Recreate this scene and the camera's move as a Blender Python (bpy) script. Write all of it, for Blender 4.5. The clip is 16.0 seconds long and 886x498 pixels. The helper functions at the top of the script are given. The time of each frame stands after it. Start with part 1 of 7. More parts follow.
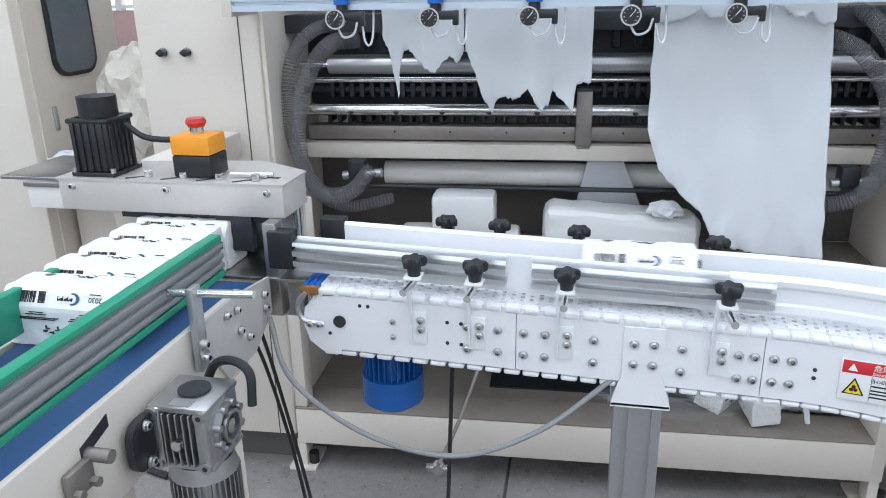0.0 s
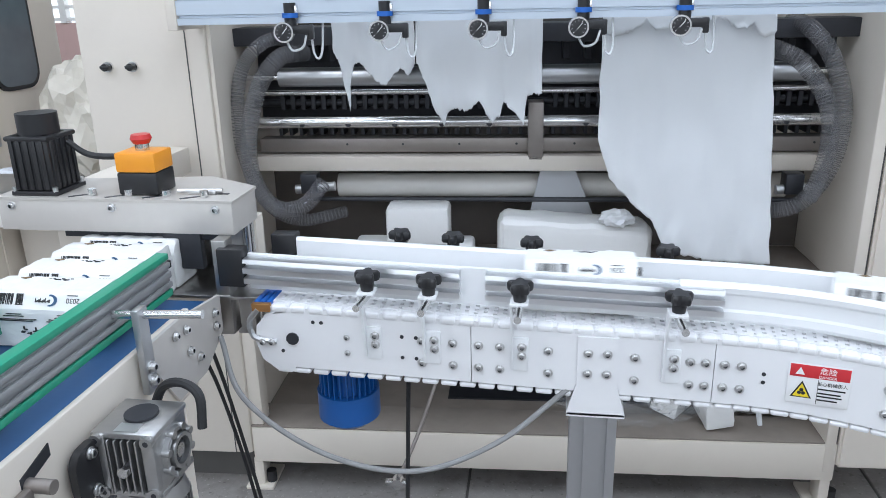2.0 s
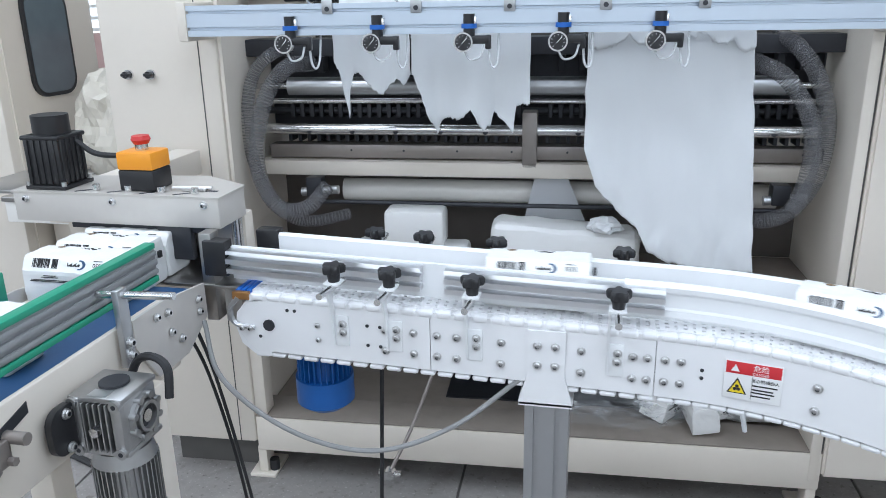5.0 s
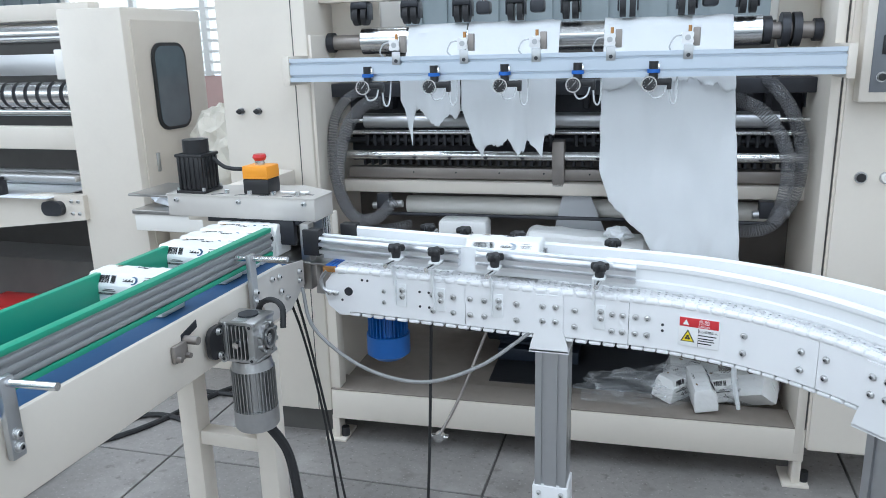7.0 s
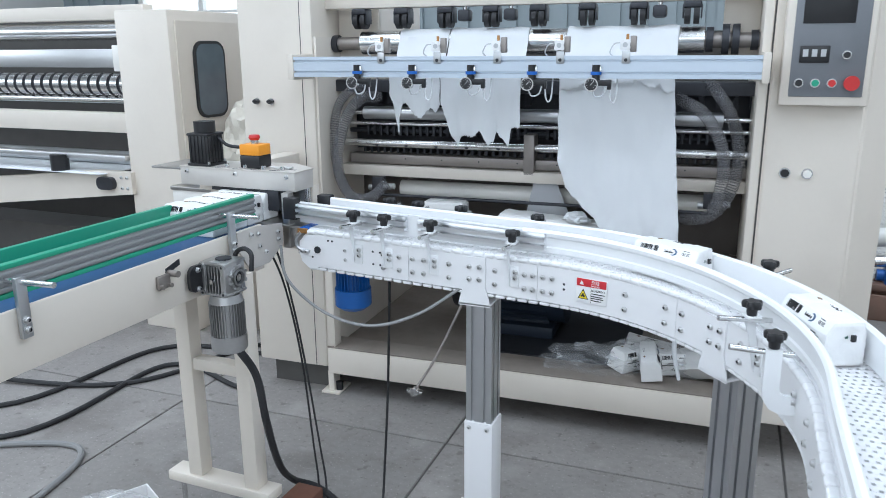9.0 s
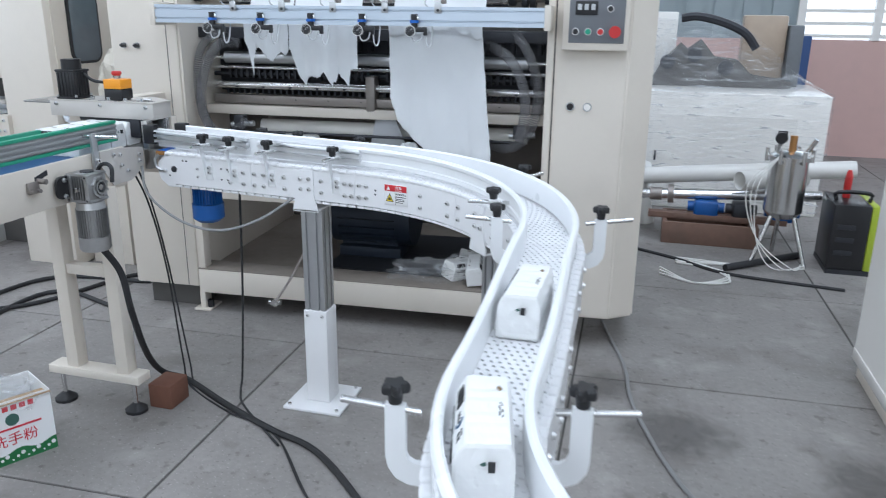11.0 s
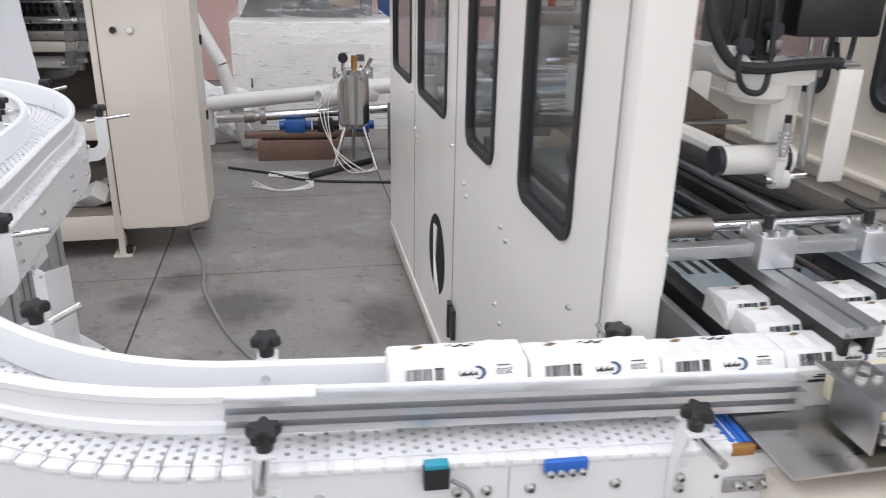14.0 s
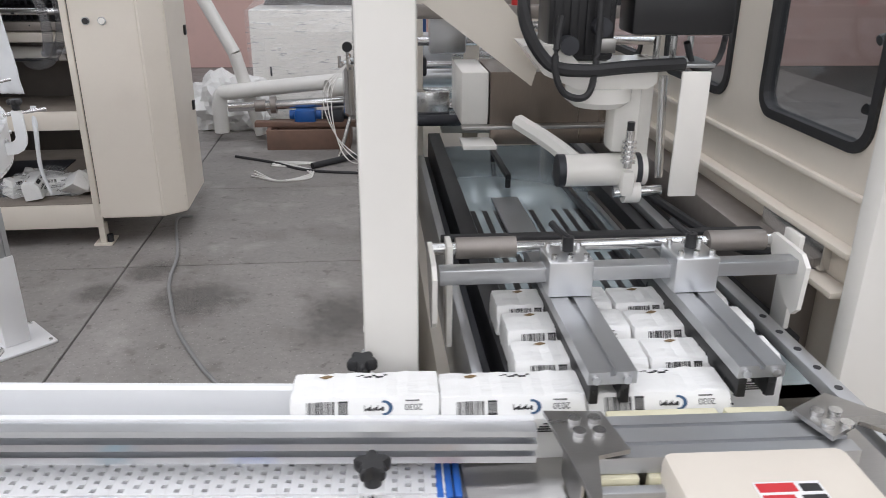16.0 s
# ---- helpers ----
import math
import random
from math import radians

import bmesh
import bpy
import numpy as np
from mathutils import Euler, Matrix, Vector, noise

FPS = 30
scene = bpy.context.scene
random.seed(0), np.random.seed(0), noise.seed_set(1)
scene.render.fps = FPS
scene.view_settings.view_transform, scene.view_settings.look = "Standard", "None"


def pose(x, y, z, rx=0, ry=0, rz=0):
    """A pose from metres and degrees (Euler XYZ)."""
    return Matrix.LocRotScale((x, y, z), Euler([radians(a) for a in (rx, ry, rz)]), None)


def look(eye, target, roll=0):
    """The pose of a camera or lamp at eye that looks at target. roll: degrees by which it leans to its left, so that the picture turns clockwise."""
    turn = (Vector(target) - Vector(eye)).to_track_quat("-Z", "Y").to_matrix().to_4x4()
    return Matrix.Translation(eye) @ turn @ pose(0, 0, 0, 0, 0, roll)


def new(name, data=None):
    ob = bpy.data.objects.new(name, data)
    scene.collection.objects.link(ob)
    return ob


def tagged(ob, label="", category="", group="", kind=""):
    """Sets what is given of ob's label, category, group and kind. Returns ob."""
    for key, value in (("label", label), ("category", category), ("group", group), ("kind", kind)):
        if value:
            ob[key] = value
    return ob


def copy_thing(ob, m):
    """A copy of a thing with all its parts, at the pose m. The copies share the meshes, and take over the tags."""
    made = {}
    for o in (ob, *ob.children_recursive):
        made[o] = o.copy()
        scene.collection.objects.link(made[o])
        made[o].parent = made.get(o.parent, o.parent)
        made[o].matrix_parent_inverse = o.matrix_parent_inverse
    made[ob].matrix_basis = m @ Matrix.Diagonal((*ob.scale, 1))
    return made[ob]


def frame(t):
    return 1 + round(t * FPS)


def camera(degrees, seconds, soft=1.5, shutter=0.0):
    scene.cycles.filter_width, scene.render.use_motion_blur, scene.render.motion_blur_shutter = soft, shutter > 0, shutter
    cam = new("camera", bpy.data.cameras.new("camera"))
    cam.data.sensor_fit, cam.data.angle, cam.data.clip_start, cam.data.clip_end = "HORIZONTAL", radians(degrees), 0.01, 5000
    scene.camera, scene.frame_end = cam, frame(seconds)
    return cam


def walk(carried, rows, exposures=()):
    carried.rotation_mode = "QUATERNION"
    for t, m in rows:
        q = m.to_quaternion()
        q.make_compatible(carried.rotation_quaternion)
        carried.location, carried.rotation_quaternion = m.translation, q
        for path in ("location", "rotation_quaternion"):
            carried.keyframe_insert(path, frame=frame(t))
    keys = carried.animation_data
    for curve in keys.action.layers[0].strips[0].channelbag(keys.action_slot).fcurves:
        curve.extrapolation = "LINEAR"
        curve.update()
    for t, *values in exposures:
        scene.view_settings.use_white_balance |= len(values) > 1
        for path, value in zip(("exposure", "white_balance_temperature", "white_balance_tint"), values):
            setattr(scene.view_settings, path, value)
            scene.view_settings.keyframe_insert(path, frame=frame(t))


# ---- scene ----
cam = camera(60.1, 16.0, soft=0.8, shutter=0.4)
PATH = [
    (0, (0.026, 0.09, 1.509), (-0.373, 1.934, 0.845), -1.2),
    (0.5, (0.023, 0.099, 1.507), (-0.338, 1.953, 0.849), -1.3),
    (1, (0.031, 0.104, 1.506), (-0.299, 1.964, 0.851), -1.3),
    (1.5, (0.036, 0.103, 1.506), (-0.264, 1.972, 0.86), -1.2),
    (2, (0.034, 0.099, 1.513), (-0.259, 1.97, 0.871), -1.3),
    (2.5, (0.031, 0.095, 1.512), (-0.27, 1.968, 0.878), -1.4),
    (3, (0.023, 0.095, 1.508), (-0.279, 1.969, 0.878), -1.2),
    (3.5, (0.019, 0.098, 1.505), (-0.302, 1.967, 0.869), -1.2),
    (4, (0.038, 0.093, 1.507), (-0.309, 1.957, 0.871), -1.2),
    (4.2, (0.064, 0.089, 1.51), (-0.29, 1.952, 0.876), -1.1),
    (6.3, (0.356, -0.302, 1.527), (-0.169, 1.544, 0.963), -1.7),
    (6.5, (0.359, -0.375, 1.532), (-0.178, 1.469, 0.975), -1.8),
    (7, (0.398, -0.487, 1.554), (-0.183, 1.357, 1.039), -1.5),
    (7.5, (0.527, -0.528, 1.554), (-0.125, 1.297, 1.061), -1.0),
    (8, (0.711, -0.583, 1.542), (-0.036, 1.204, 1.041), -0.8),
    (8.2, (0.752, -0.609, 1.547), (-0.016, 1.169, 1.046), -0.7),
    (10.3, (1.089, -1.014, 1.54), (0.498, 0.82, 1.005), 0.7),
    (10.5, (1.152, -1.051, 1.528), (0.594, 0.789, 0.978), 0.8),
    (11, (1.313, -1.174, 1.504), (0.801, 0.666, 0.911), 0.6),
    (11.5, (1.396, -1.256, 1.488), (0.985, 0.598, 0.861), 0.3),
    (12, (1.442, -1.405, 1.47), (1.163, 0.459, 0.802), 0.3),
    (12.5, (1.491, -1.532, 1.462), (1.371, 0.335, 0.754), 0.7),
    (13, (1.559, -1.594, 1.467), (1.63, 0.271, 0.749), 0.9),
    (13.3, (1.619, -1.604, 1.459), (1.805, 0.255, 0.743), 1.3),
    (13.5, (1.684, -1.616, 1.465), (1.922, 0.235, 0.746), 1.2),
    (14, (1.858, -1.654, 1.457), (2.165, 0.189, 0.745), 1.1),
    (14.5, (1.983, -1.701, 1.466), (2.26, 0.147, 0.755), 0.5),
    (15, (2.089, -1.683, 1.469), (2.347, 0.163, 0.745), 0.7),
    (15.5, (2.221, -1.628, 1.473), (2.425, 0.221, 0.739), 1.0),
    (16, (2.362, -1.595, 1.475), (2.481, 0.256, 0.727), 0.4),
]
walk(cam, [(t, look(eye, target, roll)) for t, eye, target, roll in PATH], exposures=[(0.0, 0.0, 5950, 10), (4.2, 0.0, 5950, 10), (6.4, 0.03, 5800, 6), (8.2, 0.03, 5850, 7), (10.4, -0.06, 5850, 8), (12.5, -0.16, 6050, 12), (13.6, -0.06, 6600, 15), (16.0, -0.2, 6650, 14)])

# ---- light: an open factory hall with assumed skylights and added lamps at the walls ----
world = bpy.data.worlds.new("sky")
scene.world = world
world.use_nodes = True
wn = world.node_tree
sky = wn.nodes.new("ShaderNodeTexSky")
sky.sky_type, sky.sun_disc, sky.sun_elevation, sky.sun_rotation = "NISHITA", False, radians(52), radians(200)
wn.links.new(sky.outputs[0], wn.nodes["Background"].inputs[0])
wn.nodes["Background"].inputs[1].default_value = 0.12

# assumed skylights, out of view, that bring in most of the light
SKYLIGHTS = [(-5.6, -1.0), (-1.9, -1.0), (1.9, -1.0), (5.6, -1.0)]
HALL = (-9.0, 9.0, -6.5, 8.2, 6.0)
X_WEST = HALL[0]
SKY_W, SKY_L = 1.6, 11.0
for x, y in SKYLIGHTS:
    lamp = bpy.data.lights.new("skylight_glow", "AREA")
    lamp.shape, lamp.size, lamp.size_y, lamp.energy, lamp.color = "RECTANGLE", SKY_W, SKY_L, 215, (0.93, 0.97, 1.0)
    new("skylight_glow", lamp).matrix_world = pose(x, y, HALL[4] + 0.02)
# fill lamp added at the unseen south wall, which has no window
for y, w in ((-6.45, 14.0),):
    lamp = bpy.data.lights.new("window_glow", "AREA")
    lamp.shape, lamp.size, lamp.size_y, lamp.energy, lamp.color = "RECTANGLE", w, 1.9, 150, (0.95, 0.98, 1.0)
    new("window_glow", lamp).matrix_world = pose(0, y, 3.2, 90, 0, 0)
# stands for the north windows' daylight, spread wider than their openings
lamp = bpy.data.lights.new("window_glow", "AREA")
lamp.shape, lamp.size, lamp.size_y, lamp.energy, lamp.color = "RECTANGLE", 11.0, 2.0, 60, (0.95, 0.98, 1.0)
new("window_glow", lamp).matrix_world = pose(0.0, 8.05, 3.0, -90, 0, 0)
# added lamp that brightens west-facing sides; the west wall has no opening
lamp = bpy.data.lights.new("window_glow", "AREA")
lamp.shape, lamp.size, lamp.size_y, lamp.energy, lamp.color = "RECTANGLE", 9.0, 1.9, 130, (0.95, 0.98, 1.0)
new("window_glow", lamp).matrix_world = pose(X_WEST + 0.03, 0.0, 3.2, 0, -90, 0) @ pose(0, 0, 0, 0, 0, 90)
# the same on the closed east wall, to lift east-facing sides
lamp = bpy.data.lights.new("window_glow", "AREA")
lamp.shape, lamp.size, lamp.size_y, lamp.energy, lamp.color = "RECTANGLE", 9.0, 1.9, 110, (0.98, 0.98, 1.0)
new("window_glow", lamp).matrix_world = pose(HALL[1] - 0.03, 0.0, 3.4, 0, 90, 0) @ pose(0, 0, 0, 0, 0, 90)


# ---- materials ----
def surface(name, color, rough=0.5, metal=0.0, vary=0.06, grain=40.0, bump=0.05, dirt=0.0, dirt_color=(0.12, 0.1, 0.08), clear=0.0, alpha=1.0, stretch=(1, 1, 1), spread=0.0, spot=5.0, ground=False):
    m = bpy.data.materials.new(name)
    m.use_nodes = True
    n, l = m.node_tree.nodes, m.node_tree.links
    b = n["Principled BSDF"]
    co = n.new("ShaderNodeTexCoord")
    mp = n.new("ShaderNodeMapping")
    mp.inputs["Scale"].default_value = stretch
    where = n.new("ShaderNodeNewGeometry").outputs["Position"] if ground else co.outputs["Object"]
    l.new(where, mp.inputs[0])
    fine, broad = n.new("ShaderNodeTexNoise"), n.new("ShaderNodeTexNoise")
    fine.inputs["Scale"].default_value, fine.inputs["Detail"].default_value = grain, 4
    broad.inputs["Scale"].default_value, broad.inputs["Detail"].default_value = max(grain * 0.08, 1.5), 3
    for t in (fine, broad):
        l.new(mp.outputs[0], t.inputs["Vector"])
    mix = n.new("ShaderNodeMix")
    mix.data_type = "RGBA"
    c0 = [max(0.0, c * (1 - vary)) for c in color]
    c1 = [min(1.0, c * (1 + vary)) for c in color]
    mix.inputs[6].default_value, mix.inputs[7].default_value = (*c0, 1), (*c1, 1)
    add = n.new("ShaderNodeMath")
    add.operation = "ADD"
    half = n.new("ShaderNodeMath")
    half.operation, half.inputs[1].default_value = "MULTIPLY", 0.5
    l.new(fine.outputs[0], add.inputs[0])
    l.new(broad.outputs[0], add.inputs[1])
    l.new(add.outputs[0], half.inputs[0])
    l.new(half.outputs[0], mix.inputs[0])
    last = mix.outputs[2]
    if spread:
        info, hs = n.new("ShaderNodeObjectInfo"), n.new("ShaderNodeHueSaturation")
        mr = n.new("ShaderNodeMapRange")
        mr.inputs[3].default_value, mr.inputs[4].default_value = 1 - spread, 1 + spread
        l.new(info.outputs["Random"], mr.inputs[0])
        l.new(mr.outputs[0], hs.inputs["Value"])
        l.new(last, hs.inputs["Color"])
        last = hs.outputs[0]
    if dirt:
        ramp = n.new("ShaderNodeValToRGB")
        ramp.color_ramp.elements[0].position, ramp.color_ramp.elements[1].position = 0.52, 0.75
        spots = n.new("ShaderNodeTexNoise")
        spots.inputs["Scale"].default_value, spots.inputs["Detail"].default_value = spot, 7
        l.new(where, spots.inputs["Vector"])
        l.new(spots.outputs[0], ramp.inputs[0])
        dm, k = n.new("ShaderNodeMix"), n.new("ShaderNodeMath")
        dm.data_type, k.operation, k.inputs[1].default_value = "RGBA", "MULTIPLY", dirt
        l.new(ramp.outputs[0], k.inputs[0])
        l.new(k.outputs[0], dm.inputs[0])
        l.new(last, dm.inputs[6])
        dm.inputs[7].default_value = (*dirt_color, 1)
        last = dm.outputs[2]
    l.new(last, b.inputs["Base Color"])
    b.inputs["Metallic"].default_value = metal
    rr = n.new("ShaderNodeMapRange")
    rr.inputs[3].default_value, rr.inputs[4].default_value = max(0.02, rough - 0.08), min(1, rough + 0.08)
    l.new(broad.outputs[0], rr.inputs[0])
    l.new(rr.outputs[0], b.inputs["Roughness"])
    if bump:
        bp = n.new("ShaderNodeBump")
        bp.inputs["Strength"].default_value, bp.inputs["Distance"].default_value = bump, 0.004
        l.new(fine.outputs[0], bp.inputs["Height"])
        l.new(bp.outputs[0], b.inputs["Normal"])
    if clear:
        b.inputs["Transmission Weight"].default_value = clear
        b.inputs["IOR"].default_value = 1.2
    b.inputs["Alpha"].default_value = alpha
    return m


CREAM = surface("cream_paint", (0.74, 0.68, 0.6), 0.38, vary=0.03, grain=60, bump=0.03, dirt=0.1, dirt_color=(0.42, 0.36, 0.3))
PALE = surface("pale_paint", (0.84, 0.82, 0.78), 0.18, vary=0.02, grain=50, bump=0.02, dirt=0.08, dirt_color=(0.5, 0.45, 0.38))
WHITE = surface("white_paint", (0.82, 0.82, 0.83), 0.33, vary=0.02, grain=50, bump=0.02)
PLASTIC = surface("white_plastic", (0.82, 0.83, 0.84), 0.3, vary=0.03, grain=30, bump=0.02)
LINK = surface("chain_plastic", (0.79, 0.79, 0.8), 0.35, vary=0.03, grain=80, bump=0.02, spread=0.03)
# shows through the link holes; its grey stands for the shade in them
GAP = surface("chain_gap", (0.32, 0.32, 0.33), 0.7)
ALU = surface("aluminium", (0.76, 0.77, 0.79), 0.33, 1.0, vary=0.04, grain=60, bump=0.02, stretch=(1, 1, 1))
ALU_DULL = surface("anodised_aluminium", (0.52, 0.53, 0.545), 0.36, 0.92, vary=0.06, grain=60, bump=0.02)
CAST = surface("cast_aluminium", (0.46, 0.46, 0.46), 0.33, 0.9, vary=0.15, grain=70, bump=0.12, dirt=0.15)
STEEL = surface("bright_steel", (0.72, 0.72, 0.72), 0.22, 1.0, vary=0.05, grain=50, bump=0.02)
BOLT_STEEL = surface("bolt_steel", (0.68, 0.68, 0.68), 0.34, 1.0, vary=0.1, grain=200, bump=0.02)
SATIN = surface("satin_steel", (0.62, 0.59, 0.555), 0.4, 0.3, vary=0.06, grain=50, bump=0.03, dirt=0.1)
PLATE = surface("brushed_steel", (0.44, 0.43, 0.42), 0.3, 1.0, vary=0.1, grain=45, bump=0.04, stretch=(1, 12, 1))
TAN_STEEL = surface("worn_steel", (0.34, 0.31, 0.29), 0.5, 0.8, vary=0.2, grain=40, bump=0.08, dirt=0.3)
# dark steel parts, and the darkness painted into holes, slots and openings
DARK = surface("dark_steel_and_shade", (0.05, 0.052, 0.06), 0.45, 0.5, vary=0.3, grain=40, bump=0.06)
# flat dark colour for the shade in gaps, under and behind machinery
SHADE = surface("recess_shade", (0.1, 0.095, 0.09), 0.8, vary=0.3, grain=12)
BLACK = surface("black_plastic", (0.018, 0.018, 0.02), 0.38, vary=0.2, grain=60, bump=0.05)
RUBBER = surface("black_rubber", (0.02, 0.02, 0.022), 0.6, vary=0.2, grain=50, bump=0.05)
GREY_CABLE = surface("grey_cable", (0.25, 0.25, 0.25), 0.5)
BELT = surface("blue_belt", (0.015, 0.075, 0.2), 0.55, vary=0.1, grain=90, bump=0.05)
BLUE = surface("blue_paint", (0.012, 0.1, 0.36), 0.4, vary=0.12, grain=30, bump=0.05, dirt=0.15)
BLUE_STRIP = surface("blue_plastic", (0.02, 0.13, 0.5), 0.4)
NAVY = surface("navy_motor_paint", (0.02, 0.03, 0.05), 0.5, vary=0.2, grain=30)
GREEN = surface("green_plastic", (0.03, 0.33, 0.2), 0.4, vary=0.05, grain=40, bump=0.03)
GREY_RAIL = surface("grey_profile", (0.36, 0.37, 0.38), 0.4, 0.4, vary=0.05, grain=50)
ORANGE = surface("orange_plastic", (0.85, 0.33, 0.02), 0.4, vary=0.04)
RED = surface("red_plastic", (0.55, 0.03, 0.03), 0.35)
SIGN_RED = surface("sign_red", (0.6, 0.03, 0.04), 0.4)
YELLOW = surface("sign_yellow", (0.8, 0.62, 0.02), 0.4)
SIGN_WHITE = surface("sign_white", (0.85, 0.85, 0.85), 0.4, vary=0.01, bump=0)
INK = surface("black_ink", (0.02, 0.02, 0.022), 0.5, bump=0)
INK_BLUE = surface("blue_ink", (0.04, 0.1, 0.2), 0.5, bump=0)
INK_GREEN = surface("green_ink", (0.05, 0.12, 0.1), 0.5, bump=0)
INK_BROWN = surface("brown_ink", (0.2, 0.13, 0.06), 0.5, bump=0)
INK_RED = surface("red_ink", (0.6, 0.03, 0.05), 0.5, bump=0)
TEAL = surface("teal_plastic", (0.02, 0.3, 0.42), 0.4)
BRASS = surface("copper_strip", (0.5, 0.26, 0.1), 0.35, 0.8)
FILM = surface("pack_film", (0.83, 0.83, 0.82), 0.3, vary=0.025, grain=26, bump=0.35)
TISSUE = surface("tissue_paper", (0.738, 0.756, 0.774), 0.9, vary=0.03, grain=14, bump=0.25)
NYLON = surface("ivory_nylon", (0.72, 0.68, 0.5), 0.45, vary=0.05)
WRAP = surface("stretch_film", (0.82, 0.84, 0.86), 0.12, vary=0.08, grain=9, bump=0.45, alpha=0.2, stretch=(1, 1, 5))


def streaks(m):
    """Stretch film: mostly clear, its highlights along the folds painted as whitish streaks."""
    n, l = m.node_tree.nodes, m.node_tree.links
    co, mp, no, mr = n.new("ShaderNodeTexCoord"), n.new("ShaderNodeMapping"), n.new("ShaderNodeTexNoise"), n.new("ShaderNodeMapRange")
    mp.inputs["Scale"].default_value = (2.2, 2.2, 14)
    no.inputs["Scale"].default_value, no.inputs["Detail"].default_value, no.inputs["Distortion"].default_value = 3.0, 5, 0.8
    l.new(co.outputs["Object"], mp.inputs[0])
    l.new(mp.outputs[0], no.inputs["Vector"])
    l.new(no.outputs[0], mr.inputs[0])
    mr.inputs[1].default_value, mr.inputs[2].default_value, mr.inputs[3].default_value, mr.inputs[4].default_value = 0.5, 0.8, 0.08, 0.5
    l.new(mr.outputs[0], n["Principled BSDF"].inputs["Alpha"])


streaks(WRAP)
HOSE = surface("clear_hose", (0.22, 0.22, 0.23), 0.07, vary=0.15, grain=60, bump=0.05, alpha=0.3)
HOSE_COIL = surface("hose_coil", (0.16, 0.16, 0.17), 0.12, alpha=0.6)
TUBING = surface("clear_tubing", (0.8, 0.82, 0.84), 0.15, alpha=0.6)
PIPE = surface("white_pipe", (0.74, 0.73, 0.7), 0.35, dirt=0.15, dirt_color=(0.5, 0.45, 0.4))
RUST = surface("rusty_tray", (0.2, 0.12, 0.09), 0.7, vary=0.3, grain=25, bump=0.2, dirt=0.4)
PINK = surface("pink_wall_paint", (0.62, 0.42, 0.38), 0.7, vary=0.06, grain=12, bump=0.08, dirt=0.15, dirt_color=(0.4, 0.3, 0.27))
SHEETING = surface("grey_steel_sheeting", (0.33, 0.38, 0.4), 0.5, 0.3, vary=0.1, grain=10)
HALL_WALL = surface("pale_hall_wall", (0.6, 0.6, 0.58), 0.8, vary=0.06, grain=8)
ROOF = surface("roof_sheeting", (0.5, 0.51, 0.52), 0.7, vary=0.06, grain=8)
CARDBOARD = surface("cardboard", (0.4, 0.27, 0.15), 0.8, vary=0.08)
BRICK = surface("brown_brick", (0.16, 0.07, 0.045), 0.8, vary=0.25, grain=40, bump=0.4)
LIME = surface("lime_paint", (0.4, 0.5, 0.04), 0.45, vary=0.05)
# the bright bluish reflection is put into this base colour
TABLE_BLUE = surface("polished_table", (0.62, 0.73, 0.78), 0.2, 0.6, vary=0.06, grain=30, bump=0.02)
FLOOR_TILE = surface("concrete_slab", (0.265, 0.248, 0.236), 0.6, vary=0.35, grain=38, bump=0.35, dirt=0.8, dirt_color=(0.15, 0.135, 0.125), spread=0.06, spot=2.4, ground=True)
JOINT = surface("slab_joint", (0.1, 0.095, 0.09), 0.9)


def pitted(m):
    """Small dark pits and pale grit all over the worn concrete."""
    n, l = m.node_tree.nodes, m.node_tree.links
    b = n["Principled BSDF"]
    was = b.inputs["Base Color"].links[0].from_socket
    where = n.new("ShaderNodeNewGeometry").outputs["Position"]
    for scale, lo, hi, colour, amount in ((60, 0.62, 0.72, (0.08, 0.07, 0.062), 0.6), (17, 0.62, 0.7, (0.11, 0.098, 0.09), 0.55), (7, 0.6, 0.72, (0.12, 0.108, 0.1), 0.45), (4.5, 0.56, 0.74, (0.46, 0.44, 0.42), 0.4), (95, 0.62, 0.68, (0.5, 0.48, 0.46), 0.45)):
        no, mr, mx = n.new("ShaderNodeTexNoise"), n.new("ShaderNodeMapRange"), n.new("ShaderNodeMix")
        no.inputs["Scale"].default_value, no.inputs["Detail"].default_value = scale, 5
        l.new(where, no.inputs["Vector"])
        l.new(no.outputs[0], mr.inputs[0])
        mr.inputs[1].default_value, mr.inputs[2].default_value, mr.inputs[4].default_value = lo, hi, amount
        mx.data_type = "RGBA"
        l.new(mr.outputs[0], mx.inputs[0])
        l.new(was, mx.inputs[6])
        mx.inputs[7].default_value = (*colour, 1)
        was = mx.outputs[2]
    l.new(was, b.inputs["Base Color"])


pitted(FLOOR_TILE)
STAIN = surface("damp_stain", (0.13, 0.12, 0.11), 0.6, vary=0.4, grain=60, bump=0.2)


def fade_out(m):
    """The stain thins out unevenly towards its rim."""
    n, l = m.node_tree.nodes, m.node_tree.links
    co, mp, sp, ramp, k = n.new("ShaderNodeTexCoord"), n.new("ShaderNodeMapping"), n.new("ShaderNodeTexGradient"), n.new("ShaderNodeTexNoise"), n.new("ShaderNodeMath")
    mp.inputs["Location"].default_value, mp.inputs["Scale"].default_value = (-1, -1, 0), (2, 2, 0)
    sp.gradient_type = "SPHERICAL"
    l.new(co.outputs["Generated"], mp.inputs[0])
    l.new(mp.outputs[0], sp.inputs[0])
    ramp.inputs["Scale"].default_value, ramp.inputs["Detail"].default_value = 22, 6
    l.new(co.outputs["Object"], ramp.inputs["Vector"])
    k.operation = "MULTIPLY"
    l.new(sp.outputs[0], k.inputs[0])
    l.new(ramp.outputs[0], k.inputs[1])
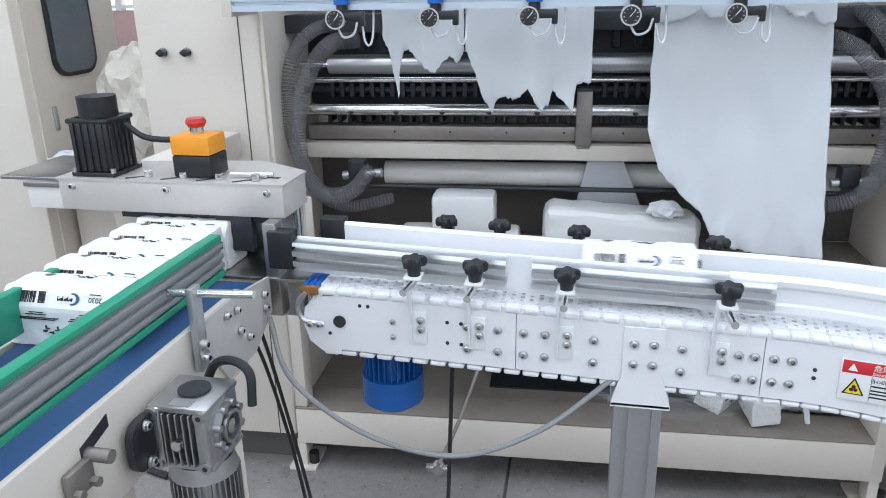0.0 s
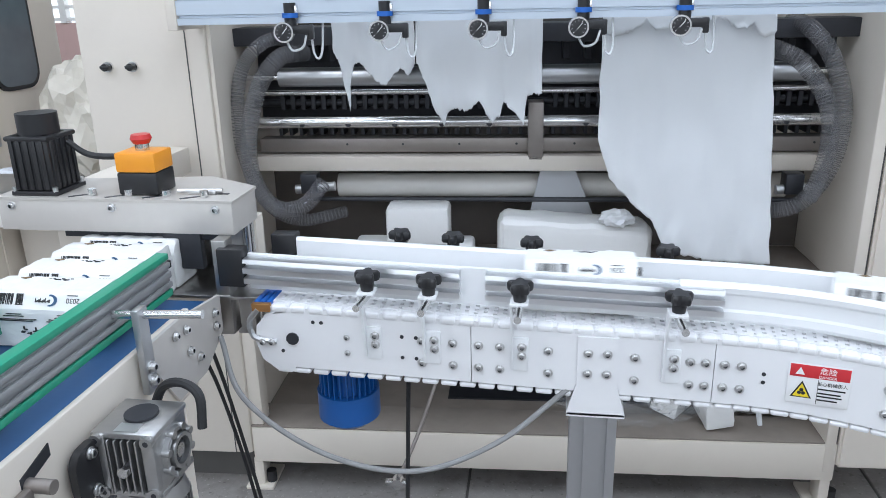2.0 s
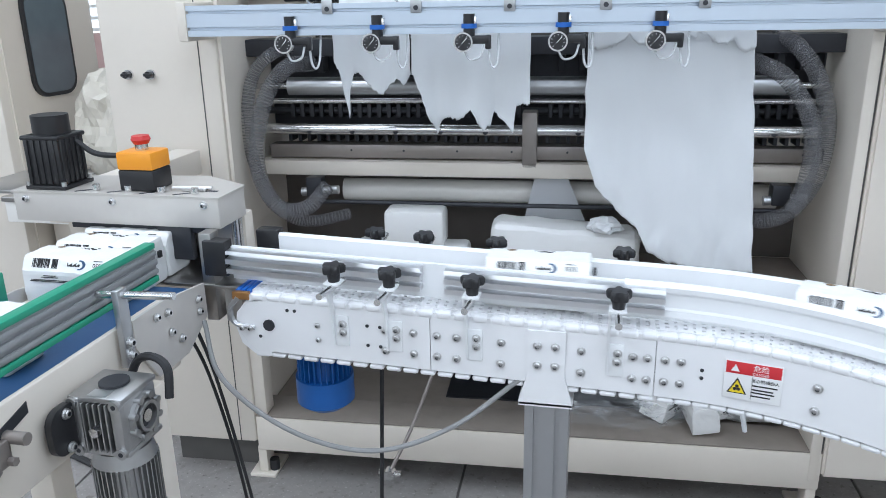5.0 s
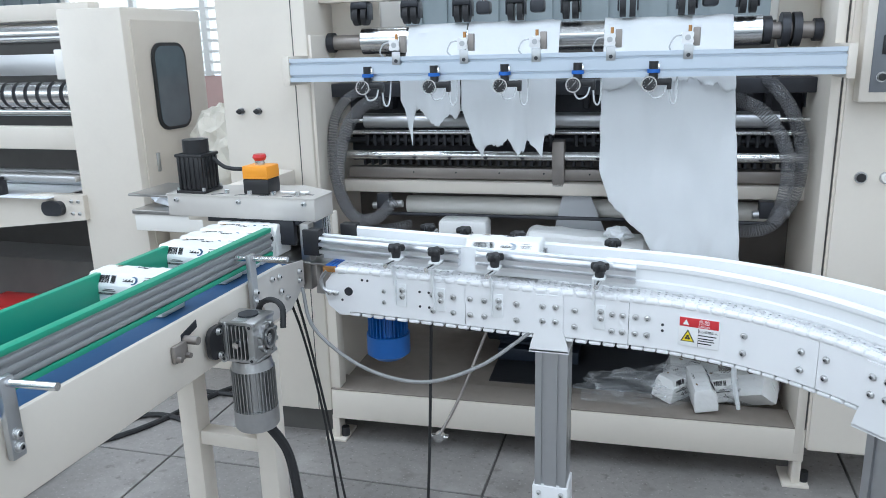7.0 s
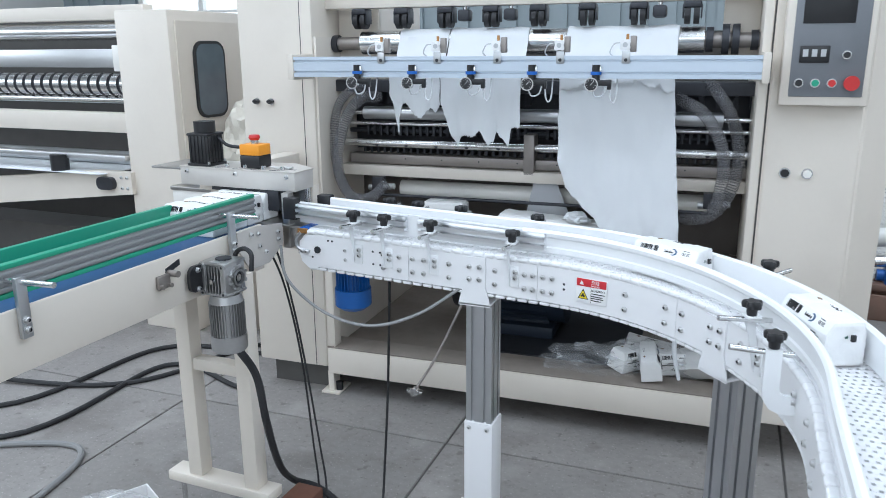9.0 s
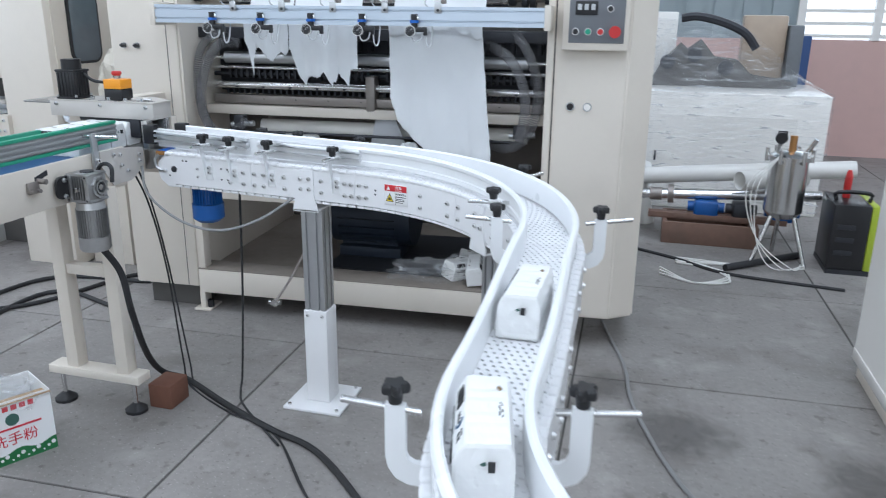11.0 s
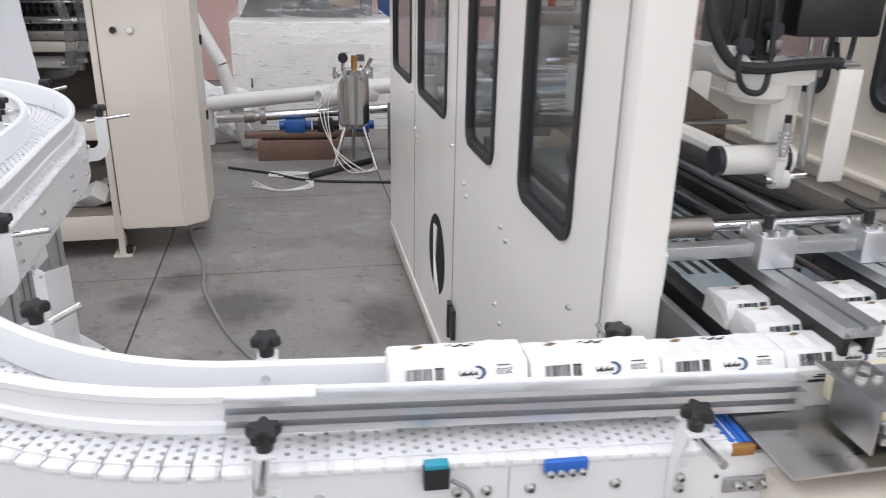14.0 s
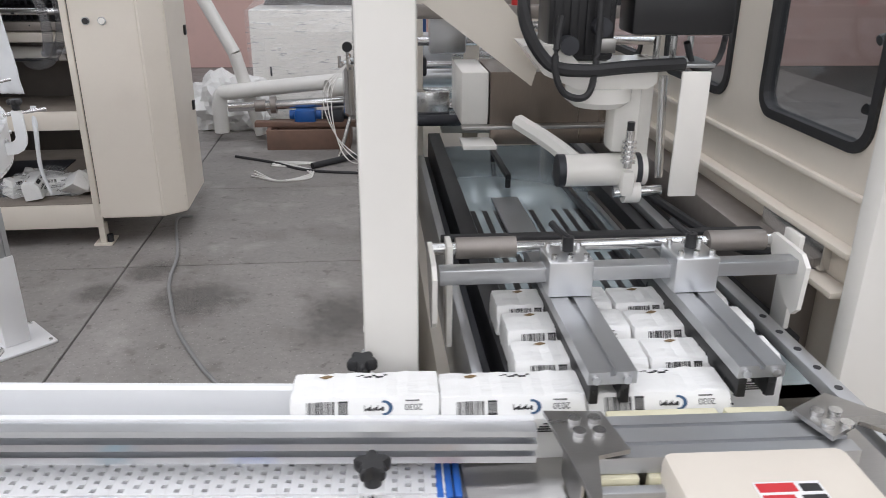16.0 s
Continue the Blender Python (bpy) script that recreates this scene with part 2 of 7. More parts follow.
    mr = n.new("ShaderNodeMapRange")
    mr.inputs[1].default_value, mr.inputs[2].default_value, mr.inputs[3].default_value, mr.inputs[4].default_value = 0.03, 0.3, 0.0, 0.42
    l.new(k.outputs[0], mr.inputs[0])
    l.new(mr.outputs[0], n["Principled BSDF"].inputs["Alpha"])


fade_out(STAIN)


def glass(name, tint, dim):
    """A thin pane: part clear, part glossy."""
    m = bpy.data.materials.new(name)
    m.use_nodes = True
    n, l = m.node_tree.nodes, m.node_tree.links
    n.remove(n["Principled BSDF"])
    clear, gloss, mix = n.new("ShaderNodeBsdfTransparent"), n.new("ShaderNodeBsdfGlossy"), n.new("ShaderNodeMixShader")
    clear.inputs[0].default_value = (*[c * dim for c in tint], 1)
    gloss.inputs["Roughness"].default_value = 0.03
    fr, k = n.new("ShaderNodeLayerWeight"), n.new("ShaderNodeMath")
    fr.inputs[0].default_value = 0.2
    k.operation, k.inputs[1].default_value = "MULTIPLY", 0.3
    l.new(fr.outputs["Facing"], k.inputs[0])
    l.new(k.outputs[0], mix.inputs[0])
    l.new(clear.outputs[0], mix.inputs[1])
    l.new(gloss.outputs[0], mix.inputs[2])
    l.new(mix.outputs[0], n["Material Output"].inputs[0])
    return m


GLASS = glass("window_glass", (0.95, 0.98, 1.0), 0.85)
DAY = bpy.data.materials.new("daylight")
DAY.use_nodes = True
DAY.node_tree.nodes["Principled BSDF"].inputs["Emission Color"].default_value = (0.86, 0.93, 1.0, 1)
DAY.node_tree.nodes["Principled BSDF"].inputs["Emission Strength"].default_value = 1.1


# ---- mesh helpers ----
def bm_new():
    return bmesh.new()


def bx(bm, x0, x1, y0, y1, z0, z1, bevel=0.0, m=None, seg=2):
    r = bmesh.ops.create_cube(bm, size=1)
    t = Matrix.Translation(((x0 + x1) / 2, (y0 + y1) / 2, (z0 + z1) / 2)) @ Matrix.Diagonal((abs(x1 - x0), abs(y1 - y0), abs(z1 - z0), 1))
    bmesh.ops.transform(bm, matrix=t, verts=r["verts"])
    vs = r["verts"]
    if bevel:
        es = list({e for v in vs for e in v.link_edges})
        out = bmesh.ops.bevel(bm, geom=es, offset=bevel, segments=seg, affect="EDGES", profile=0.5)
        vs = list({v for f in out["faces"] for v in f.verts} | {v for v in vs if v.is_valid})
    if m is not None:
        bmesh.ops.transform(bm, matrix=m, verts=vs)
    return vs


def cyl(bm, p, q, r, seg=16, r2=None):
    p, q = Vector(p), Vector(q)
    d = q - p
    o = bmesh.ops.create_cone(bm, cap_ends=True, segments=seg, radius1=r, radius2=r if r2 is None else r2, depth=d.length)
    m = Matrix.Translation((p + q) / 2) @ d.to_track_quat("Z", "Y").to_matrix().to_4x4()
    bmesh.ops.transform(bm, matrix=m, verts=o["verts"])
    return o["verts"]


def smooth_path(pts, n=8):
    """A Catmull-Rom line through the points."""
    P = [Vector(p) for p in pts]
    P = [P[0] * 2 - P[1]] + P + [P[-1] * 2 - P[-2]]
    out = []
    for i in range(1, len(P) - 2):
        a, b, c, d = P[i - 1:i + 3]
        for k in range(n):
            t = k / n
            out.append(0.5 * (2 * b + (c - a) * t + (2 * a - 5 * b + 4 * c - d) * t * t + (3 * b - a - 3 * c + d) * t ** 3))
    return out + [P[-2]]


def tube(bm, pts, r, seg=8, n=8):
    line = smooth_path(pts, n) if n else [Vector(p) for p in pts]
    rings, up = [], Vector((0.12, 0.2, 1)).normalized()
    for i, p in enumerate(line):
        d = (line[min(i + 1, len(line) - 1)] - line[max(i - 1, 0)]).normalized()
        a = d.cross(up)
        if a.length < 0.05:
            a = d.cross(Vector((1, 0.1, 0)))
        a.normalize()
        b = d.cross(a)
        up = -b if False else up
        rr = r(i / max(1, len(line) - 1)) if callable(r) else r
        rings.append([bm.verts.new(p + rr * (math.cos(2 * math.pi * k / seg) * a + math.sin(2 * math.pi * k / seg) * b)) for k in range(seg)])
    for u, v in zip(rings, rings[1:]):
        for k in range(seg):
            f = bm.faces.new((u[k], u[(k + 1) % seg], v[(k + 1) % seg], v[k]))
            f.smooth = True
    bm.faces.new(rings[0][::-1])
    bm.faces.new(rings[-1])


def prism(bm, outline, depth, m=None):
    """An outline in x and z, given depth along +y."""
    a = [bm.verts.new((x, 0, z)) for x, z in outline]
    b = [bm.verts.new((x, depth, z)) for x, z in outline]
    bm.faces.new(a)
    bm.faces.new(b[::-1])
    for i in range(len(a)):
        j = (i + 1) % len(a)
        bm.faces.new((a[j], a[i], b[i], b[j]))
    if m is not None:
        bmesh.ops.transform(bm, matrix=m, verts=a + b)
    return a + b


def round_rect(x0, x1, z0, z1, r, n=5):
    out = []
    for cx, cz, a0 in ((x1 - r, z1 - r, 0), (x0 + r, z1 - r, 90), (x0 + r, z0 + r, 180), (x1 - r, z0 + r, 270)):
        for k in range(n + 1):
            a = radians(a0 + 90 * k / n)
            out.append((cx + r * math.cos(a), cz + r * math.sin(a)))
    return out


def mesh_of(name, bm, mat, smooth=False):
    bmesh.ops.recalc_face_normals(bm, faces=bm.faces)
    me = bpy.data.meshes.new(name)
    bm.to_mesh(me)
    bm.free()
    me.materials.append(mat)
    if smooth:
        me.polygons.foreach_set("use_smooth", [True] * len(me.polygons))
        me.set_sharp_from_angle(angle=radians(35))
    return me


def thing(name, label, category, m=None, group="", kind=""):
    e = tagged(new(name), label, category, group, kind)
    e.empty_display_size = 0.05
    if m is not None:
        e.matrix_basis = m
    return e


def part(name, bm, mat, parent, label="", m=None, smooth=True):
    me = bm if isinstance(bm, bpy.types.Mesh) else mesh_of(name, bm, mat, smooth)
    o = new(name, me)
    o.parent = parent
    if m is not None:
        o.matrix_basis = m
    return tagged(o, label)


def solo(name, bm, mat, label, category="", kind="", m=None, group="", smooth=True):
    o = new(name, mesh_of(name, bm, mat, smooth))
    if m is not None:
        o.matrix_basis = m
    return tagged(o, label, category, group, kind)


def box_part(name, mat, parent, x0, x1, y0, y1, z0, z1, bevel=0.004, label=""):
    bm = bm_new()
    bx(bm, x0, x1, y0, y1, z0, z1, bevel)
    return part(name, bm, mat, parent, label)


def cyl_part(name, mat, parent, p, q, r, seg=20, label=""):
    bm = bm_new()
    cyl(bm, p, q, r, seg)
    return part(name, bm, mat, parent, label)


def tube_part(name, mat, parent, pts, r, label="", seg=8, n=8):
    bm = bm_new()
    tube(bm, pts, r, seg, n)
    return part(name, bm, mat, parent, label)


def writing(text, size, mat, name="writing"):
    """Text as a flat mesh in the xz plane, reading towards -y, centred."""
    cu = bpy.data.curves.new(name, "FONT")
    cu.body, cu.size, cu.align_x, cu.align_y, cu.extrude = text, size, "CENTER", "CENTER", 0.0003
    ob = bpy.data.objects.new(name, cu)
    scene.collection.objects.link(ob)
    me = bpy.data.meshes.new_from_object(ob.evaluated_get(bpy.context.evaluated_depsgraph_get()))
    bpy.data.objects.remove(ob)
    bpy.data.curves.remove(cu)
    me.transform(pose(0, 0, 0, 90))
    me.materials.clear()
    me.materials.append(mat)
    return me


BOLT = None


def bolt_mesh():
    bm = bm_new()
    cyl(bm, (0, 0, 0), (0, -0.0018, 0), 0.0083, 16)
    steps = [(0.0062, -0.0018), (0.0062, -0.0062), (0.0054, -0.007), (0.0034, -0.007), (0.0032, -0.003)]
    rings = [[bm.verts.new((r * math.cos(radians(30 * k)), y, r * math.sin(radians(30 * k)))) for k in range(12)] for r, y in steps]
    for u, v in zip(rings, rings[1:]):
        for k in range(12):
            bm.faces.new((u[k], u[(k + 1) % 12], v[(k + 1) % 12], v[k]))
    bm.faces.new(rings[-1])
    bmesh.ops.recalc_face_normals(bm, faces=bm.faces)
    me = mesh_of("bolt", bm, BOLT_STEEL, False)
    # socket walls take the dark material as the shade inside the head
    me.materials.append(DARK)
    for p in me.polygons:
        c = p.center
        if abs(p.normal.y) < 0.6 and c.y < -0.002 and math.hypot(c.x, c.z) < 0.0035:
            p.material_index = 1
    return me


BOLT = bolt_mesh()
# a hole is a shallow disc whose dark colour gives its depth
bm = bm_new()
cyl(bm, (0, 0.001, 0), (0, -0.0008, 0), 0.0035, 10)
HOLE = mesh_of("hole", bm, DARK)


def bolt(parent, x, y, z, rz=0.0, size=1.0):
    return part("bolt", BOLT, None, parent, "", pose(x, y, z, 0, 0, rz) @ Matrix.Scale(size, 4))


def hole(parent, x, y, z, rz=0.0, size=1.0):
    return part("hole", HOLE, None, parent, "", pose(x, y, z, 0, 0, rz) @ Matrix.Scale(size, 4))


# ---- hall ----
X0, X1, Y0, Y1, ZT = HALL
bm = bm_new()
bx(bm, X0, X1, Y0, Y1, -0.3, -0.006)
floor = solo("floor", bm, JOINT, "grey concrete slab floor with dark joints", "floor", "structure")
bm = bm_new()
xs = sorted({X0, X1, *[x + d * SKY_W / 2 for x, _ in SKYLIGHTS for d in (-1, 1)]})
ya, yb = -1.0 - SKY_L / 2, -1.0 + SKY_L / 2
for a, b in zip(xs, xs[1:]):
    lit = any(abs((a + b) / 2 - x) < 0.1 for x, _ in SKYLIGHTS)
    if lit:
        bx(bm, a, b, Y0, ya, ZT, ZT + 0.1)
        bx(bm, a, b, yb, Y1, ZT, ZT + 0.1)
    else:
        bx(bm, a, b, Y0, Y1, ZT, ZT + 0.1)
solo("ceiling", bm, ROOF, "grey sheet-metal factory roof with long skylight openings", "ceiling", "structure")
bm = bm_new()
bx(bm, X0 - 0.2, X0, Y0, Y1, -0.3, ZT)
solo("wall_west", bm, HALL_WALL, "plain pale factory wall", "wall", "structure")
bm = bm_new()
bx(bm, X1, X1 + 0.2, Y0, Y1, -0.3, ZT)
solo("wall_east", bm, HALL_WALL, "plain pale factory wall", "wall", "structure")
bm = bm_new()
bx(bm, X0, X1, Y0 - 0.2, Y0, -0.3, ZT)
solo("wall_south", bm, HALL_WALL, "plain pale factory wall", "wall", "structure")
bm = bm_new()
bx(bm, X0, X1, Y1, Y1 + 0.2, -0.3, 1.25)
solo("wall_north", bm, PINK, "pink painted lower factory wall", "wall", "structure")
bm = bm_new()
N = 60
for i in range(N):
    a = X0 + (X1 - X0) * i / N
    w = (X1 - X0) / N
    if 2.64 < a + w / 2 < 5.64 or -7.5 < a + w / 2 < -3.3:
        bx(bm, a, a + w, Y1 + 0.02, Y1 + 0.1, 2.9, ZT)
        continue
    bx(bm, a, a + w * 0.6, Y1, Y1 + 0.1, 1.25, ZT)
    bx(bm, a + w * 0.6, a + w, Y1 + 0.04, Y1 + 0.1, 1.25, ZT)
solo("wall_north_upper", bm, SHEETING, "grey-green corrugated steel upper wall", "wall", "structure", smooth=False)
for k, (wx0, wx1) in enumerate(((2.7, 5.7), (-7.5, -3.3))):
    w = thing("window_%d" % (k + 1), "bright white-framed factory window with glazing bars", "window", kind="structure")
    bm = bm_new()
    for i in range(5):
        x = wx0 + (wx1 - wx0) * i / 4
        bx(bm, x - 0.04, x + 0.04, Y1 - 0.02, Y1 + 0.06, 1.25, 2.9)
    for z in (1.29, 1.42, 1.55, 1.68, 1.81, 1.94, 2.07, 2.4, 2.86):
        bx(bm, wx0, wx1, Y1 - 0.015, Y1 + 0.055, z - 0.018, z + 0.018)
    part("window_frame", bm, PALE, w)
    bm = bm_new()
    bx(bm, wx0, wx1, Y1 + 0.065, Y1 + 0.075, 1.25, 2.9)
    part("pane", bm, DAY, w, "pane white with outdoor daylight")

# ---- the chain conveyor's line: straight, curve to the right, straight, curve to the left, straight ----
L1, R1, L2, R2, L3 = 0.75, 0.75, 0.732, 0.65, 0.73
A1, A2 = R1 * math.pi / 2, R2 * math.pi / 2
TOTAL = L1 + A1 + L2 + A2 + L3
CHAIN_Z, FALL = 0.99, 0.036
FRONT, BACK = -0.078, 0.092   # side plates, left of the line


def ease(s, a, b):
    u = max(0.0, min(1.0, (s - a) / (b - a)))
    return u * u * (3 - 2 * u)


def bulge(s):
    """How far the middle run strays to the left of the drawn line."""
    return 0.026 * ease(s, 1.9, 2.6) * (1 - ease(s, 3.0, 3.7))


def lane_of(s):
    """The middle of the packs' lane, left of the line, and by how much its guide rails are set wider there."""
    return 0.016 - 0.012 * ease(s, 0.7, 1.8) + 0.033 * ease(s, 2.8, 3.7), 0.015 * (ease(s, 0.7, 1.5) - ease(s, 2.9, 3.7))


def lane(s):
    return lane_of(s)[0]


def line(s, off=0.0, dz=0.0):
    """Place and heading (degrees) at s metres along the conveyor, off metres to the left of it."""
    if s < L1:
        x, y, h = -0.43 + s, 1.377, 0.0
    elif s < L1 + A1:
        a = (s - L1) / R1
        x, y, h = 0.32 + R1 * math.sin(a), 0.627 + R1 * math.cos(a), -math.degrees(a)
    elif s < L1 + A1 + L2:
        x, y, h = 1.07, 0.627 - (s - L1 - A1), -90.0
    elif s < L1 + A1 + L2 + A2:
        a = (s - L1 - A1 - L2) / R2
        x, y, h = 1.07 + R2 - R2 * math.cos(a), -0.105 - R2 * math.sin(a), -90 + math.degrees(a)
    else:
        x, y, h = 1.07 + R2 + s - (TOTAL - L3), -0.105 - R2, 0.0
    off += bulge(s)
    n = Vector((-math.sin(radians(h)), math.cos(radians(h))))
    return x + off * n.x, y + off * n.y, CHAIN_Z - FALL * s + dz, h


def sweep(bm, s0, s1, profile, step=0.05, in_lane=False):
    """Sweep a closed profile of (off, dz) along the conveyor, or along the lane on it."""
    n = max(2, int((s1 - s0) / step))
    rings = []
    for i in range(n + 1):
        s = s0 + (s1 - s0) * i / n
        low = 1 - 0.22 * ease(s, 2.9, 3.7) if in_lane and profile[0][0] > 0 else 1.0
        rings.append([bm.verts.new(line(s, o + (lane_of(s)[0] + math.copysign(lane_of(s)[1], o) if in_lane else 0.0), z * low)[:3]) for o, z in profile])
    k = len(profile)
    for u, v in zip(rings, rings[1:]):
        for i in range(k):
            bm.faces.new((u[i], u[(i + 1) % k], v[(i + 1) % k], v[i]))
    bm.faces.new(rings[0][::-1])
    bm.faces.new(rings[-1])


def rect(o0, o1, z0, z1):
    return [(o0, z0), (o1, z0), (o1, z1), (o0, z1)]


conveyor = thing("chain_conveyor", "white S-shaped flat-top chain conveyor with star knobs on posts", "conveyor")
# side plates, in lengths that meet at fine seams
SEAMS = [-0.0008, 0.322, 0.729, 1.2, 1.93, 2.66, 3.3, 3.72, 4.05, TOTAL + 0.0008]
for side in (-1, 1):
    for a, b in zip(SEAMS, SEAMS[1:]):
        bm = bm_new()
        o = FRONT if side < 0 else BACK
        sweep(bm, a + 0.0007, b - 0.0007, rect(o - 0.004, o + 0.004, -0.122, -0.015), 0.04)
        part("side_plate", bm, WHITE, conveyor)
    for s, sg in ((0, -1), (TOTAL, 1)):
        x, y, z, h = line(s, FRONT if side < 0 else BACK)
        bm = bm_new()
        out = [(0.0, -0.015), (sg * 0.045, -0.02), (sg * 0.066, -0.042), (sg * 0.07, -0.075), (sg * 0.06, -0.108), (sg * 0.035, -0.128), (0.0, -0.132)]
        prism(bm, out, 0.008, pose(x, y - 0.004, z))
        part("end_plate", bm, WHITE, conveyor)
        part("hub", HOLE, None, conveyor, "dark shaft hole", pose(x, y, z - 0.065) @ pose(0, -0.0045, 0) @ Matrix.Scale(3.4, 4))
bm = bm_new()
sweep(bm, 0, TOTAL, rect(-0.07, 0.084, -0.1, -0.0095))
part("frame", bm, GAP, conveyor, "grey inner frame under the chain")
# guide rails
LIP = [(0.042, 0.008), (0.052, 0.008), (0.057, 0.015), (0.057, 0.028), (0.053, 0.032), (0.053, 0.056), (0.059, 0.062), (0.06, 0.071), (0.055, 0.077), (0.047, 0.078), (0.042, 0.073)]
for side in (-1, 1):
    bm = bm_new()
    prof = [(side * o, z) for o, z in LIP]
    sweep(bm, -0.03 if side > 0 else 0.67, TOTAL + 0.06 if side > 0 else TOTAL - L3 + 0.12, prof, 0.05, True)
    part("guide_rail", bm, PLASTIC, conveyor, "curved white plastic guide rail")
PROFILE = [(0.052, 0.026), (0.078, 0.026), (0.078, 0.036), (0.06, 0.037), (0.06, 0.045), (0.079, 0.046), (0.079, 0.056), (0.062, 0.057), (0.062, 0.063), (0.076, 0.064), (0.074, 0.071), (0.052, 0.071)]


def straight_rail(s0, s1, side, name="rail_profile"):
    bm = bm_new()
    sweep(bm, s0, s1, [(side * o, z) for o, z in PROFILE], 0.2, True)
    part(name, bm, ALU, conveyor, "bright aluminium rail profile")


for a, b, side in ((-0.09, 0.3, -1), (0.345, 0.74, -1), (TOTAL - L3 + 0.005, TOTAL + 0.085, -1), (-0.03, 0.74, 1)):
    straight_rail(a, b, side)
for a, b, side in ((-0.09, 0.75, -1), (TOTAL - L3 + 0.12, TOTAL + 0.085, -1)):
    bm = bm_new()
    sweep(bm, a, b, [(side * o, z) for o, z in ((0.0425, 0.007), (0.0515, 0.007), (0.0515, 0.074), (0.0425, 0.074))], 0.2, True)
    part("rail_lining", bm, PLASTIC, conveyor, "white plastic rail lining")
x, y, z, h = line(0, lane(0) - 0.058)
x -= 0.115
box_part("end_block", BLACK, conveyor, x - 0.025, x + 0.024, y - 0.016, y + 0.016, z + 0.02, z + 0.092, 0.003, "black plastic end block")
x, y, z, h = line(0, lane(0) + 0.056)
x -= 0.05
box_part("end_block", BLACK, conveyor, x - 0.03, x + 0.019, y - 0.016, y + 0.016, z + 0.01, z + 0.085, 0.003, "black plastic end block")

# star knob, clamp bracket and rod
bm = bm_new()
star = []
for i in range(40):
    a = 2 * math.pi * i / 40
    r = 0.0188 + 0.0042 * math.cos(5 * a)
    star.append((r * math.cos(a), r * math.sin(a)))
lo = [bm.verts.new((x * 0.93, y * 0.93, 0.018)) for x, y in star]
mi = [bm.verts.new((x, y, 0.022)) for x, y in star]
hi = [bm.verts.new((x, y, 0.030)) for x, y in star]
to = [bm.verts.new((x * 0.86, y * 0.86, 0.034)) for x, y in star]
for u, v in ((lo, mi), (mi, hi), (hi, to)):
    for i in range(40):
        bm.faces.new((u[i], u[(i + 1) % 40], v[(i + 1) % 40], v[i]))
bm.faces.new(lo[::-1])
bm.faces.new(to)
cyl(bm, (0, 0, 0), (0, 0, 0.02), 0.0105, 16, 0.013)
KNOB = mesh_of("knob", bm, BLACK, True)
YZ = pose(0, 0, 0, 0, 0, 90)   # turns a prism's outline from x and z to y and z
bm = bm_new()
prism(bm, [(-0.001, -0.088), (-0.006, -0.088), (-0.012, -0.06), (-0.024, 0.0), (-0.04, 0.045), (-0.04, 0.05), (-0.012, 0.05), (-0.006, 0.0), (-0.001, -0.02)], 0.004, pose(-0.012, 0, 0) @ YZ)
bx(bm, -0.016, 0.014, -0.044, -0.012, 0.046, 0.051, 0.001)
bx(bm, -0.014, 0.014, -0.004, 0.0, -0.09, -0.028, 0.001)
BRACKET = mesh_of("bracket", bm, PLASTIC, True)
bm = bm_new()
out = [(-0.034, 0.048), (-0.066, 0.048), (-0.066, -0.04), (-0.062, -0.06), (-0.05, -0.078), (-0.03, -0.088), (0.0, -0.09), (0.0, -0.05), (-0.02, -0.05), (-0.03, -0.044), (-0.034, -0.034)]
prism(bm, out, 0.012, pose(0.006, 0, 0) @ YZ)
HOOK = mesh_of("bracket", bm, PLASTIC, True)
bm = bm_new()
cyl(bm, (0, -0.105, 0), (0, 0.02, 0), 0.006, 14)
ROD = mesh_of("rod", bm, STEEL, True)


def clamp(s, side, hook=False):
    x, y, z, h = line(s, FRONT - 0.004 if side < 0 else BACK + 0.004)
    m = pose(x, y, z, 0, 0, h if side < 0 else h + 180)
    br = part("bracket", HOOK if hook else BRACKET, None, conveyor, "white clamp bracket", m)
    dy = -0.05 if hook else -0.028
    part("knob", KNOB, None, br, "black star knob", pose(0, dy, 0.05, 0, 0, 20))
    part("rod", ROD, None, br, "bright steel rod", pose(0, -0.03 if hook else 0, 0.038, -6, 0, 0))
    for dz in (-0.045, -0.062):
        bolt(br, 0.003, -0.004 if not hook else -0.002, dz)


for s in (0.15, 0.255, 0.407, 0.66):
    clamp(s, -1)
    clamp(s + 0.01, 1)
for s, side in ((1.53, -1), (1.73, -1), (1.74, 1), (1.3, 1), (2.74, -1), (2.7, 1), (3.27, -1), (3.27, 1), (3.74, -1), (3.73, 1), (4.29, -1), (4.27, 1)):
    clamp(s, side, hook=(s in (1.74, 2.74, 2.7, 1.73)))
# bolts and holes on the side plates
for side in (-1, 1):
    for s in (0.265 - 0.03, 0.29, 0.335, 0.372, 0.455, 0.6, 0.69, 0.715, 0.745, 0.775, 1.02, 1.16, 1.22, 1.45, 1.62, 1.85, 2.0, 2.3, 2.5, 2.62, 2.7, 2.95, 3.2, 3.36, 3.62, 3.69, 3.75, 3.8, 3.98, 4.02, 4.08, 4.2):
        for dz in (-0.05, -0.092):
            if s == 0.235 and dz == -0.092:
                continue
            x, y, z, h = line(s, FRONT - 0.0042 if side < 0 else BACK + 0.0042, dz)
            bolt(conveyor, x, y, z, h if side < 0 else h + 180)
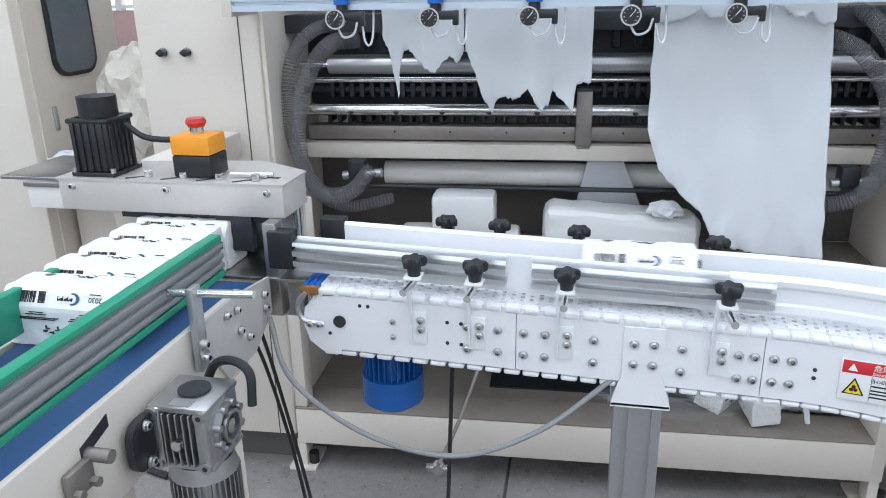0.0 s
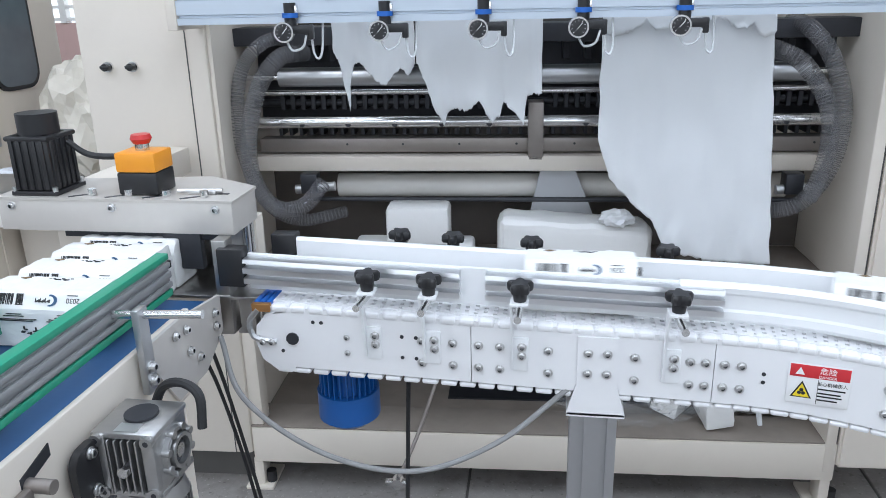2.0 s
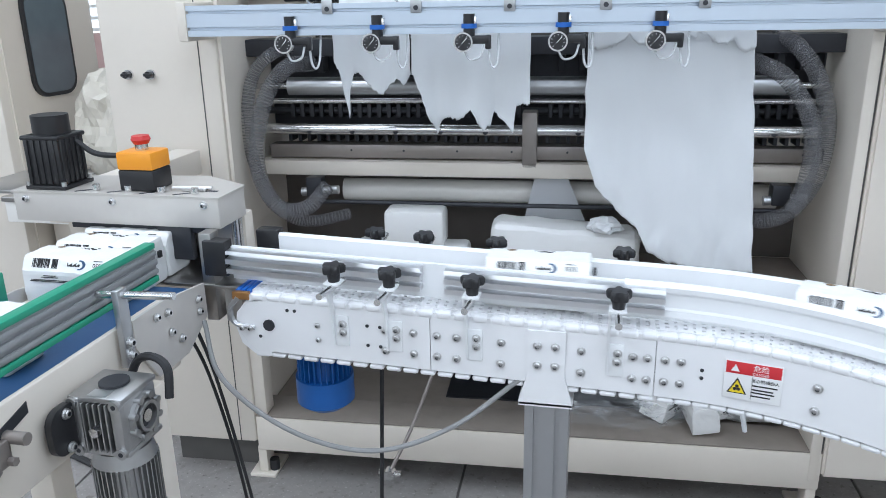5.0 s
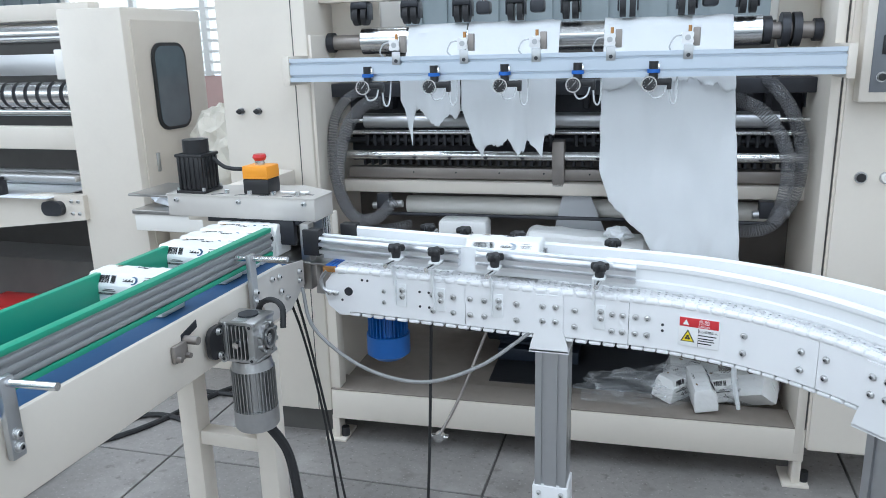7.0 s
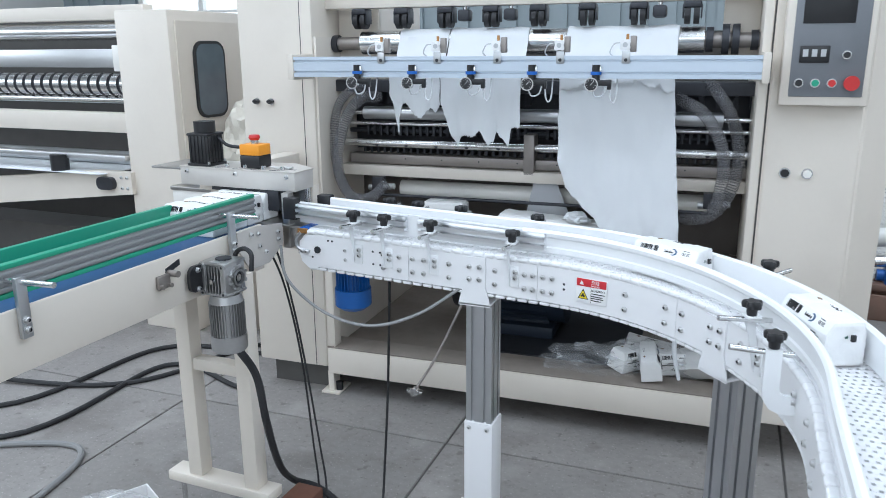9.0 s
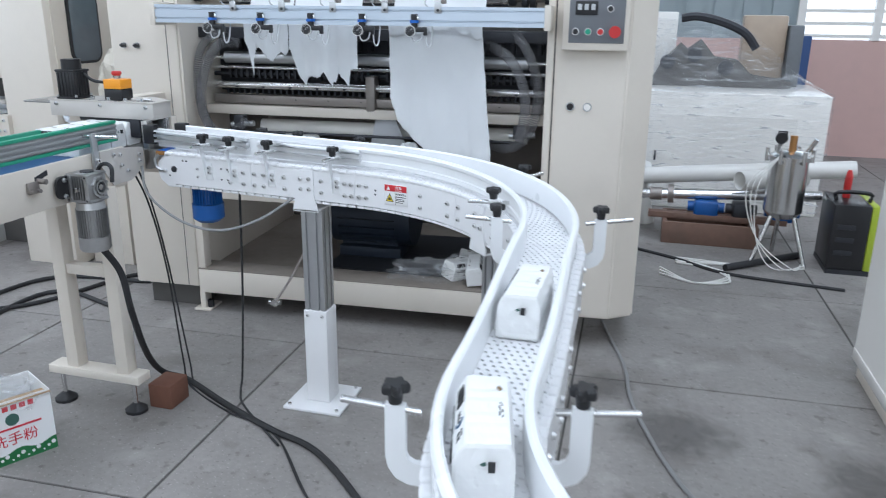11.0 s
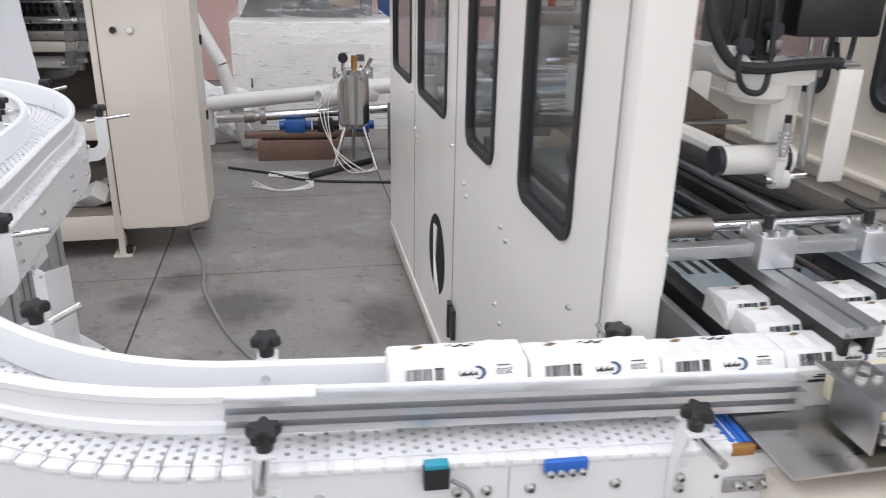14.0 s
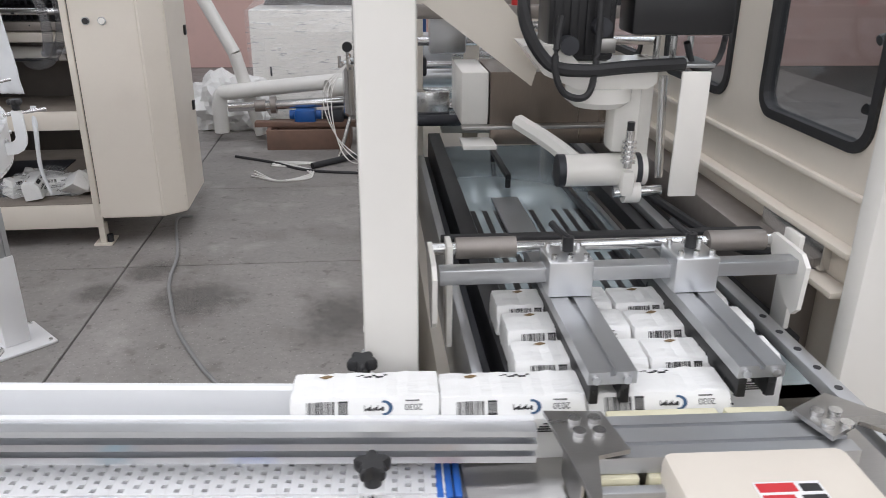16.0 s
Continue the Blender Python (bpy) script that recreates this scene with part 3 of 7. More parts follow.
    for s, dz in ((0.04, -0.03), (0.055, -0.03), (0.1, -0.055), (0.1, -0.085), (0.2, -0.045), (0.225, -0.045), (0.2, -0.085), (0.225, -0.085), (0.815, -0.06), (0.815, -0.075), (-0.02, -0.09), (4.35, -0.05), (4.35, -0.09), (3.88, -0.1), (3.2, -0.03)):
        x, y, z, h = line(max(0, s), FRONT - 0.0042 if side < 0 else BACK + 0.0042, dz)
        if s == 0.1:
            bolt(conveyor, x, y, z, h if side < 0 else h + 180, 0.7)
            continue
        hole(conveyor, x + min(0, s), y, z, h if side < 0 else h + 180)
# blue wear strips, copper tips and end straps
for s, dx in ((0.0, -0.0535), (TOTAL, -0.028)):
    x, y, z, h = line(s)
    for k in range(3):
        u = x + dx - 0.0115 + 0.0115 * k
        box_part("wear_strip", BLUE_STRIP, conveyor, u - 0.0048, u + 0.0048, y - 0.074, y - 0.004, z - 0.01, z + 0.002, 0.002, "blue plastic wear strip")
    box_part("strip_tip", BRASS, conveyor, x + dx - 0.017, x + dx + 0.017, y - 0.086, y - 0.075, z - 0.014, z + 0.001, 0.001, "copper coloured strip end")
x, y, z, h = line(0, -0.0835)
tube_part("strap", ALU_DULL, conveyor, [(x - 0.06, y, z - 0.01), (x - 0.078, y, z - 0.035), (x - 0.07, y, z - 0.065), (x - 0.03, y, z - 0.072)], 0.0055, "grey steel end strap", 6)
for dx in (-0.055, -0.038):
    bolt(conveyor, x + dx, y - 0.004, z - 0.072, 0, 0.8)
x, y, z, h = line(TOTAL, -0.0835)
box_part("strap", ALU_DULL, conveyor, x - 0.05, x + 0.06, y - 0.004, y, z - 0.075, z - 0.05, 0.002, "grey steel end strap")
for dx in (-0.03, -0.012, 0.01):
    bolt(conveyor, x + dx, y - 0.005, z - 0.062, 0, 0.9)
# sensor and blue stop block
x, y, z, h = line(3.95, -0.083)
sensor = box_part("sensor", BLACK, conveyor, x - 0.017, x + 0.017, y - 0.02, y - 0.002, z - 0.03, z + 0.0, 0.002, "small black photo sensor")
box_part("sensor_cap", TEAL, sensor, x - 0.016, x + 0.016, y - 0.019, y - 0.003, z + 0.0, z + 0.008, 0.002, "teal sensor cap")
tube_part("sensor_cable", GREY_CABLE, sensor, [(x + 0.02, y - 0.015, z - 0.02), (x + 0.045, y - 0.02, z - 0.04), (x + 0.05, y - 0.02, z - 0.1)], 0.003, seg=6)
x, y, z, h = line(4.125, -0.083)
box_part("stop_block", BLUE_STRIP, conveyor, x - 0.03, x + 0.03, y - 0.012, y - 0.001, z - 0.022, z - 0.002, 0.003, "blue plastic block with bolts")
for dx in (-0.022, -0.0075, 0.0075, 0.022):
    bolt(conveyor, x + dx, y - 0.012, z - 0.02, 0, 0.75)
# warning sign
x, y, z, h = line(0.908, -0.0848)
sign = thing("warning_sign", "red, yellow and white danger sign on the conveyor's side plate", "sign", pose(x, y, z - 0.064, 0, 0, h))
box_part("sign_plate", SIGN_WHITE, sign, -0.046, 0.046, -0.0015, -0.0005, -0.036, 0.036, 0.0003)
box_part("sign_header", SIGN_RED, sign, -0.044, 0.044, -0.0022, -0.0016, 0.012, 0.034, 0.0002, "red sign header")
bm = bm_new()
prism(bm, [(-0.04, -0.025), (-0.008, -0.025), (-0.024, 0.005)], 0.0005, pose(0, -0.0022, 0))
tri = part("triangle", bm, INK, sign, "black-edged yellow warning triangle")
bm = bm_new()
prism(bm, [(-0.0365, -0.0232), (-0.0115, -0.0232), (-0.024, 0.0005)], 0.0005, pose(0, -0.0027, 0))
part("triangle_face", bm, YELLOW, tri)
bm = bm_new()
for a in (90, 210, 330):
    prism(bm, round_rect(-0.003, 0.003, 0.0005, 0.0065, 0.0028, 3), 0.0004, pose(-0.024, -0.0031, -0.0145, 0, a - 90, 0))
part("symbol", bm, INK, tri)
bm = bm_new()
prism(bm, [(-0.036, 0.0165), (-0.022, 0.0165), (-0.029, 0.0295)], 0.0004, pose(0, -0.0027, 0))
part("symbol", bm, SIGN_WHITE, sign)
part("writing", writing("危险", 0.0125, SIGN_WHITE), None, sign, "", pose(0.012, -0.0025, 0.0255))
part("writing", writing("DANGER", 0.0065, SIGN_WHITE), None, sign, "", pose(0.012, -0.0025, 0.0155))
part("writing", writing("当心机械伤人", 0.0075, INK), None, sign, "", pose(0.02, -0.002, 0.003))
bm = bm_new()
for zz, w in ((-0.006, 0.04), (-0.0135, 0.034), (-0.019, 0.036), (-0.0255, 0.03)):
    bx(bm, 0.0, w, -0.0021, -0.0016, zz - 0.0012, zz + 0.0012)
bx(bm, -0.001, -0.0003, -0.0021, -0.0016, -0.034, 0.01)
part("print", bm, INK, sign, "fine print lines")
# drive motor
motor = thing("drive_motor", "blue finned electric motor hanging under the chain conveyor", "motor")
bm = bm_new()
cyl(bm, (-0.365, 1.4, 0.718), (-0.365, 1.4, 0.775), 0.061, 28)
cyl(bm, (-0.365, 1.4, 0.703), (-0.365, 1.4, 0.718), 0.042, 28, 0.061)
part("fan_cover", bm, BLUE, motor)
bm = bm_new()
cyl(bm, (-0.365, 1.4, 0.775), (-0.365, 1.4, 0.87), 0.044, 24)
body = part("motor_body", bm, BLUE, motor)
bm = bm_new()
bx(bm, 0.042, 0.056, -0.0012, 0.0012, 0.775, 0.865)
FIN = mesh_of("fin", bm, BLUE)
for i in range(28):
    part("fin", FIN, None, body, "", pose(-0.365, 1.4, 0, 0, 0, i * 360 / 28))
box_part("mounting", DARK, motor, -0.425, -0.295, 1.34, 1.46, 0.845, 0.875, 0.004)


def post(x, y, z_top, rz=0.0, mid=0.40):
    p = thing("conveyor_post", "aluminium profile post in a white square sleeve on a base plate", "post", pose(x, y, 0, 0, 0, rz), "posts under the conveyor")
    bm = bm_new()
    bx(bm, -0.12, 0.12, -0.12, 0.12, 0.0, 0.012, 0.004)
    part("base_plate", bm, WHITE, p)
    for i in (-1, 1):
        for j in (-1, 1):
            cyl_part("bolt", STEEL, p, (i * 0.1, j * 0.1, 0.012), (i * 0.1, j * 0.1, 0.019), 0.008, 6)
    bm = bm_new()
    bx(bm, -0.048, 0.048, -0.048, 0.048, 0.012, mid, 0.005)
    part("sleeve", bm, WHITE, p)
    bm = bm_new()
    pts = []
    for a in range(4):
        for u, v in ((-0.042, -0.042), (-0.025, -0.042), (-0.025, -0.034), (-0.016, -0.034), (-0.016, -0.042), (0.016, -0.042), (0.016, -0.034), (0.025, -0.034), (0.025, -0.042)):
            c, s = math.cos(a * math.pi / 2), math.sin(a * math.pi / 2)
            pts.append((u * c - v * s, u * s + v * c))
    lo = [bm.verts.new((u, v, mid - 0.02)) for u, v in pts]
    hi = [bm.verts.new((u, v, z_top)) for u, v in pts]
    for i in range(len(pts)):
        bm.faces.new((lo[i], lo[(i + 1) % len(pts)], hi[(i + 1) % len(pts)], hi[i]))
    bm.faces.new(hi)
    part("profile", bm, ALU_DULL, p, "slotted grey aluminium profile", smooth=False)
    bm = bm_new()
    for sy in (-1, 1):
        prism(bm, [(-0.034, 0.15), (0.034, 0.15), (0.034, 0.06), (0.046, 0.02), (0.05, -0.002), (-0.05, -0.002), (-0.046, 0.02), (-0.034, 0.06)], 0.005, pose(0, sy * 0.0855 - 0.0025, z_top))
    bx(bm, -0.05, 0.05, -0.088, 0.088, z_top, z_top + 0.006, 0.001)
    part("saddle", bm, WHITE, p, "white saddle bracket")
    for sy in (-1, 1):
        for u in (-0.016, 0.016):
            for v in (0.082, 0.12):
                bolt(p, u, sy * 0.088, z_top + v, 0 if sy < 0 else 180)
    for u in (-0.03, 0.03):
        bolt(p, u, -0.048, mid - 0.02, 0, 0.9)
    return p


post(0.108, 1.377, 0.805)
x, y, z, h = line(L1 + R1 * radians(46))
post(x, y, z - 0.165, h, 0.37)
x, y, z, h = line(2.34)
post(x, y, z - 0.165, h, 0.36)

# ---- chain links: a loop of white slats with checkered pads ----
PITCH = 0.0335


def link_mesh(detail):
    bm = bm_new()
    c, w = (FRONT + BACK) / 2, (BACK - FRONT) / 2 - 0.012
    if detail:
        half = PITCH / 2
        for row in (0, 1):
            u = -half + half * row
            bx(bm, u + 0.0002, u + 0.0098, c - w, c + w, -0.007, 0.0)
            v = c - w
            gap = c - w + (0.004 if row else 0.012)
            while gap < c + w:
                bx(bm, u + 0.0098, u + half - 0.0001, v, min(gap, c + w), -0.007, 0.0)
                v = gap + 0.0068
                gap += 0.0165
            if v < c + w:
                bx(bm, u + 0.0098, u + half - 0.0001, v, c + w, -0.007, 0.0)
        for e in (FRONT + 0.004, BACK - 0.004):
            bx(bm, -0.0155, 0.0155, e - 0.011, e + 0.01, -0.016, -0.0005, 0.0066, None, 3)
            bx(bm, -0.0168, 0.0168, e - 0.0085, e + 0.0085, -0.0145, -0.0045)
    else:
        bx(bm, -0.0148, 0.0148, FRONT - 0.004, BACK + 0.004, -0.0105, 0.0, 0.0045, None, 2)
    return mesh_of("chain_link", bm, LINK)


TOP_LINK, LOW_LINK = link_mesh(True), link_mesh(False)
for i in range(int((TOTAL + 0.04) / PITCH)):
    s = -0.02 + PITCH * i
    x, y, z, h = line(max(0, min(TOTAL, s)))
    x += min(0, s) + max(0, s - TOTAL)
    part("chain_link", TOP_LINK, None, conveyor, "", pose(x, y, z, 0, 2.06, h))
    part("chain_link", LOW_LINK, None, conveyor, "", pose(x, y, z - 0.1245, 0, 2.06, h))
for s, sg in ((0, -1), (TOTAL, 1)):
    x, y, z, h = line(s)
    for k in range(6):
        a = 90 + sg * -1 * (k + 0.6) * 26
        r = 0.067
        part("chain_link", LOW_LINK, None, conveyor, "", pose(x + r * math.cos(radians(a)) * 1.0, y, z - 0.0665 + r * math.sin(radians(a)), 0, 90 - a, 0))


# ---- packs of tissues ----
PL, PD, PH = 0.194, 0.084, 0.091

SLOPE, SLOPE_Z = 0.56, 0.064   # the upper front of a pack leans back


def leaning(bm):
    """Lay print on the leaning upper front of a pack."""
    for v in bm.verts:
        v.co.x *= 1.09
        if v.co.y < -0.02:
            v.co.y += SLOPE * max(0.0, v.co.z - SLOPE_Z)


def pack_mesh():
    bm = bm_new()
    bx(bm, -PL / 2, PL / 2, -PD / 2, PD / 2, 0, PH)
    bmesh.ops.subdivide_edges(bm, edges=bm.edges, cuts=13, use_grid_fill=True)
    for v in bm.verts:
        x, y, z = v.co
        u, w, q = 2 * x / PL, 2 * y / PD, 2 * z / PH - 1
        d = (abs(u) ** 44 + abs(w) ** 40 + abs(q) ** 44) ** (1 / 44)
        taper = 1 - 0.03 * max(0.0, q)
        v.co = Vector((u / d * PL / 2, w / d * PD / 2 * taper, (q / d + 1) * PH / 2))
        v.co += noise.noise_vector(Vector((x * 0.5, y, z)) * 55) * 0.0014 + noise.noise_vector(Vector((x, y, z)) * 130) * 0.0006
        if q > 0.9:
            v.co.z += 0.0012 * math.sin(x * 260) * (1 - u * u)
        if w < 0.35:
            v.co.y += SLOPE * max(0.0, v.co.z - SLOPE_Z) * (0.35 - max(w, -1.0)) / 1.35
        elif w > 0.5:
            v.co.y -= 0.2 * max(0.0, v.co.z - SLOPE_Z) * (w - 0.5) / 0.5
        v.co.z = max(0.0005, v.co.z)
    return mesh_of("wrapper", bm, FILM, False)


PACK = pack_mesh()
FY = -PD / 2 + 0.0035   # the upper front face, which leans in


def stamp(bm, x0, x1, z0, z1, y=None):
    y = FY if y is None else y
    bx(bm, x0, x1, y - 0.0042, y + 0.001, z0, z1)


bm = bm_new()
rnd = random.Random(3)
x = -0.069
while x < -0.036:
    w = rnd.choice((0.0006, 0.0009, 0.0014))
    stamp(bm, x, x + w, 0.071, 0.086)
    x += w + rnd.choice((0.0009, 0.0013, 0.0018))
for k in range(4):
    stamp(bm, -0.031 + 0.0028 * k, -0.0295 + 0.0028 * k, 0.072 + 0.001 * (k % 2), 0.085)
stamp(bm, -0.0315, -0.0205, 0.0852, 0.0862)
stamp(bm, -0.0315, -0.0205, 0.071, 0.072)
for z, a, b in ((0.0575, -0.045, -0.022), (0.054, -0.05, -0.018), (0.0485, -0.07, 0.0), (0.046, -0.072, -0.005), (0.0575, 0.035, 0.056), (0.053, 0.03, 0.066), (0.0495, 0.02, 0.068), (0.046, 0.016, 0.068)):
    stamp(bm, a, b, z - 0.0003, z + 0.0004, -PD / 2 + 0.002)
for k in range(11):
    a = -0.026 + 0.0046 * k
    z = 0.026 + 0.005 * math.sin(k * 1.7)
    stamp(bm, a, a + 0.0052, z, z + 0.0011 + 0.0016 * (k % 3 == 0), -PD / 2 + 0.0015)
    if k % 2:
        stamp(bm, a, a + 0.0008, z, z + 0.006, -PD / 2 + 0.0015)
for k in range(9):
    a = -0.001 + 0.0026 * k
    stamp(bm, a, a + 0.0024, 0.0755 + 0.0008 * (k % 2), 0.0772 + 0.0012 * (k % 3))
    if k % 3 == 0:
        stamp(bm, a, a + 0.0008, 0.0755, 0.0815)
for k in range(6):
    stamp(bm, 0.048 + 0.0028 * k, 0.0502 + 0.0028 * k, 0.0855, 0.0865)
# marks along the top's rear edge and on one end
for k in range(8):
    a = -0.012 + 0.0048 * k
    bx(bm, a, a + 0.0046, 0.022 + 0.0025 * math.sin(k * 2), 0.0236 + 0.0025 * math.sin(k * 2), PH - 0.003, PH + 0.0012)
bx(bm, PL / 2 - 0.004, PL / 2 + 0.0011, 0.006, 0.015, 0.055, 0.068)
leaning(bm)
PRINT = mesh_of("print", bm, INK)
bm = bm_new()
for k in range(18):
    a = radians(-100 + 200 * k / 17)
    w = 0.0006 + 0.0016 * math.sin(math.pi * k / 17)
    bx(bm, -w, w, FY - 0.0043, FY + 0.001, -0.0009, 0.0009, 0, pose(0.022 + 0.0085 * math.cos(a), 0, 0.0785 + 0.007 * math.sin(a)))
leaning(bm)
LOGO = mesh_of("logo", bm, INK_BLUE)
bm = bm_new()
prism(bm, [(-0.062, 0.021), (-0.052, 0.026), (-0.044, 0.023), (-0.053, 0.018)], 0.001, pose(0, 0, PH + 0.001, 90) @ Matrix.Scale(-1, 4, (0, 0, 1)))
BADGE = mesh_of("emblem", bm, INK_BROWN)
bm = bm_new()
prism(bm, [(-0.005, -0.001), (0.002, 0.003), (0.004, -0.002), (-0.001, -0.004)], 0.003, pose(PL / 2 + 0.0008, 0, 0.062, 0, 0, 90))
LEAF = mesh_of("emblem", bm, INK_GREEN)
YEAR = writing("2030", 0.0115, INK)
pack_master = None


def tissue_pack(x, y, z, rz=0.0, label="white plastic-wrapped pack of tissues with dark print on the conveyor", group="tissue packs"):
    global pack_master
    if pack_master is None:
        e = thing("tissue_pack", label, "tissue pack", pose(x, y, z, 0, 0, rz), group)
        part("wrapper", PACK, None, e, "glossy white wrapper")
        part("print", PRINT, None, e, "black print and barcode")
        part("logo", LOGO, None, e, "dark blue crescent")
        part("emblem", BADGE, None, e, "brown emblem")
        part("emblem", LEAF, None, e, "dark green emblem")
        part("writing", YEAR, None, e, "upside-down number", pose(0.0625, FY - 0.0034 + SLOPE * (0.079 - SLOPE_Z), 0.079, -math.degrees(math.atan(SLOPE)), 0, 0) @ pose(0, 0, 0, 0, 180, 0))
        pack_master = e
        return e
    e = copy_thing(pack_master, pose(x, y, z, 0, 0, rz))
    return tagged(e, label)

# ---- infeed belt conveyor ----
IX, BELT_Z = -0.718, 0.99
infeed = thing("infeed_conveyor", "cream belt conveyor with blue belt and green-edged guide rails", "conveyor")
YA, YB = -1.6, 1.32
box_part("belt", BELT, infeed, IX - 0.13, IX + 0.13, YA, YB - 0.02, BELT_Z - 0.012, BELT_Z, 0.004, "blue conveyor belt")
box_part("bed", CREAM, infeed, IX - 0.128, IX + 0.128, YA, YB - 0.03, BELT_Z - 0.1, BELT_Z - 0.014, 0.003)
for sx in (-1, 1):
    bm = bm_new()
    bx(bm, IX + sx * 0.143 - 0.006, IX + sx * 0.143 + 0.006, YA, YB - 0.12, BELT_Z - 0.115, BELT_Z + (0.03 if sx > 0 else 0.004), 0.004)
    part("side_plate", bm, CREAM, infeed)
    bm = bm_new()
    prism(bm, [(YB - 0.255, -0.02), (YB - 0.2, -0.1), (YB - 0.1, -0.1), (YB - 0.02, -0.055), (YB - 0.02, 0.012), (YB - 0.16, 0.03), (YB - 0.255, 0.03)], 0.006, Matrix.Translation((IX + sx * 0.143 + (0.0125 if sx > 0 else -0.0065), 0, BELT_Z)) @ pose(0, 0, 0, 0, 0, 90))
    part("end_plate", bm, SATIN, infeed, "satin stainless end plate")
    for dy, dz in ((-0.19, 0.01), (-0.155, 0.005), (-0.15, -0.035), (-0.12, -0.06), (-0.05, -0.01), (-0.05, -0.035)):
        bolt(infeed, IX + sx * 0.157, YB + dy, BELT_Z + dz, 90 * sx, 1.0)
    # guide rail: grey profile with green strips
    gx = IX + sx * 0.11
    if sx > 0:
        for z0, z1, mat in ((0.109, 0.12, GREEN), (0.058, 0.109, GREY_RAIL), (0.046, 0.058, GREEN)):
            bm = bm_new()
            bx(bm, gx - 0.014, gx + (0.007 if mat is GREEN else 0.004), YA, 1.215, BELT_Z + z0, BELT_Z + z1, 0.002)
            part("guide_rail", bm, mat, infeed, "green plastic strip" if mat is GREEN else "grey rail profile")
        bm = bm_new()
        for za, zb in ((0.062, 0.072), (0.078, 0.09), (0.096, 0.106)):
            bx(bm, gx + 0.003, gx + 0.0095, YA, 1.214, BELT_Z + za, BELT_Z + zb, 0.003)
        part("rail_ridge", bm, GREY_RAIL, infeed, "rounded ridges of the grey rail")
    else:
        box_part("guide_rail", GREEN, infeed, gx - 0.02, gx - 0.002, YA, 1.1, BELT_Z + 0.02, BELT_Z + 0.09, 0.003, "green plastic guide board")
for y in (1.035, 0.33, -0.5):
    x = IX + 0.155
    arm = box_part("rail_arm", ALU_DULL, infeed, x, x + 0.012, y - 0.013, y + 0.013, BELT_Z - 0.035, BELT_Z + 0.1, 0.002, "grey steel rail arm")
    cyl_part("rod", STEEL, arm, (IX + 0.12, y, BELT_Z + 0.088), (x + 0.1, y + 0.006, BELT_Z + 0.091), 0.0065)
    bolt(arm, x + 0.012, y, BELT_Z + 0.006, 90, 1.15)
    bolt(arm, x + 0.012, y, BELT_Z - 0.016, 90, 1.15)
# slot, tensioner, gear motor
x = IX + 0.1495
bm = bm_new()
prism(bm, [(0.765, -0.018), (0.82, -0.003), (0.82, 0.014), (0.765, -0.001)], 0.002, Matrix.Translation((x + 0.001, 0, BELT_Z)) @ pose(0, 0, 0, 0, 0, 90))
part("slot", bm, DARK, infeed, "dark slot in the side plate")
bm = bm_new()
bx(bm, x, x + 0.012, 0.725, 0.77, BELT_Z - 0.05, BELT_Z - 0.012, 0.004)
cyl(bm, (x, 0.775, BELT_Z - 0.014), (x + 0.034, 0.775, BELT_Z - 0.014), 0.009, 14)
for a, b in ((0.732, -0.04), (0.762, -0.042)):
    cyl(bm, (x + 0.01, a, BELT_Z + b), (x + 0.022, a, BELT_Z + b), 0.0065, 6)
part("tensioner", bm, TAN_STEEL, infeed, "steel belt tensioner")
gear = thing("gear_motor", "grey cast worm gearbox with a hanging finned motor", "motor")
gx, gy, gz = x + 0.065, 0.93, BELT_Z - 0.07
bm = bm_new()
prism(bm, round_rect(-0.04, 0.04, -0.06, 0.035, 0.03), 0.014, Matrix.Translation((x + 0.013, gy - 0.085, gz + 0.02)) @ pose(0, 0, 0, 0, 0, 90))
part("flange", bm, BLACK, gear, "black bearing flange")
for dz in (-0.03, 0.04):
    bolt(gear, x + 0.014, gy - 0.085, gz + dz, 90, 1.3)
bm = bm_new()
bx(bm, gx - 0.052, gx + 0.04, gy - 0.044, gy + 0.05, gz - 0.056, gz + 0.056, 0.008)
part("gearbox", bm, CAST, gear, "grey cast gearbox body")
for sx in (-1, 1):
    box_part("corner_post", CAST, gear, gx - 0.008 + sx * 0.043 - 0.012, gx - 0.008 + sx * 0.043 + 0.012, gy - 0.062, gy - 0.036, gz - 0.06, gz + 0.06, 0.005)
    for sz in (-1, 1):
        cyl_part("boss", CAST, gear, (gx - 0.008 + sx * 0.045, gy - 0.067, gz + sz * 0.05), (gx - 0.008 + sx * 0.045, gy - 0.05, gz + sz * 0.05), 0.011, 14)
        cyl_part("screw_hole", DARK, gear, (gx - 0.008 + sx * 0.045, gy - 0.0675, gz + sz * 0.05), (gx - 0.008 + sx * 0.045, gy - 0.066, gz + sz * 0.05), 0.005, 10)
# dark plate laid behind the fins as the shade between them
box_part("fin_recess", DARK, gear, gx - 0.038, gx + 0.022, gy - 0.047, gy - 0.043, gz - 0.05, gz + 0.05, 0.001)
for k in range(5):
    box_part("fin", CAST, gear, gx - 0.036 + 0.0125 * k, gx - 0.0325 + 0.0125 * k, gy - 0.064, gy - 0.044, gz - 0.052, gz + 0.05, 0.001)
plug = cyl_part("plug", STEEL, gear, (gx - 0.008, gy - 0.074, gz - 0.004), (gx - 0.008, gy - 0.05, gz - 0.004), 0.0105, 6)
for sz in (-1, 1):
    box_part("rim", CAST, gear, gx - 0.066, gx + 0.05, gy - 0.058, gy + 0.056, gz + sz * 0.056 - 0.006, gz + sz * 0.056 + 0.006, 0.004)
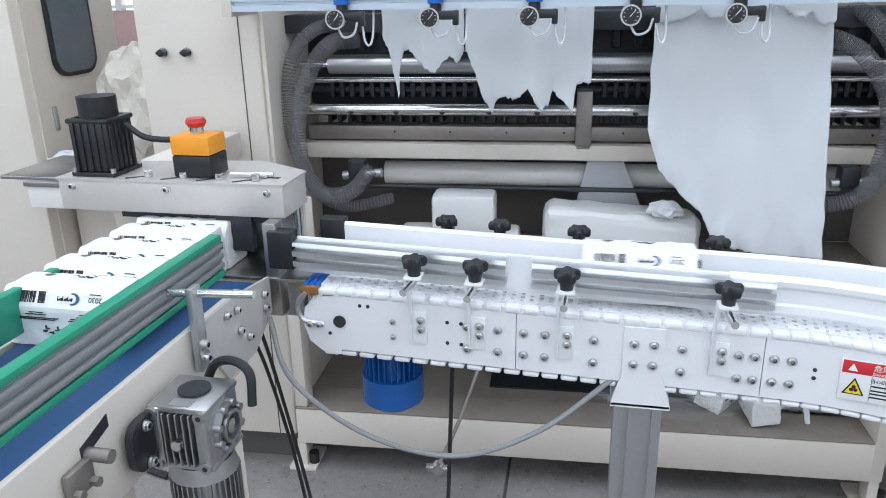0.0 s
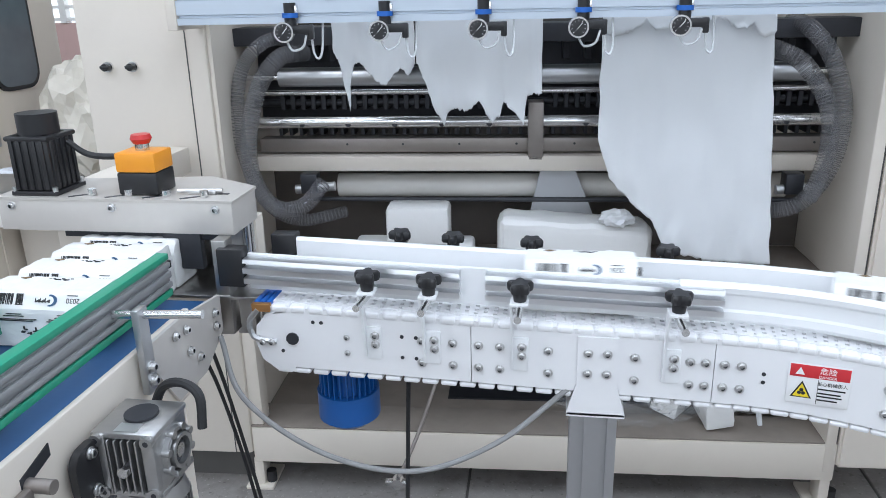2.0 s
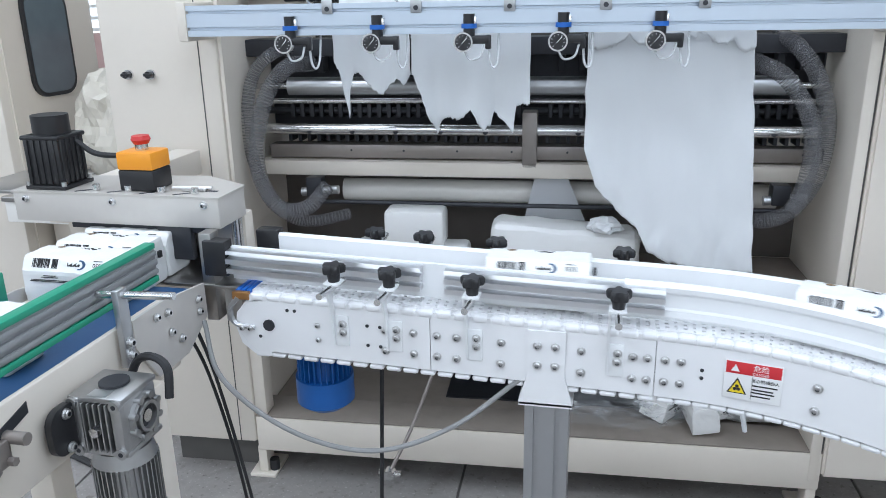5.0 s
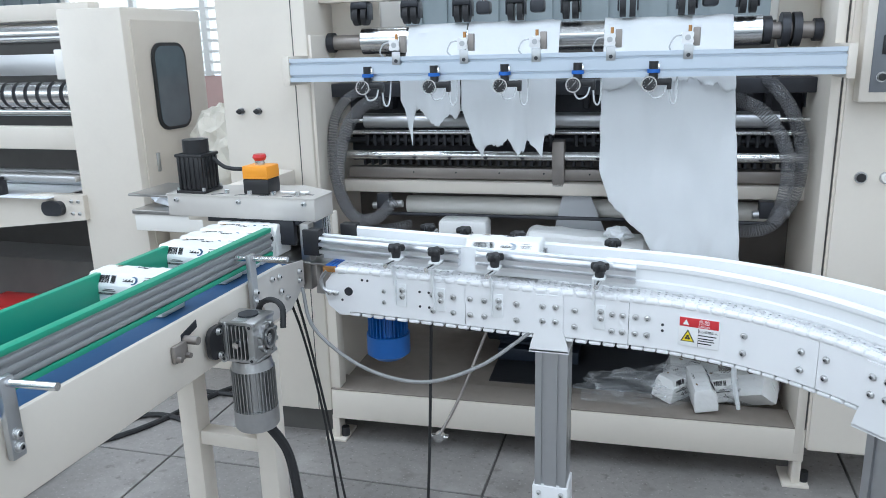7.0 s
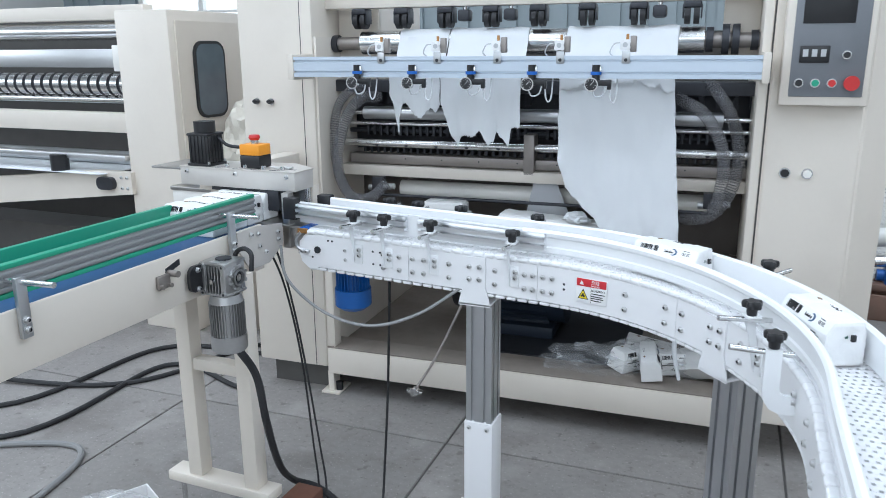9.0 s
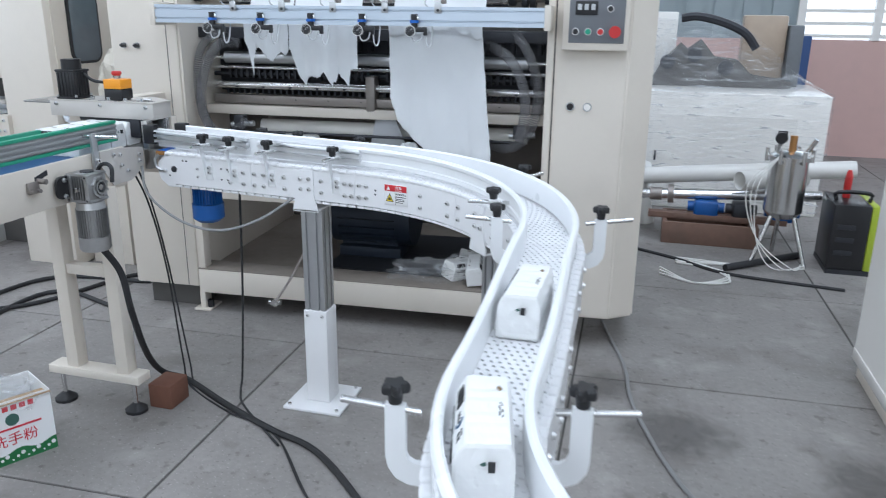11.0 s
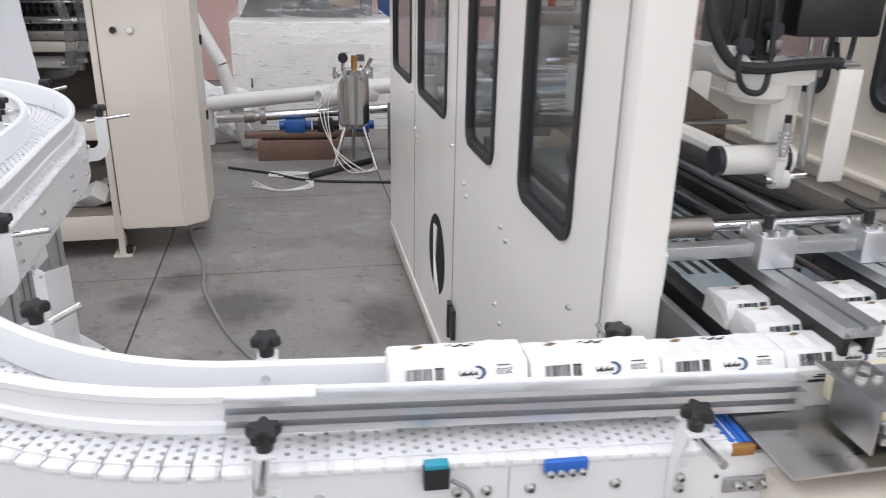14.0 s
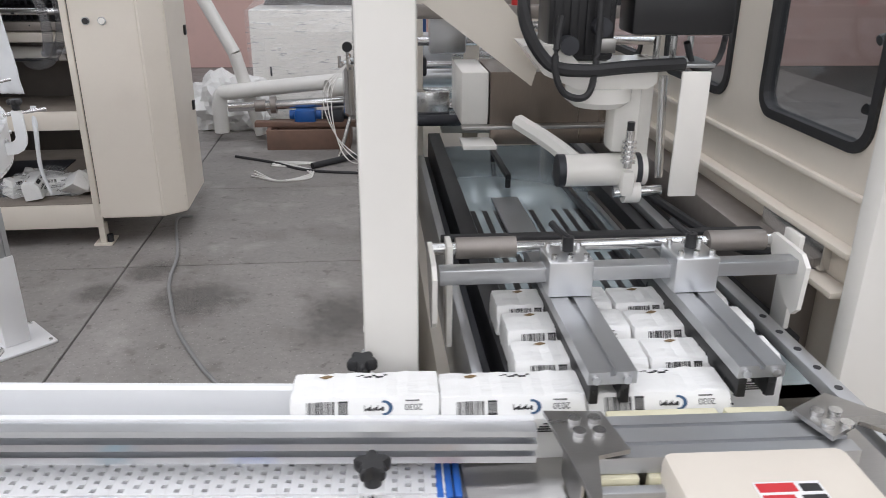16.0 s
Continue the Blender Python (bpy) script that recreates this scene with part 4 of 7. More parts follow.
box_part("name_plate", ALU, gear, gx - 0.026, gx + 0.014, gy - 0.052, gy - 0.026, gz + 0.0622, gz + 0.0632, 0)
box_part("cover_plate", CAST, gear, gx + 0.04, gx + 0.048, gy - 0.05, gy + 0.05, gz - 0.052, gz + 0.052, 0.003)
bm = bm_new()
for r0, r1, x0, x1 in ((0.044, 0.036, 0.048, 0.058), (0.031, 0.024, 0.048, 0.064)):
    rings = [[bm.verts.new((gx + xx, gy + r * math.cos(2 * math.pi * k / 32), gz + r * math.sin(2 * math.pi * k / 32))) for k in range(32)] for xx, r in ((x0, r0), (x1, r0), (x1, r1), (x0, r1))]
    for u, v in zip(rings, rings[1:]):
        for k in range(32):
            bm.faces.new((u[k], u[(k + 1) % 32], v[(k + 1) % 32], v[k]))
bmesh.ops.recalc_face_normals(bm, faces=bm.faces)
part("output_cover", bm, CAST, gear, "ringed output cover")
for k in range(8):
    a = radians(22.5 + 45 * k)
    cyl_part("boss", CAST, gear, (gx + 0.046, gy + 0.041 * math.cos(a), gz + 0.041 * math.sin(a)), (gx + 0.062, gy + 0.041 * math.cos(a), gz + 0.041 * math.sin(a)), 0.007, 12)
for k in range(8):
    bm = bm_new()
    bx(bm, 0.047, 0.054, -0.0018, 0.0018, 0.03, 0.037, 0, Matrix.Translation((gx, gy, gz)) @ pose(0, 0, 0, 45 * k))
    part("rib", bm, CAST, gear)
cyl_part("bore", DARK, gear, (gx + 0.047, gy, gz), (gx + 0.053, gy, gz), 0.0245, 28)
cyl_part("shaft", STEEL, gear, (gx + 0.05, gy, gz), (gx + 0.06, gy, gz), 0.013)
cyl_part("oil_cap", DARK, gear, (gx - 0.006, gy + 0.004, gz + 0.06), (gx - 0.006, gy + 0.004, gz + 0.067), 0.029, 28)
mz = gz - 0.065
bm = bm_new()
cyl(bm, (gx - 0.005, gy, mz), (gx - 0.005, gy, mz - 0.03), 0.055, 28, 0.062)
cyl(bm, (gx - 0.005, gy, mz - 0.03), (gx - 0.005, gy, mz - 0.16), 0.052, 28)
body = part("motor_body", bm, CAST, gear, "motor body")
bm = bm_new()
bx(bm, 0.05, 0.064, -0.0013, 0.0013, mz - 0.155, mz - 0.03)
FIN = mesh_of("fin", bm, CAST)
for i in range(36):
    part("fin", FIN, None, body, "", pose(gx - 0.005, gy, 0, 0, 0, i * 10))
bm = bm_new()
cyl(bm, (gx - 0.005, gy, mz - 0.155), (gx - 0.005, gy, mz - 0.21), 0.066, 32)
cyl(bm, (gx - 0.005, gy, mz - 0.21), (gx - 0.005, gy, mz - 0.218), 0.06, 32)
part("fan_cover", bm, CAST, gear)
gear.matrix_basis = pose(gx - 0.02, gy, gz + 0.05) @ Matrix.Scale(0.78, 4) @ pose(0.02 - gx, -gy, -gz - 0.05)
# legs: a frame of square tube on screw feet
stand = thing("conveyor_stand", "cream square-tube stand on black screw feet", "stand")
for xx, fx in ((-0.8, -0.878), (-0.575, -0.55)):
    box_part("leg", CREAM, stand, xx - 0.027, xx + 0.027, 1.055, 1.11, 0.165, BELT_Z - 0.1, 0.004)
    cyl_part("screw", STEEL, stand, (fx, 1.08, 0.025), (fx, 1.08, 0.16), 0.009)
    bm = bm_new()
    cyl(bm, (fx, 1.08, 0), (fx, 1.08, 0.012), 0.042, 20)
    cyl(bm, (fx, 1.08, 0.012), (fx, 1.08, 0.034), 0.04, 20, 0.014)
    part("foot", bm, RUBBER, stand, "black rubber foot")
box_part("rail", CREAM, stand, -0.91, -0.5, 1.045, 1.12, 0.13, 0.165, 0.004)
box_part("rail", CREAM, stand, -0.773, -0.602, 1.06, 1.105, 0.55, 0.59, 0.004)
for xx in (-0.862, -0.53):
    box_part("leg", CREAM, stand, xx - 0.03, xx + 0.03, -1.2, -1.14, 0.0, BELT_Z - 0.1, 0.004)

# ---- transfer head over the end of the belt ----
head = thing("transfer_head", "steel transfer head with black servo motor over the packs", "machine")
HX0, HX1, HY0, HY1, HZ = -1.025, -0.553, 1.375, 1.485, 1.152
bm = bm_new()
bx(bm, HX0, HX1, HY0 - 0.004, HY0, HZ - 0.06, HZ, 0.0015)
bx(bm, HX1 - 0.004, HX1, HY0, HY1, HZ - 0.06, HZ, 0.0015)
bx(bm, HX0, HX0 + 0.004, HY0, HY1, HZ - 0.06, HZ, 0.0015)
part("apron", bm, SATIN, head, "brushed steel apron")
bm = bm_new()
prism(bm, [(HX0 - 0.003, -HY0 + 0.006), (HX0 - 0.003, -HY1 - 0.03), (HX1 - 0.12, -HY1 - 0.075), (HX1 + 0.003, -HY1), (HX1 + 0.003, -HY0 + 0.006)], 0.005, pose(0, 0, HZ, 90))
part("top_plate", bm, surface("dusty_plate", (0.58, 0.55, 0.51), 0.45, 0.3, vary=0.08, grain=35, bump=0.04, dirt=0.3, dirt_color=(0.3, 0.27, 0.24)), head, "dusty grey top plate", smooth=False)
for k in range(4):
    bm = bm_new()
    bx(bm, -0.885 + 0.075 * k, -0.845 + 0.075 * k, HY0 + 0.012, HY0 + 0.02, HZ + 0.005, HZ + 0.0056, 0, Matrix.Translation((-0.865 + 0.075 * k, HY0 + 0.016, 0)) @ pose(0, 0, 0, 0, 0, 35) @ Matrix.Translation((0.865 - 0.075 * k, -HY0 - 0.016, 0)))
    part("slot", bm, DARK, head, "dark slot in the top plate")
latch = box_part("latch", BOLT_STEEL, head, -0.655, -0.6, HY0 + 0.035, HY0 + 0.045, HZ + 0.006, HZ + 0.013, 0.002, "steel draw latch")
cyl_part("latch_rod", BOLT_STEEL, latch, (-0.675, HY0 + 0.037, HZ + 0.012), (-0.59, HY0 + 0.045, HZ + 0.012), 0.004)
box_part("latch_slot", DARK, latch, -0.605, -0.578, HY0 + 0.041, HY0 + 0.05, HZ + 0.005, HZ + 0.0058, 0)
box_part("wing", PLATE, head, HX0 - 0.2, HX0 + 0.0, HY0 + 0.07, HY1 + 0.16, HZ - 0.024, HZ - 0.016, 0.002, "grey side plate")
for k in range(4):
    cyl_part("bolt", STEEL, head, (-0.86 + 0.075 * k + 0.02, HY0 + 0.02, HZ + 0.006), (-0.84 + 0.075 * k, HY0 + 0.02, HZ + 0.018), 0.008, 10)
for k in range(3):
    bolt(head, HX0 + 0.03 + 0.205 * k, HY0 - 0.004, HZ - 0.012, 0, 1.0)
servo = bm_new()
bx(servo, -0.993, -0.908, HY0 + 0.01, HY0 + 0.095, HZ + 0.012, HZ + 0.118, 0.008)
bx(servo, -0.998, -0.903, HY0 + 0.005, HY0 + 0.1, HZ + 0.005, HZ + 0.014, 0.002)
bx(servo, -0.996, -0.905, HY0 + 0.007, HY0 + 0.098, HZ + 0.108, HZ + 0.118, 0.004)
servo = part("servo_motor", servo, BLACK, head, "black servo motor")
for k in range(5):
    box_part("fin", BLACK, servo, -0.988 + 0.0155 * k, -0.979 + 0.0155 * k, HY0 + 0.007, HY0 + 0.012, HZ + 0.016, HZ + 0.11, 0.002)
    box_part("fin", BLACK, servo, -0.91, -0.905, HY0 + 0.016 + 0.0155 * k, HY0 + 0.025 + 0.0155 * k, HZ + 0.016, HZ + 0.11, 0.002)
cyl_part("servo_cap", BLACK, servo, (-0.95, HY0 + 0.052, HZ + 0.115), (-0.95, HY0 + 0.052, HZ + 0.157), 0.037, 28)
for dx, dy in ((-0.042, 0.01), (0.042, 0.01), (0.042, 0.094)):
    cyl_part("screw", BOLT_STEEL, servo, (-0.95 + dx, HY0 + dy, HZ + 0.012), (-0.95 + dx, HY0 + dy, HZ + 0.022), 0.005, 8)
tube_part("servo_cable", RUBBER, servo, [(-0.9, HY0 + 0.06, HZ + 0.1), (-0.86, HY0 + 0.06, HZ + 0.075), (-0.8, HY0 + 0.07, HZ + 0.07), (-0.74, HY0 + 0.12, HZ + 0.07)], 0.006)
estop = thing("emergency_stop", "orange and black switch box with a red stop button", "switch")
box_part("base", BLACK, estop, -0.785, -0.705, HY0 + 0.02, HY0 + 0.09, HZ + 0.006, HZ + 0.049, 0.004)
box_part("cover", ORANGE, estop, -0.785, -0.705, HY0 + 0.02, HY0 + 0.09, HZ + 0.049, HZ + 0.086, 0.004, "orange cover")
bm = bm_new()
cyl(bm, (-0.745, HY0 + 0.055, HZ + 0.086), (-0.745, HY0 + 0.055, HZ + 0.101), 0.013, 20)
part("collar", bm, STEEL, estop)
bm = bm_new()
cyl(bm, (-0.745, HY0 + 0.055, HZ + 0.099), (-0.745, HY0 + 0.055, HZ + 0.108), 0.015, 24, 0.02)
cyl(bm, (-0.745, HY0 + 0.055, HZ + 0.108), (-0.745, HY0 + 0.055, HZ + 0.116), 0.02, 24, 0.017)
part("button", bm, RED, estop, "red mushroom button")
# gate frame, columns and steel slide plate under the head
box_part("back_plate", PLATE, head, HX0 + 0.1, HX1 - 0.02, HY1 - 0.006, HY1 - 0.002, BELT_Z, HZ, 0.001)
box_part("gate_plate", DARK, head, -0.7, -0.625, HY0 + 0.002, HY0 + 0.02, BELT_Z + 0.03, HZ - 0.058, 0.002, "dark gate plate")
box_part("post", PLATE, head, -0.582, -0.556, 1.33, 1.365, BELT_Z - 0.08, HZ - 0.058, 0.002, "steel gate post")
cyl_part("column", STEEL, head, (-0.57, 1.47, 0.85), (-0.57, 1.47, HZ - 0.004), 0.012, label="steel guide column")
box_part("slide_plate", PLATE, head, -0.8, -0.5, 1.325, 1.49, BELT_Z - 0.008, BELT_Z - 0.001, 0.001, "brushed steel slide plate")
box_part("support", CREAM, head, HX0 - 0.02, HX0 + 0.06, HY1, 2.04, HZ - 0.1, HZ - 0.03, 0.004)
box_part("support", PLATE, head, -0.6, -0.56, 1.44, 1.49, 0.86, BELT_Z - 0.008, 0.002)
box_part("support", CREAM, head, -1.0, -0.56, 1.49, 1.53, 0.86, HZ - 0.06, 0.004)
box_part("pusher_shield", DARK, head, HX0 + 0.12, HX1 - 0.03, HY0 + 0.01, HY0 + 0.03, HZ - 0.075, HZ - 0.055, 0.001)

# ---- the large folding machine ----
M1_POSE = Matrix.Translation((-0.05, 2.125, 0)) @ pose(0, 0, 0, 0, 0, 3.4) @ Matrix.Translation((0.05, -2.125, 0))
M1 = thing("folding_machine", "large cream tissue folding machine with rollers and hoses", "machine", M1_POSE)
DUST = surface("dust_layer", (0.25, 0.215, 0.185), 0.85, vary=0.25, grain=22, bump=0.15, dirt=0.6, dirt_color=(0.16, 0.13, 0.11))
# dusty steel, coloured dark to carry the shade inside the machine
DIM = surface("shaded_dusty_steel", (0.13, 0.115, 0.105), 0.75, vary=0.25, grain=14, bump=0.06, dirt=0.4, dirt_color=(0.1, 0.085, 0.07))
bm = bm_new()
bx(bm, -1.255, -0.9, 2.125, 3.4, 0.13, 2.45, 0.012)
col = part("left_column", bm, CREAM, M1)
box_part("seam", SHADE, col, -0.956, -0.953, 2.1235, 2.125, 0.13, 2.4, 0)
for xx in (-1.177, -1.107):
    k = cyl_part("switch", STEEL, col, (xx, 2.125, 1.334), (xx, 2.117, 1.334), 0.014)
    bm = bm_new()
    cyl(bm, (xx, 2.117, 1.334), (xx, 2.1, 1.334), 0.01)
    bx(bm, xx - 0.012, xx + 0.012, 2.097, 2.115, 1.33, 1.339, 0.002)
    part("switch_knob", bm, BLACK, k)
# set-back support in the shade colour, dark like the space under the column
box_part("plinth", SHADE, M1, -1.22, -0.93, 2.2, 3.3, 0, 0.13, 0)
bm = bm_new()
cx0, cx1, cy0, cy1 = 0.868, 1.28, 2.12, 2.7
ring = [(cx0, cy0), (1.172, cy0), (cx1, 2.2), (cx1, cy1), (cx0, cy1)]
lo = [bm.verts.new((a, b, 0.15)) for a, b in ring]
hi = [bm.verts.new((a, b, 2.45)) for a, b in ring]
bm.faces.new(lo[::-1])
bm.faces.new(hi)
for i in range(5):
    bm.faces.new((lo[i], lo[(i + 1) % 5], hi[(i + 1) % 5], hi[i]))
bmesh.ops.bevel(bm, geom=list(bm.edges), offset=0.008, segments=2, affect="EDGES")
cab = part("control_cabinet", bm, CREAM, M1)
box_part("inner_wall", CREAM, M1, 0.83, 0.862, 2.126, 3.4, 0.13, 2.45, 0.006)
box_part("seam", SHADE, M1, 0.862, 0.868, 2.135, 2.6, 0.15, 2.4, 0)
for xx, mat in ((0.943, RED), (1.015, PALE)):
    k = cyl_part("button", STEEL, cab, (xx, 2.12, 1.118), (xx, 2.114, 1.118), 0.019)
    cyl_part("button_cap", BLACK if mat is RED else mat, k, (xx, 2.115, 1.118), (xx, 2.106, 1.118), 0.014)
panel = box_part("control_panel", CREAM, cab, 0.895, 1.165, 2.06, 2.12, 1.355, 1.87, 0.006, "cream box with a grey control panel")
box_part("panel_face", surface("grey_panel", (0.2, 0.21, 0.23), 0.4, 0.3, vary=0.06), panel, 0.922, 1.145, 2.056, 2.061, 1.385, 1.84, 0.002, "dark grey panel face")
meter = box_part("meter", BLACK, panel, 0.945, 1.035, 2.05, 2.057, 1.495, 1.55, 0.003, "black counter with digits")
for i in range(3):
    box_part("digit", ALU_DULL, meter, 0.954 + 0.027 * i, 0.97 + 0.027 * i, 2.0488, 2.0502, 1.515, 1.538, 0)
box_part("display", BLACK, panel, 0.945, 1.1, 2.052, 2.057, 1.62, 1.8, 0.002, "dark display")
for i, mat in enumerate((BLACK, GREEN, RED, RED)):
    px = 0.95 + 0.05 * i + (0.008 if i == 3 else 0)
    pb = cyl_part("push_button", STEEL, panel, (px, 2.057, 1.43), (px, 2.048, 1.43), 0.015 if i < 3 else 0.02)
    cyl_part("button_cap", mat, pb, (px, 2.05, 1.43), (px, 2.038, 1.43), 0.011 if i < 3 else 0.024)
pb = cyl_part("push_button", STEEL, panel, (1.085, 2.057, 1.52), (1.085, 2.048, 1.52), 0.014)
cyl_part("button_cap", BLACK, pb, (1.085, 2.05, 1.52), (1.085, 2.036, 1.52), 0.01)
for zz in (1.0, 0.6, 1.4):
    box_part("hinge", BLACK, cab, cx1, cx1 + 0.012, 2.6, 2.63, zz, zz + 0.05, 0.002)
# base frame
bm = bm_new()
bx(bm, -0.9, 0.868, 2.128, 2.15, 0.1, 0.225, 0.006)
part("base_beam", bm, CREAM, M1, "cream base beam")
box_part("base_flange", DUST, M1, -0.9, 0.868, 2.13, 2.27, 0.2252, 0.231, 0.002, "dust-covered top of the base beam")
for xx in (-0.905, 0.835):
    box_part("foot", CREAM, M1, xx - 0.03, xx + 0.06, 2.12, 2.25, 0.0, 0.012, 0.003)
    box_part("foot_post", CREAM, M1, xx, xx + 0.03, 2.135, 2.2, 0.012, 0.11, 0.003)
    cyl_part("bolt", RUBBER, M1, (xx + 0.045, 2.16, 0.012), (xx + 0.045, 2.16, 0.05), 0.016)
box_part("floor_tray", DUST, M1, -0.9, 0.83, 2.27, 3.38, 0.18, 0.2, 0.002, "dusty inner tray")
# flat dark plate for the opening's unlit inside; the tray is not cut
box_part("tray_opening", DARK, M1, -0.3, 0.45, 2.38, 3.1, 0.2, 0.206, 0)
# both back panels are dark so that the interior looks unlit
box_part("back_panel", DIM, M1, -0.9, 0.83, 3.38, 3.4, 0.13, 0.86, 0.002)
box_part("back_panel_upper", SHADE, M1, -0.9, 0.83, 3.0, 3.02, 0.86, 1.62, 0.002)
box_part("ledge", DUST, M1, -0.9, 0.83, 2.15, 2.56, 0.68, 0.695, 0.003, "dusty packing ledge")
box_part("ledge_beam", CREAM, M1, -0.9, 0.83, 2.13, 2.155, 0.605, 0.694, 0.003, "cream ledge beam")
# its dark colour stands for the shade behind the ledge
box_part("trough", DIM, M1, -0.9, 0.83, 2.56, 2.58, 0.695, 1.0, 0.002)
box_part("post", CREAM, M1, -0.9, -0.86, 2.135, 2.2, 0.231, 0.605, 0.004)
box_part("inner_left", CREAM, M1, -0.9, -0.888, 2.135, 3.0, 0.85, 1.6, 0.002)
# crossbars, shafts, rollers
XA, XB = -0.888, 0.83
cb = box_part("cross_beam", CREAM, M1, XA, XB, 2.33, 2.41, 0.998, 1.044, 0.004)
box_part("knife_rail", TAN_STEEL, M1, XA + 0.03, XB, 2.36, 2.42, 1.05, 1.092, 0.002, "worn steel knife rail")
for i in range(9):
    hole(cb, XA + 0.3 + 0.17 * i, 2.3595, 1.075, 0, 1.0)
bm = bm_new()
bx(bm, 0, 0.012, 2.4, 2.46, 1.095, 1.13, 0.002)
FINGER_LOW = mesh_of("finger", bm, DARK)
bm = bm_new()
bx(bm, 0, 0.015, 2.42, 2.52, 1.17, 1.215, 0.003)
FINGER_MID = mesh_of("finger", bm, DARK)
bm = bm_new()
bx(bm, 0, 0.022, 2.45, 2.55, 1.31, 1.36, 0.003)
FINGER_TOP = mesh_of("finger", bm, DARK)
for i in range(52):
    x = XA + 0.08 + i * 0.032
    if abs(x + 0.03) < 0.03:
        continue
    part("finger", FINGER_LOW, None, M1, "", pose(x, 0, 0))
    part("finger", FINGER_MID, None, M1, "", pose(x + 0.005, 0, 0))
    if i % 2:
        part("finger", FINGER_TOP, None, M1, "", pose(x, 0, 0))
box_part("finger_rail", DARK, M1, XA, XB, 2.5, 2.56, 1.1, 1.4, 0.002, "dark steel rail")
box_part("bracket", TAN_STEEL, M1, -0.045, 0.0, 2.33, 2.4, 1.03, 1.2, 0.003)
cyl_part("shaft", STEEL, M1, (XA, 2.36, 1.142), (XB, 2.36, 1.142), 0.018, label="bright steel shaft")
bm = bm_new()
cyl(bm, (0, 2.3425, 1.138), (0, 2.345, 1.138), 0.0085, 12)
SLOT = mesh_of("shaft_hole", bm, DARK)
for i in range(11):
    part("shaft_hole", SLOT, None, M1, "", pose(XA + 0.17 + i * 0.14, 0, 0))
cyl_part("shaft", STEEL, M1, (XA, 2.4, 1.225), (XB, 2.4, 1.225), 0.009)
cyl_part("shaft", DARK, M1, (XA, 2.44, 1.19), (XB, 2.44, 1.19), 0.011)
rl = cyl_part("roller", ALU_DULL, M1, (XA + 0.11, 2.36, 1.276), (XB - 0.1, 2.36, 1.276), 0.028, 28, "grey aluminium roller")
cyl_part("axle", STEEL, rl, (XA, 2.36, 1.276), (XB, 2.36, 1.276), 0.009)
rl = cyl_part("roller", PALE, M1, (XA + 0.25, 2.44, 0.93), (XB - 0.1, 2.44, 0.93), 0.037, 28, "white lower roller")
cyl_part("rod", DARK, M1, (XA + 0.2, 2.3, 0.92), (XB - 0.1, 2.3, 0.92), 0.007)
# the brown shadow above the lower roller, made as a bar
box_part("shadow_bar", TAN_STEEL, M1, XA + 0.25, XB - 0.1, 2.5, 2.55, 0.955, 1.0, 0.003, "brown bar standing for the shadow over the lower roller")
box_part("top_rail", DARK, M1, XA, XB, 2.3, 2.42, 1.37, 1.42, 0.003, "dark upper rail")
# air beam with regulators
beam = bm_new()
prof = [(1.955, 1.444), (2.0, 1.444), (2.0, 1.521), (1.955, 1.521), (1.955, 1.508), (1.966, 1.507), (1.966, 1.501), (1.955, 1.5), (1.955, 1.467), (1.966, 1.466), (1.966, 1.46), (1.955, 1.459)]
a = [beam.verts.new((-0.9, y, z)) for y, z in prof]
b = [beam.verts.new((0.83, y, z)) for y, z in prof]
for i in range(len(prof)):
    beam.faces.new((a[i], a[(i + 1) % len(prof)], b[(i + 1) % len(prof)], b[i]))
beam.faces.new(a)
beam.faces.new(b[::-1])
air = part("air_beam", beam, surface("blue_grey_profile", (0.6, 0.67, 0.76), 0.36, 0.7, vary=0.04), M1, "blue-grey slotted aluminium beam", smooth=False)
for xx in (-0.92, 0.83):
    box_part("end_bracket", CREAM, air, xx, xx + 0.025, 1.95, 2.126, 1.432, 1.53, 0.003)
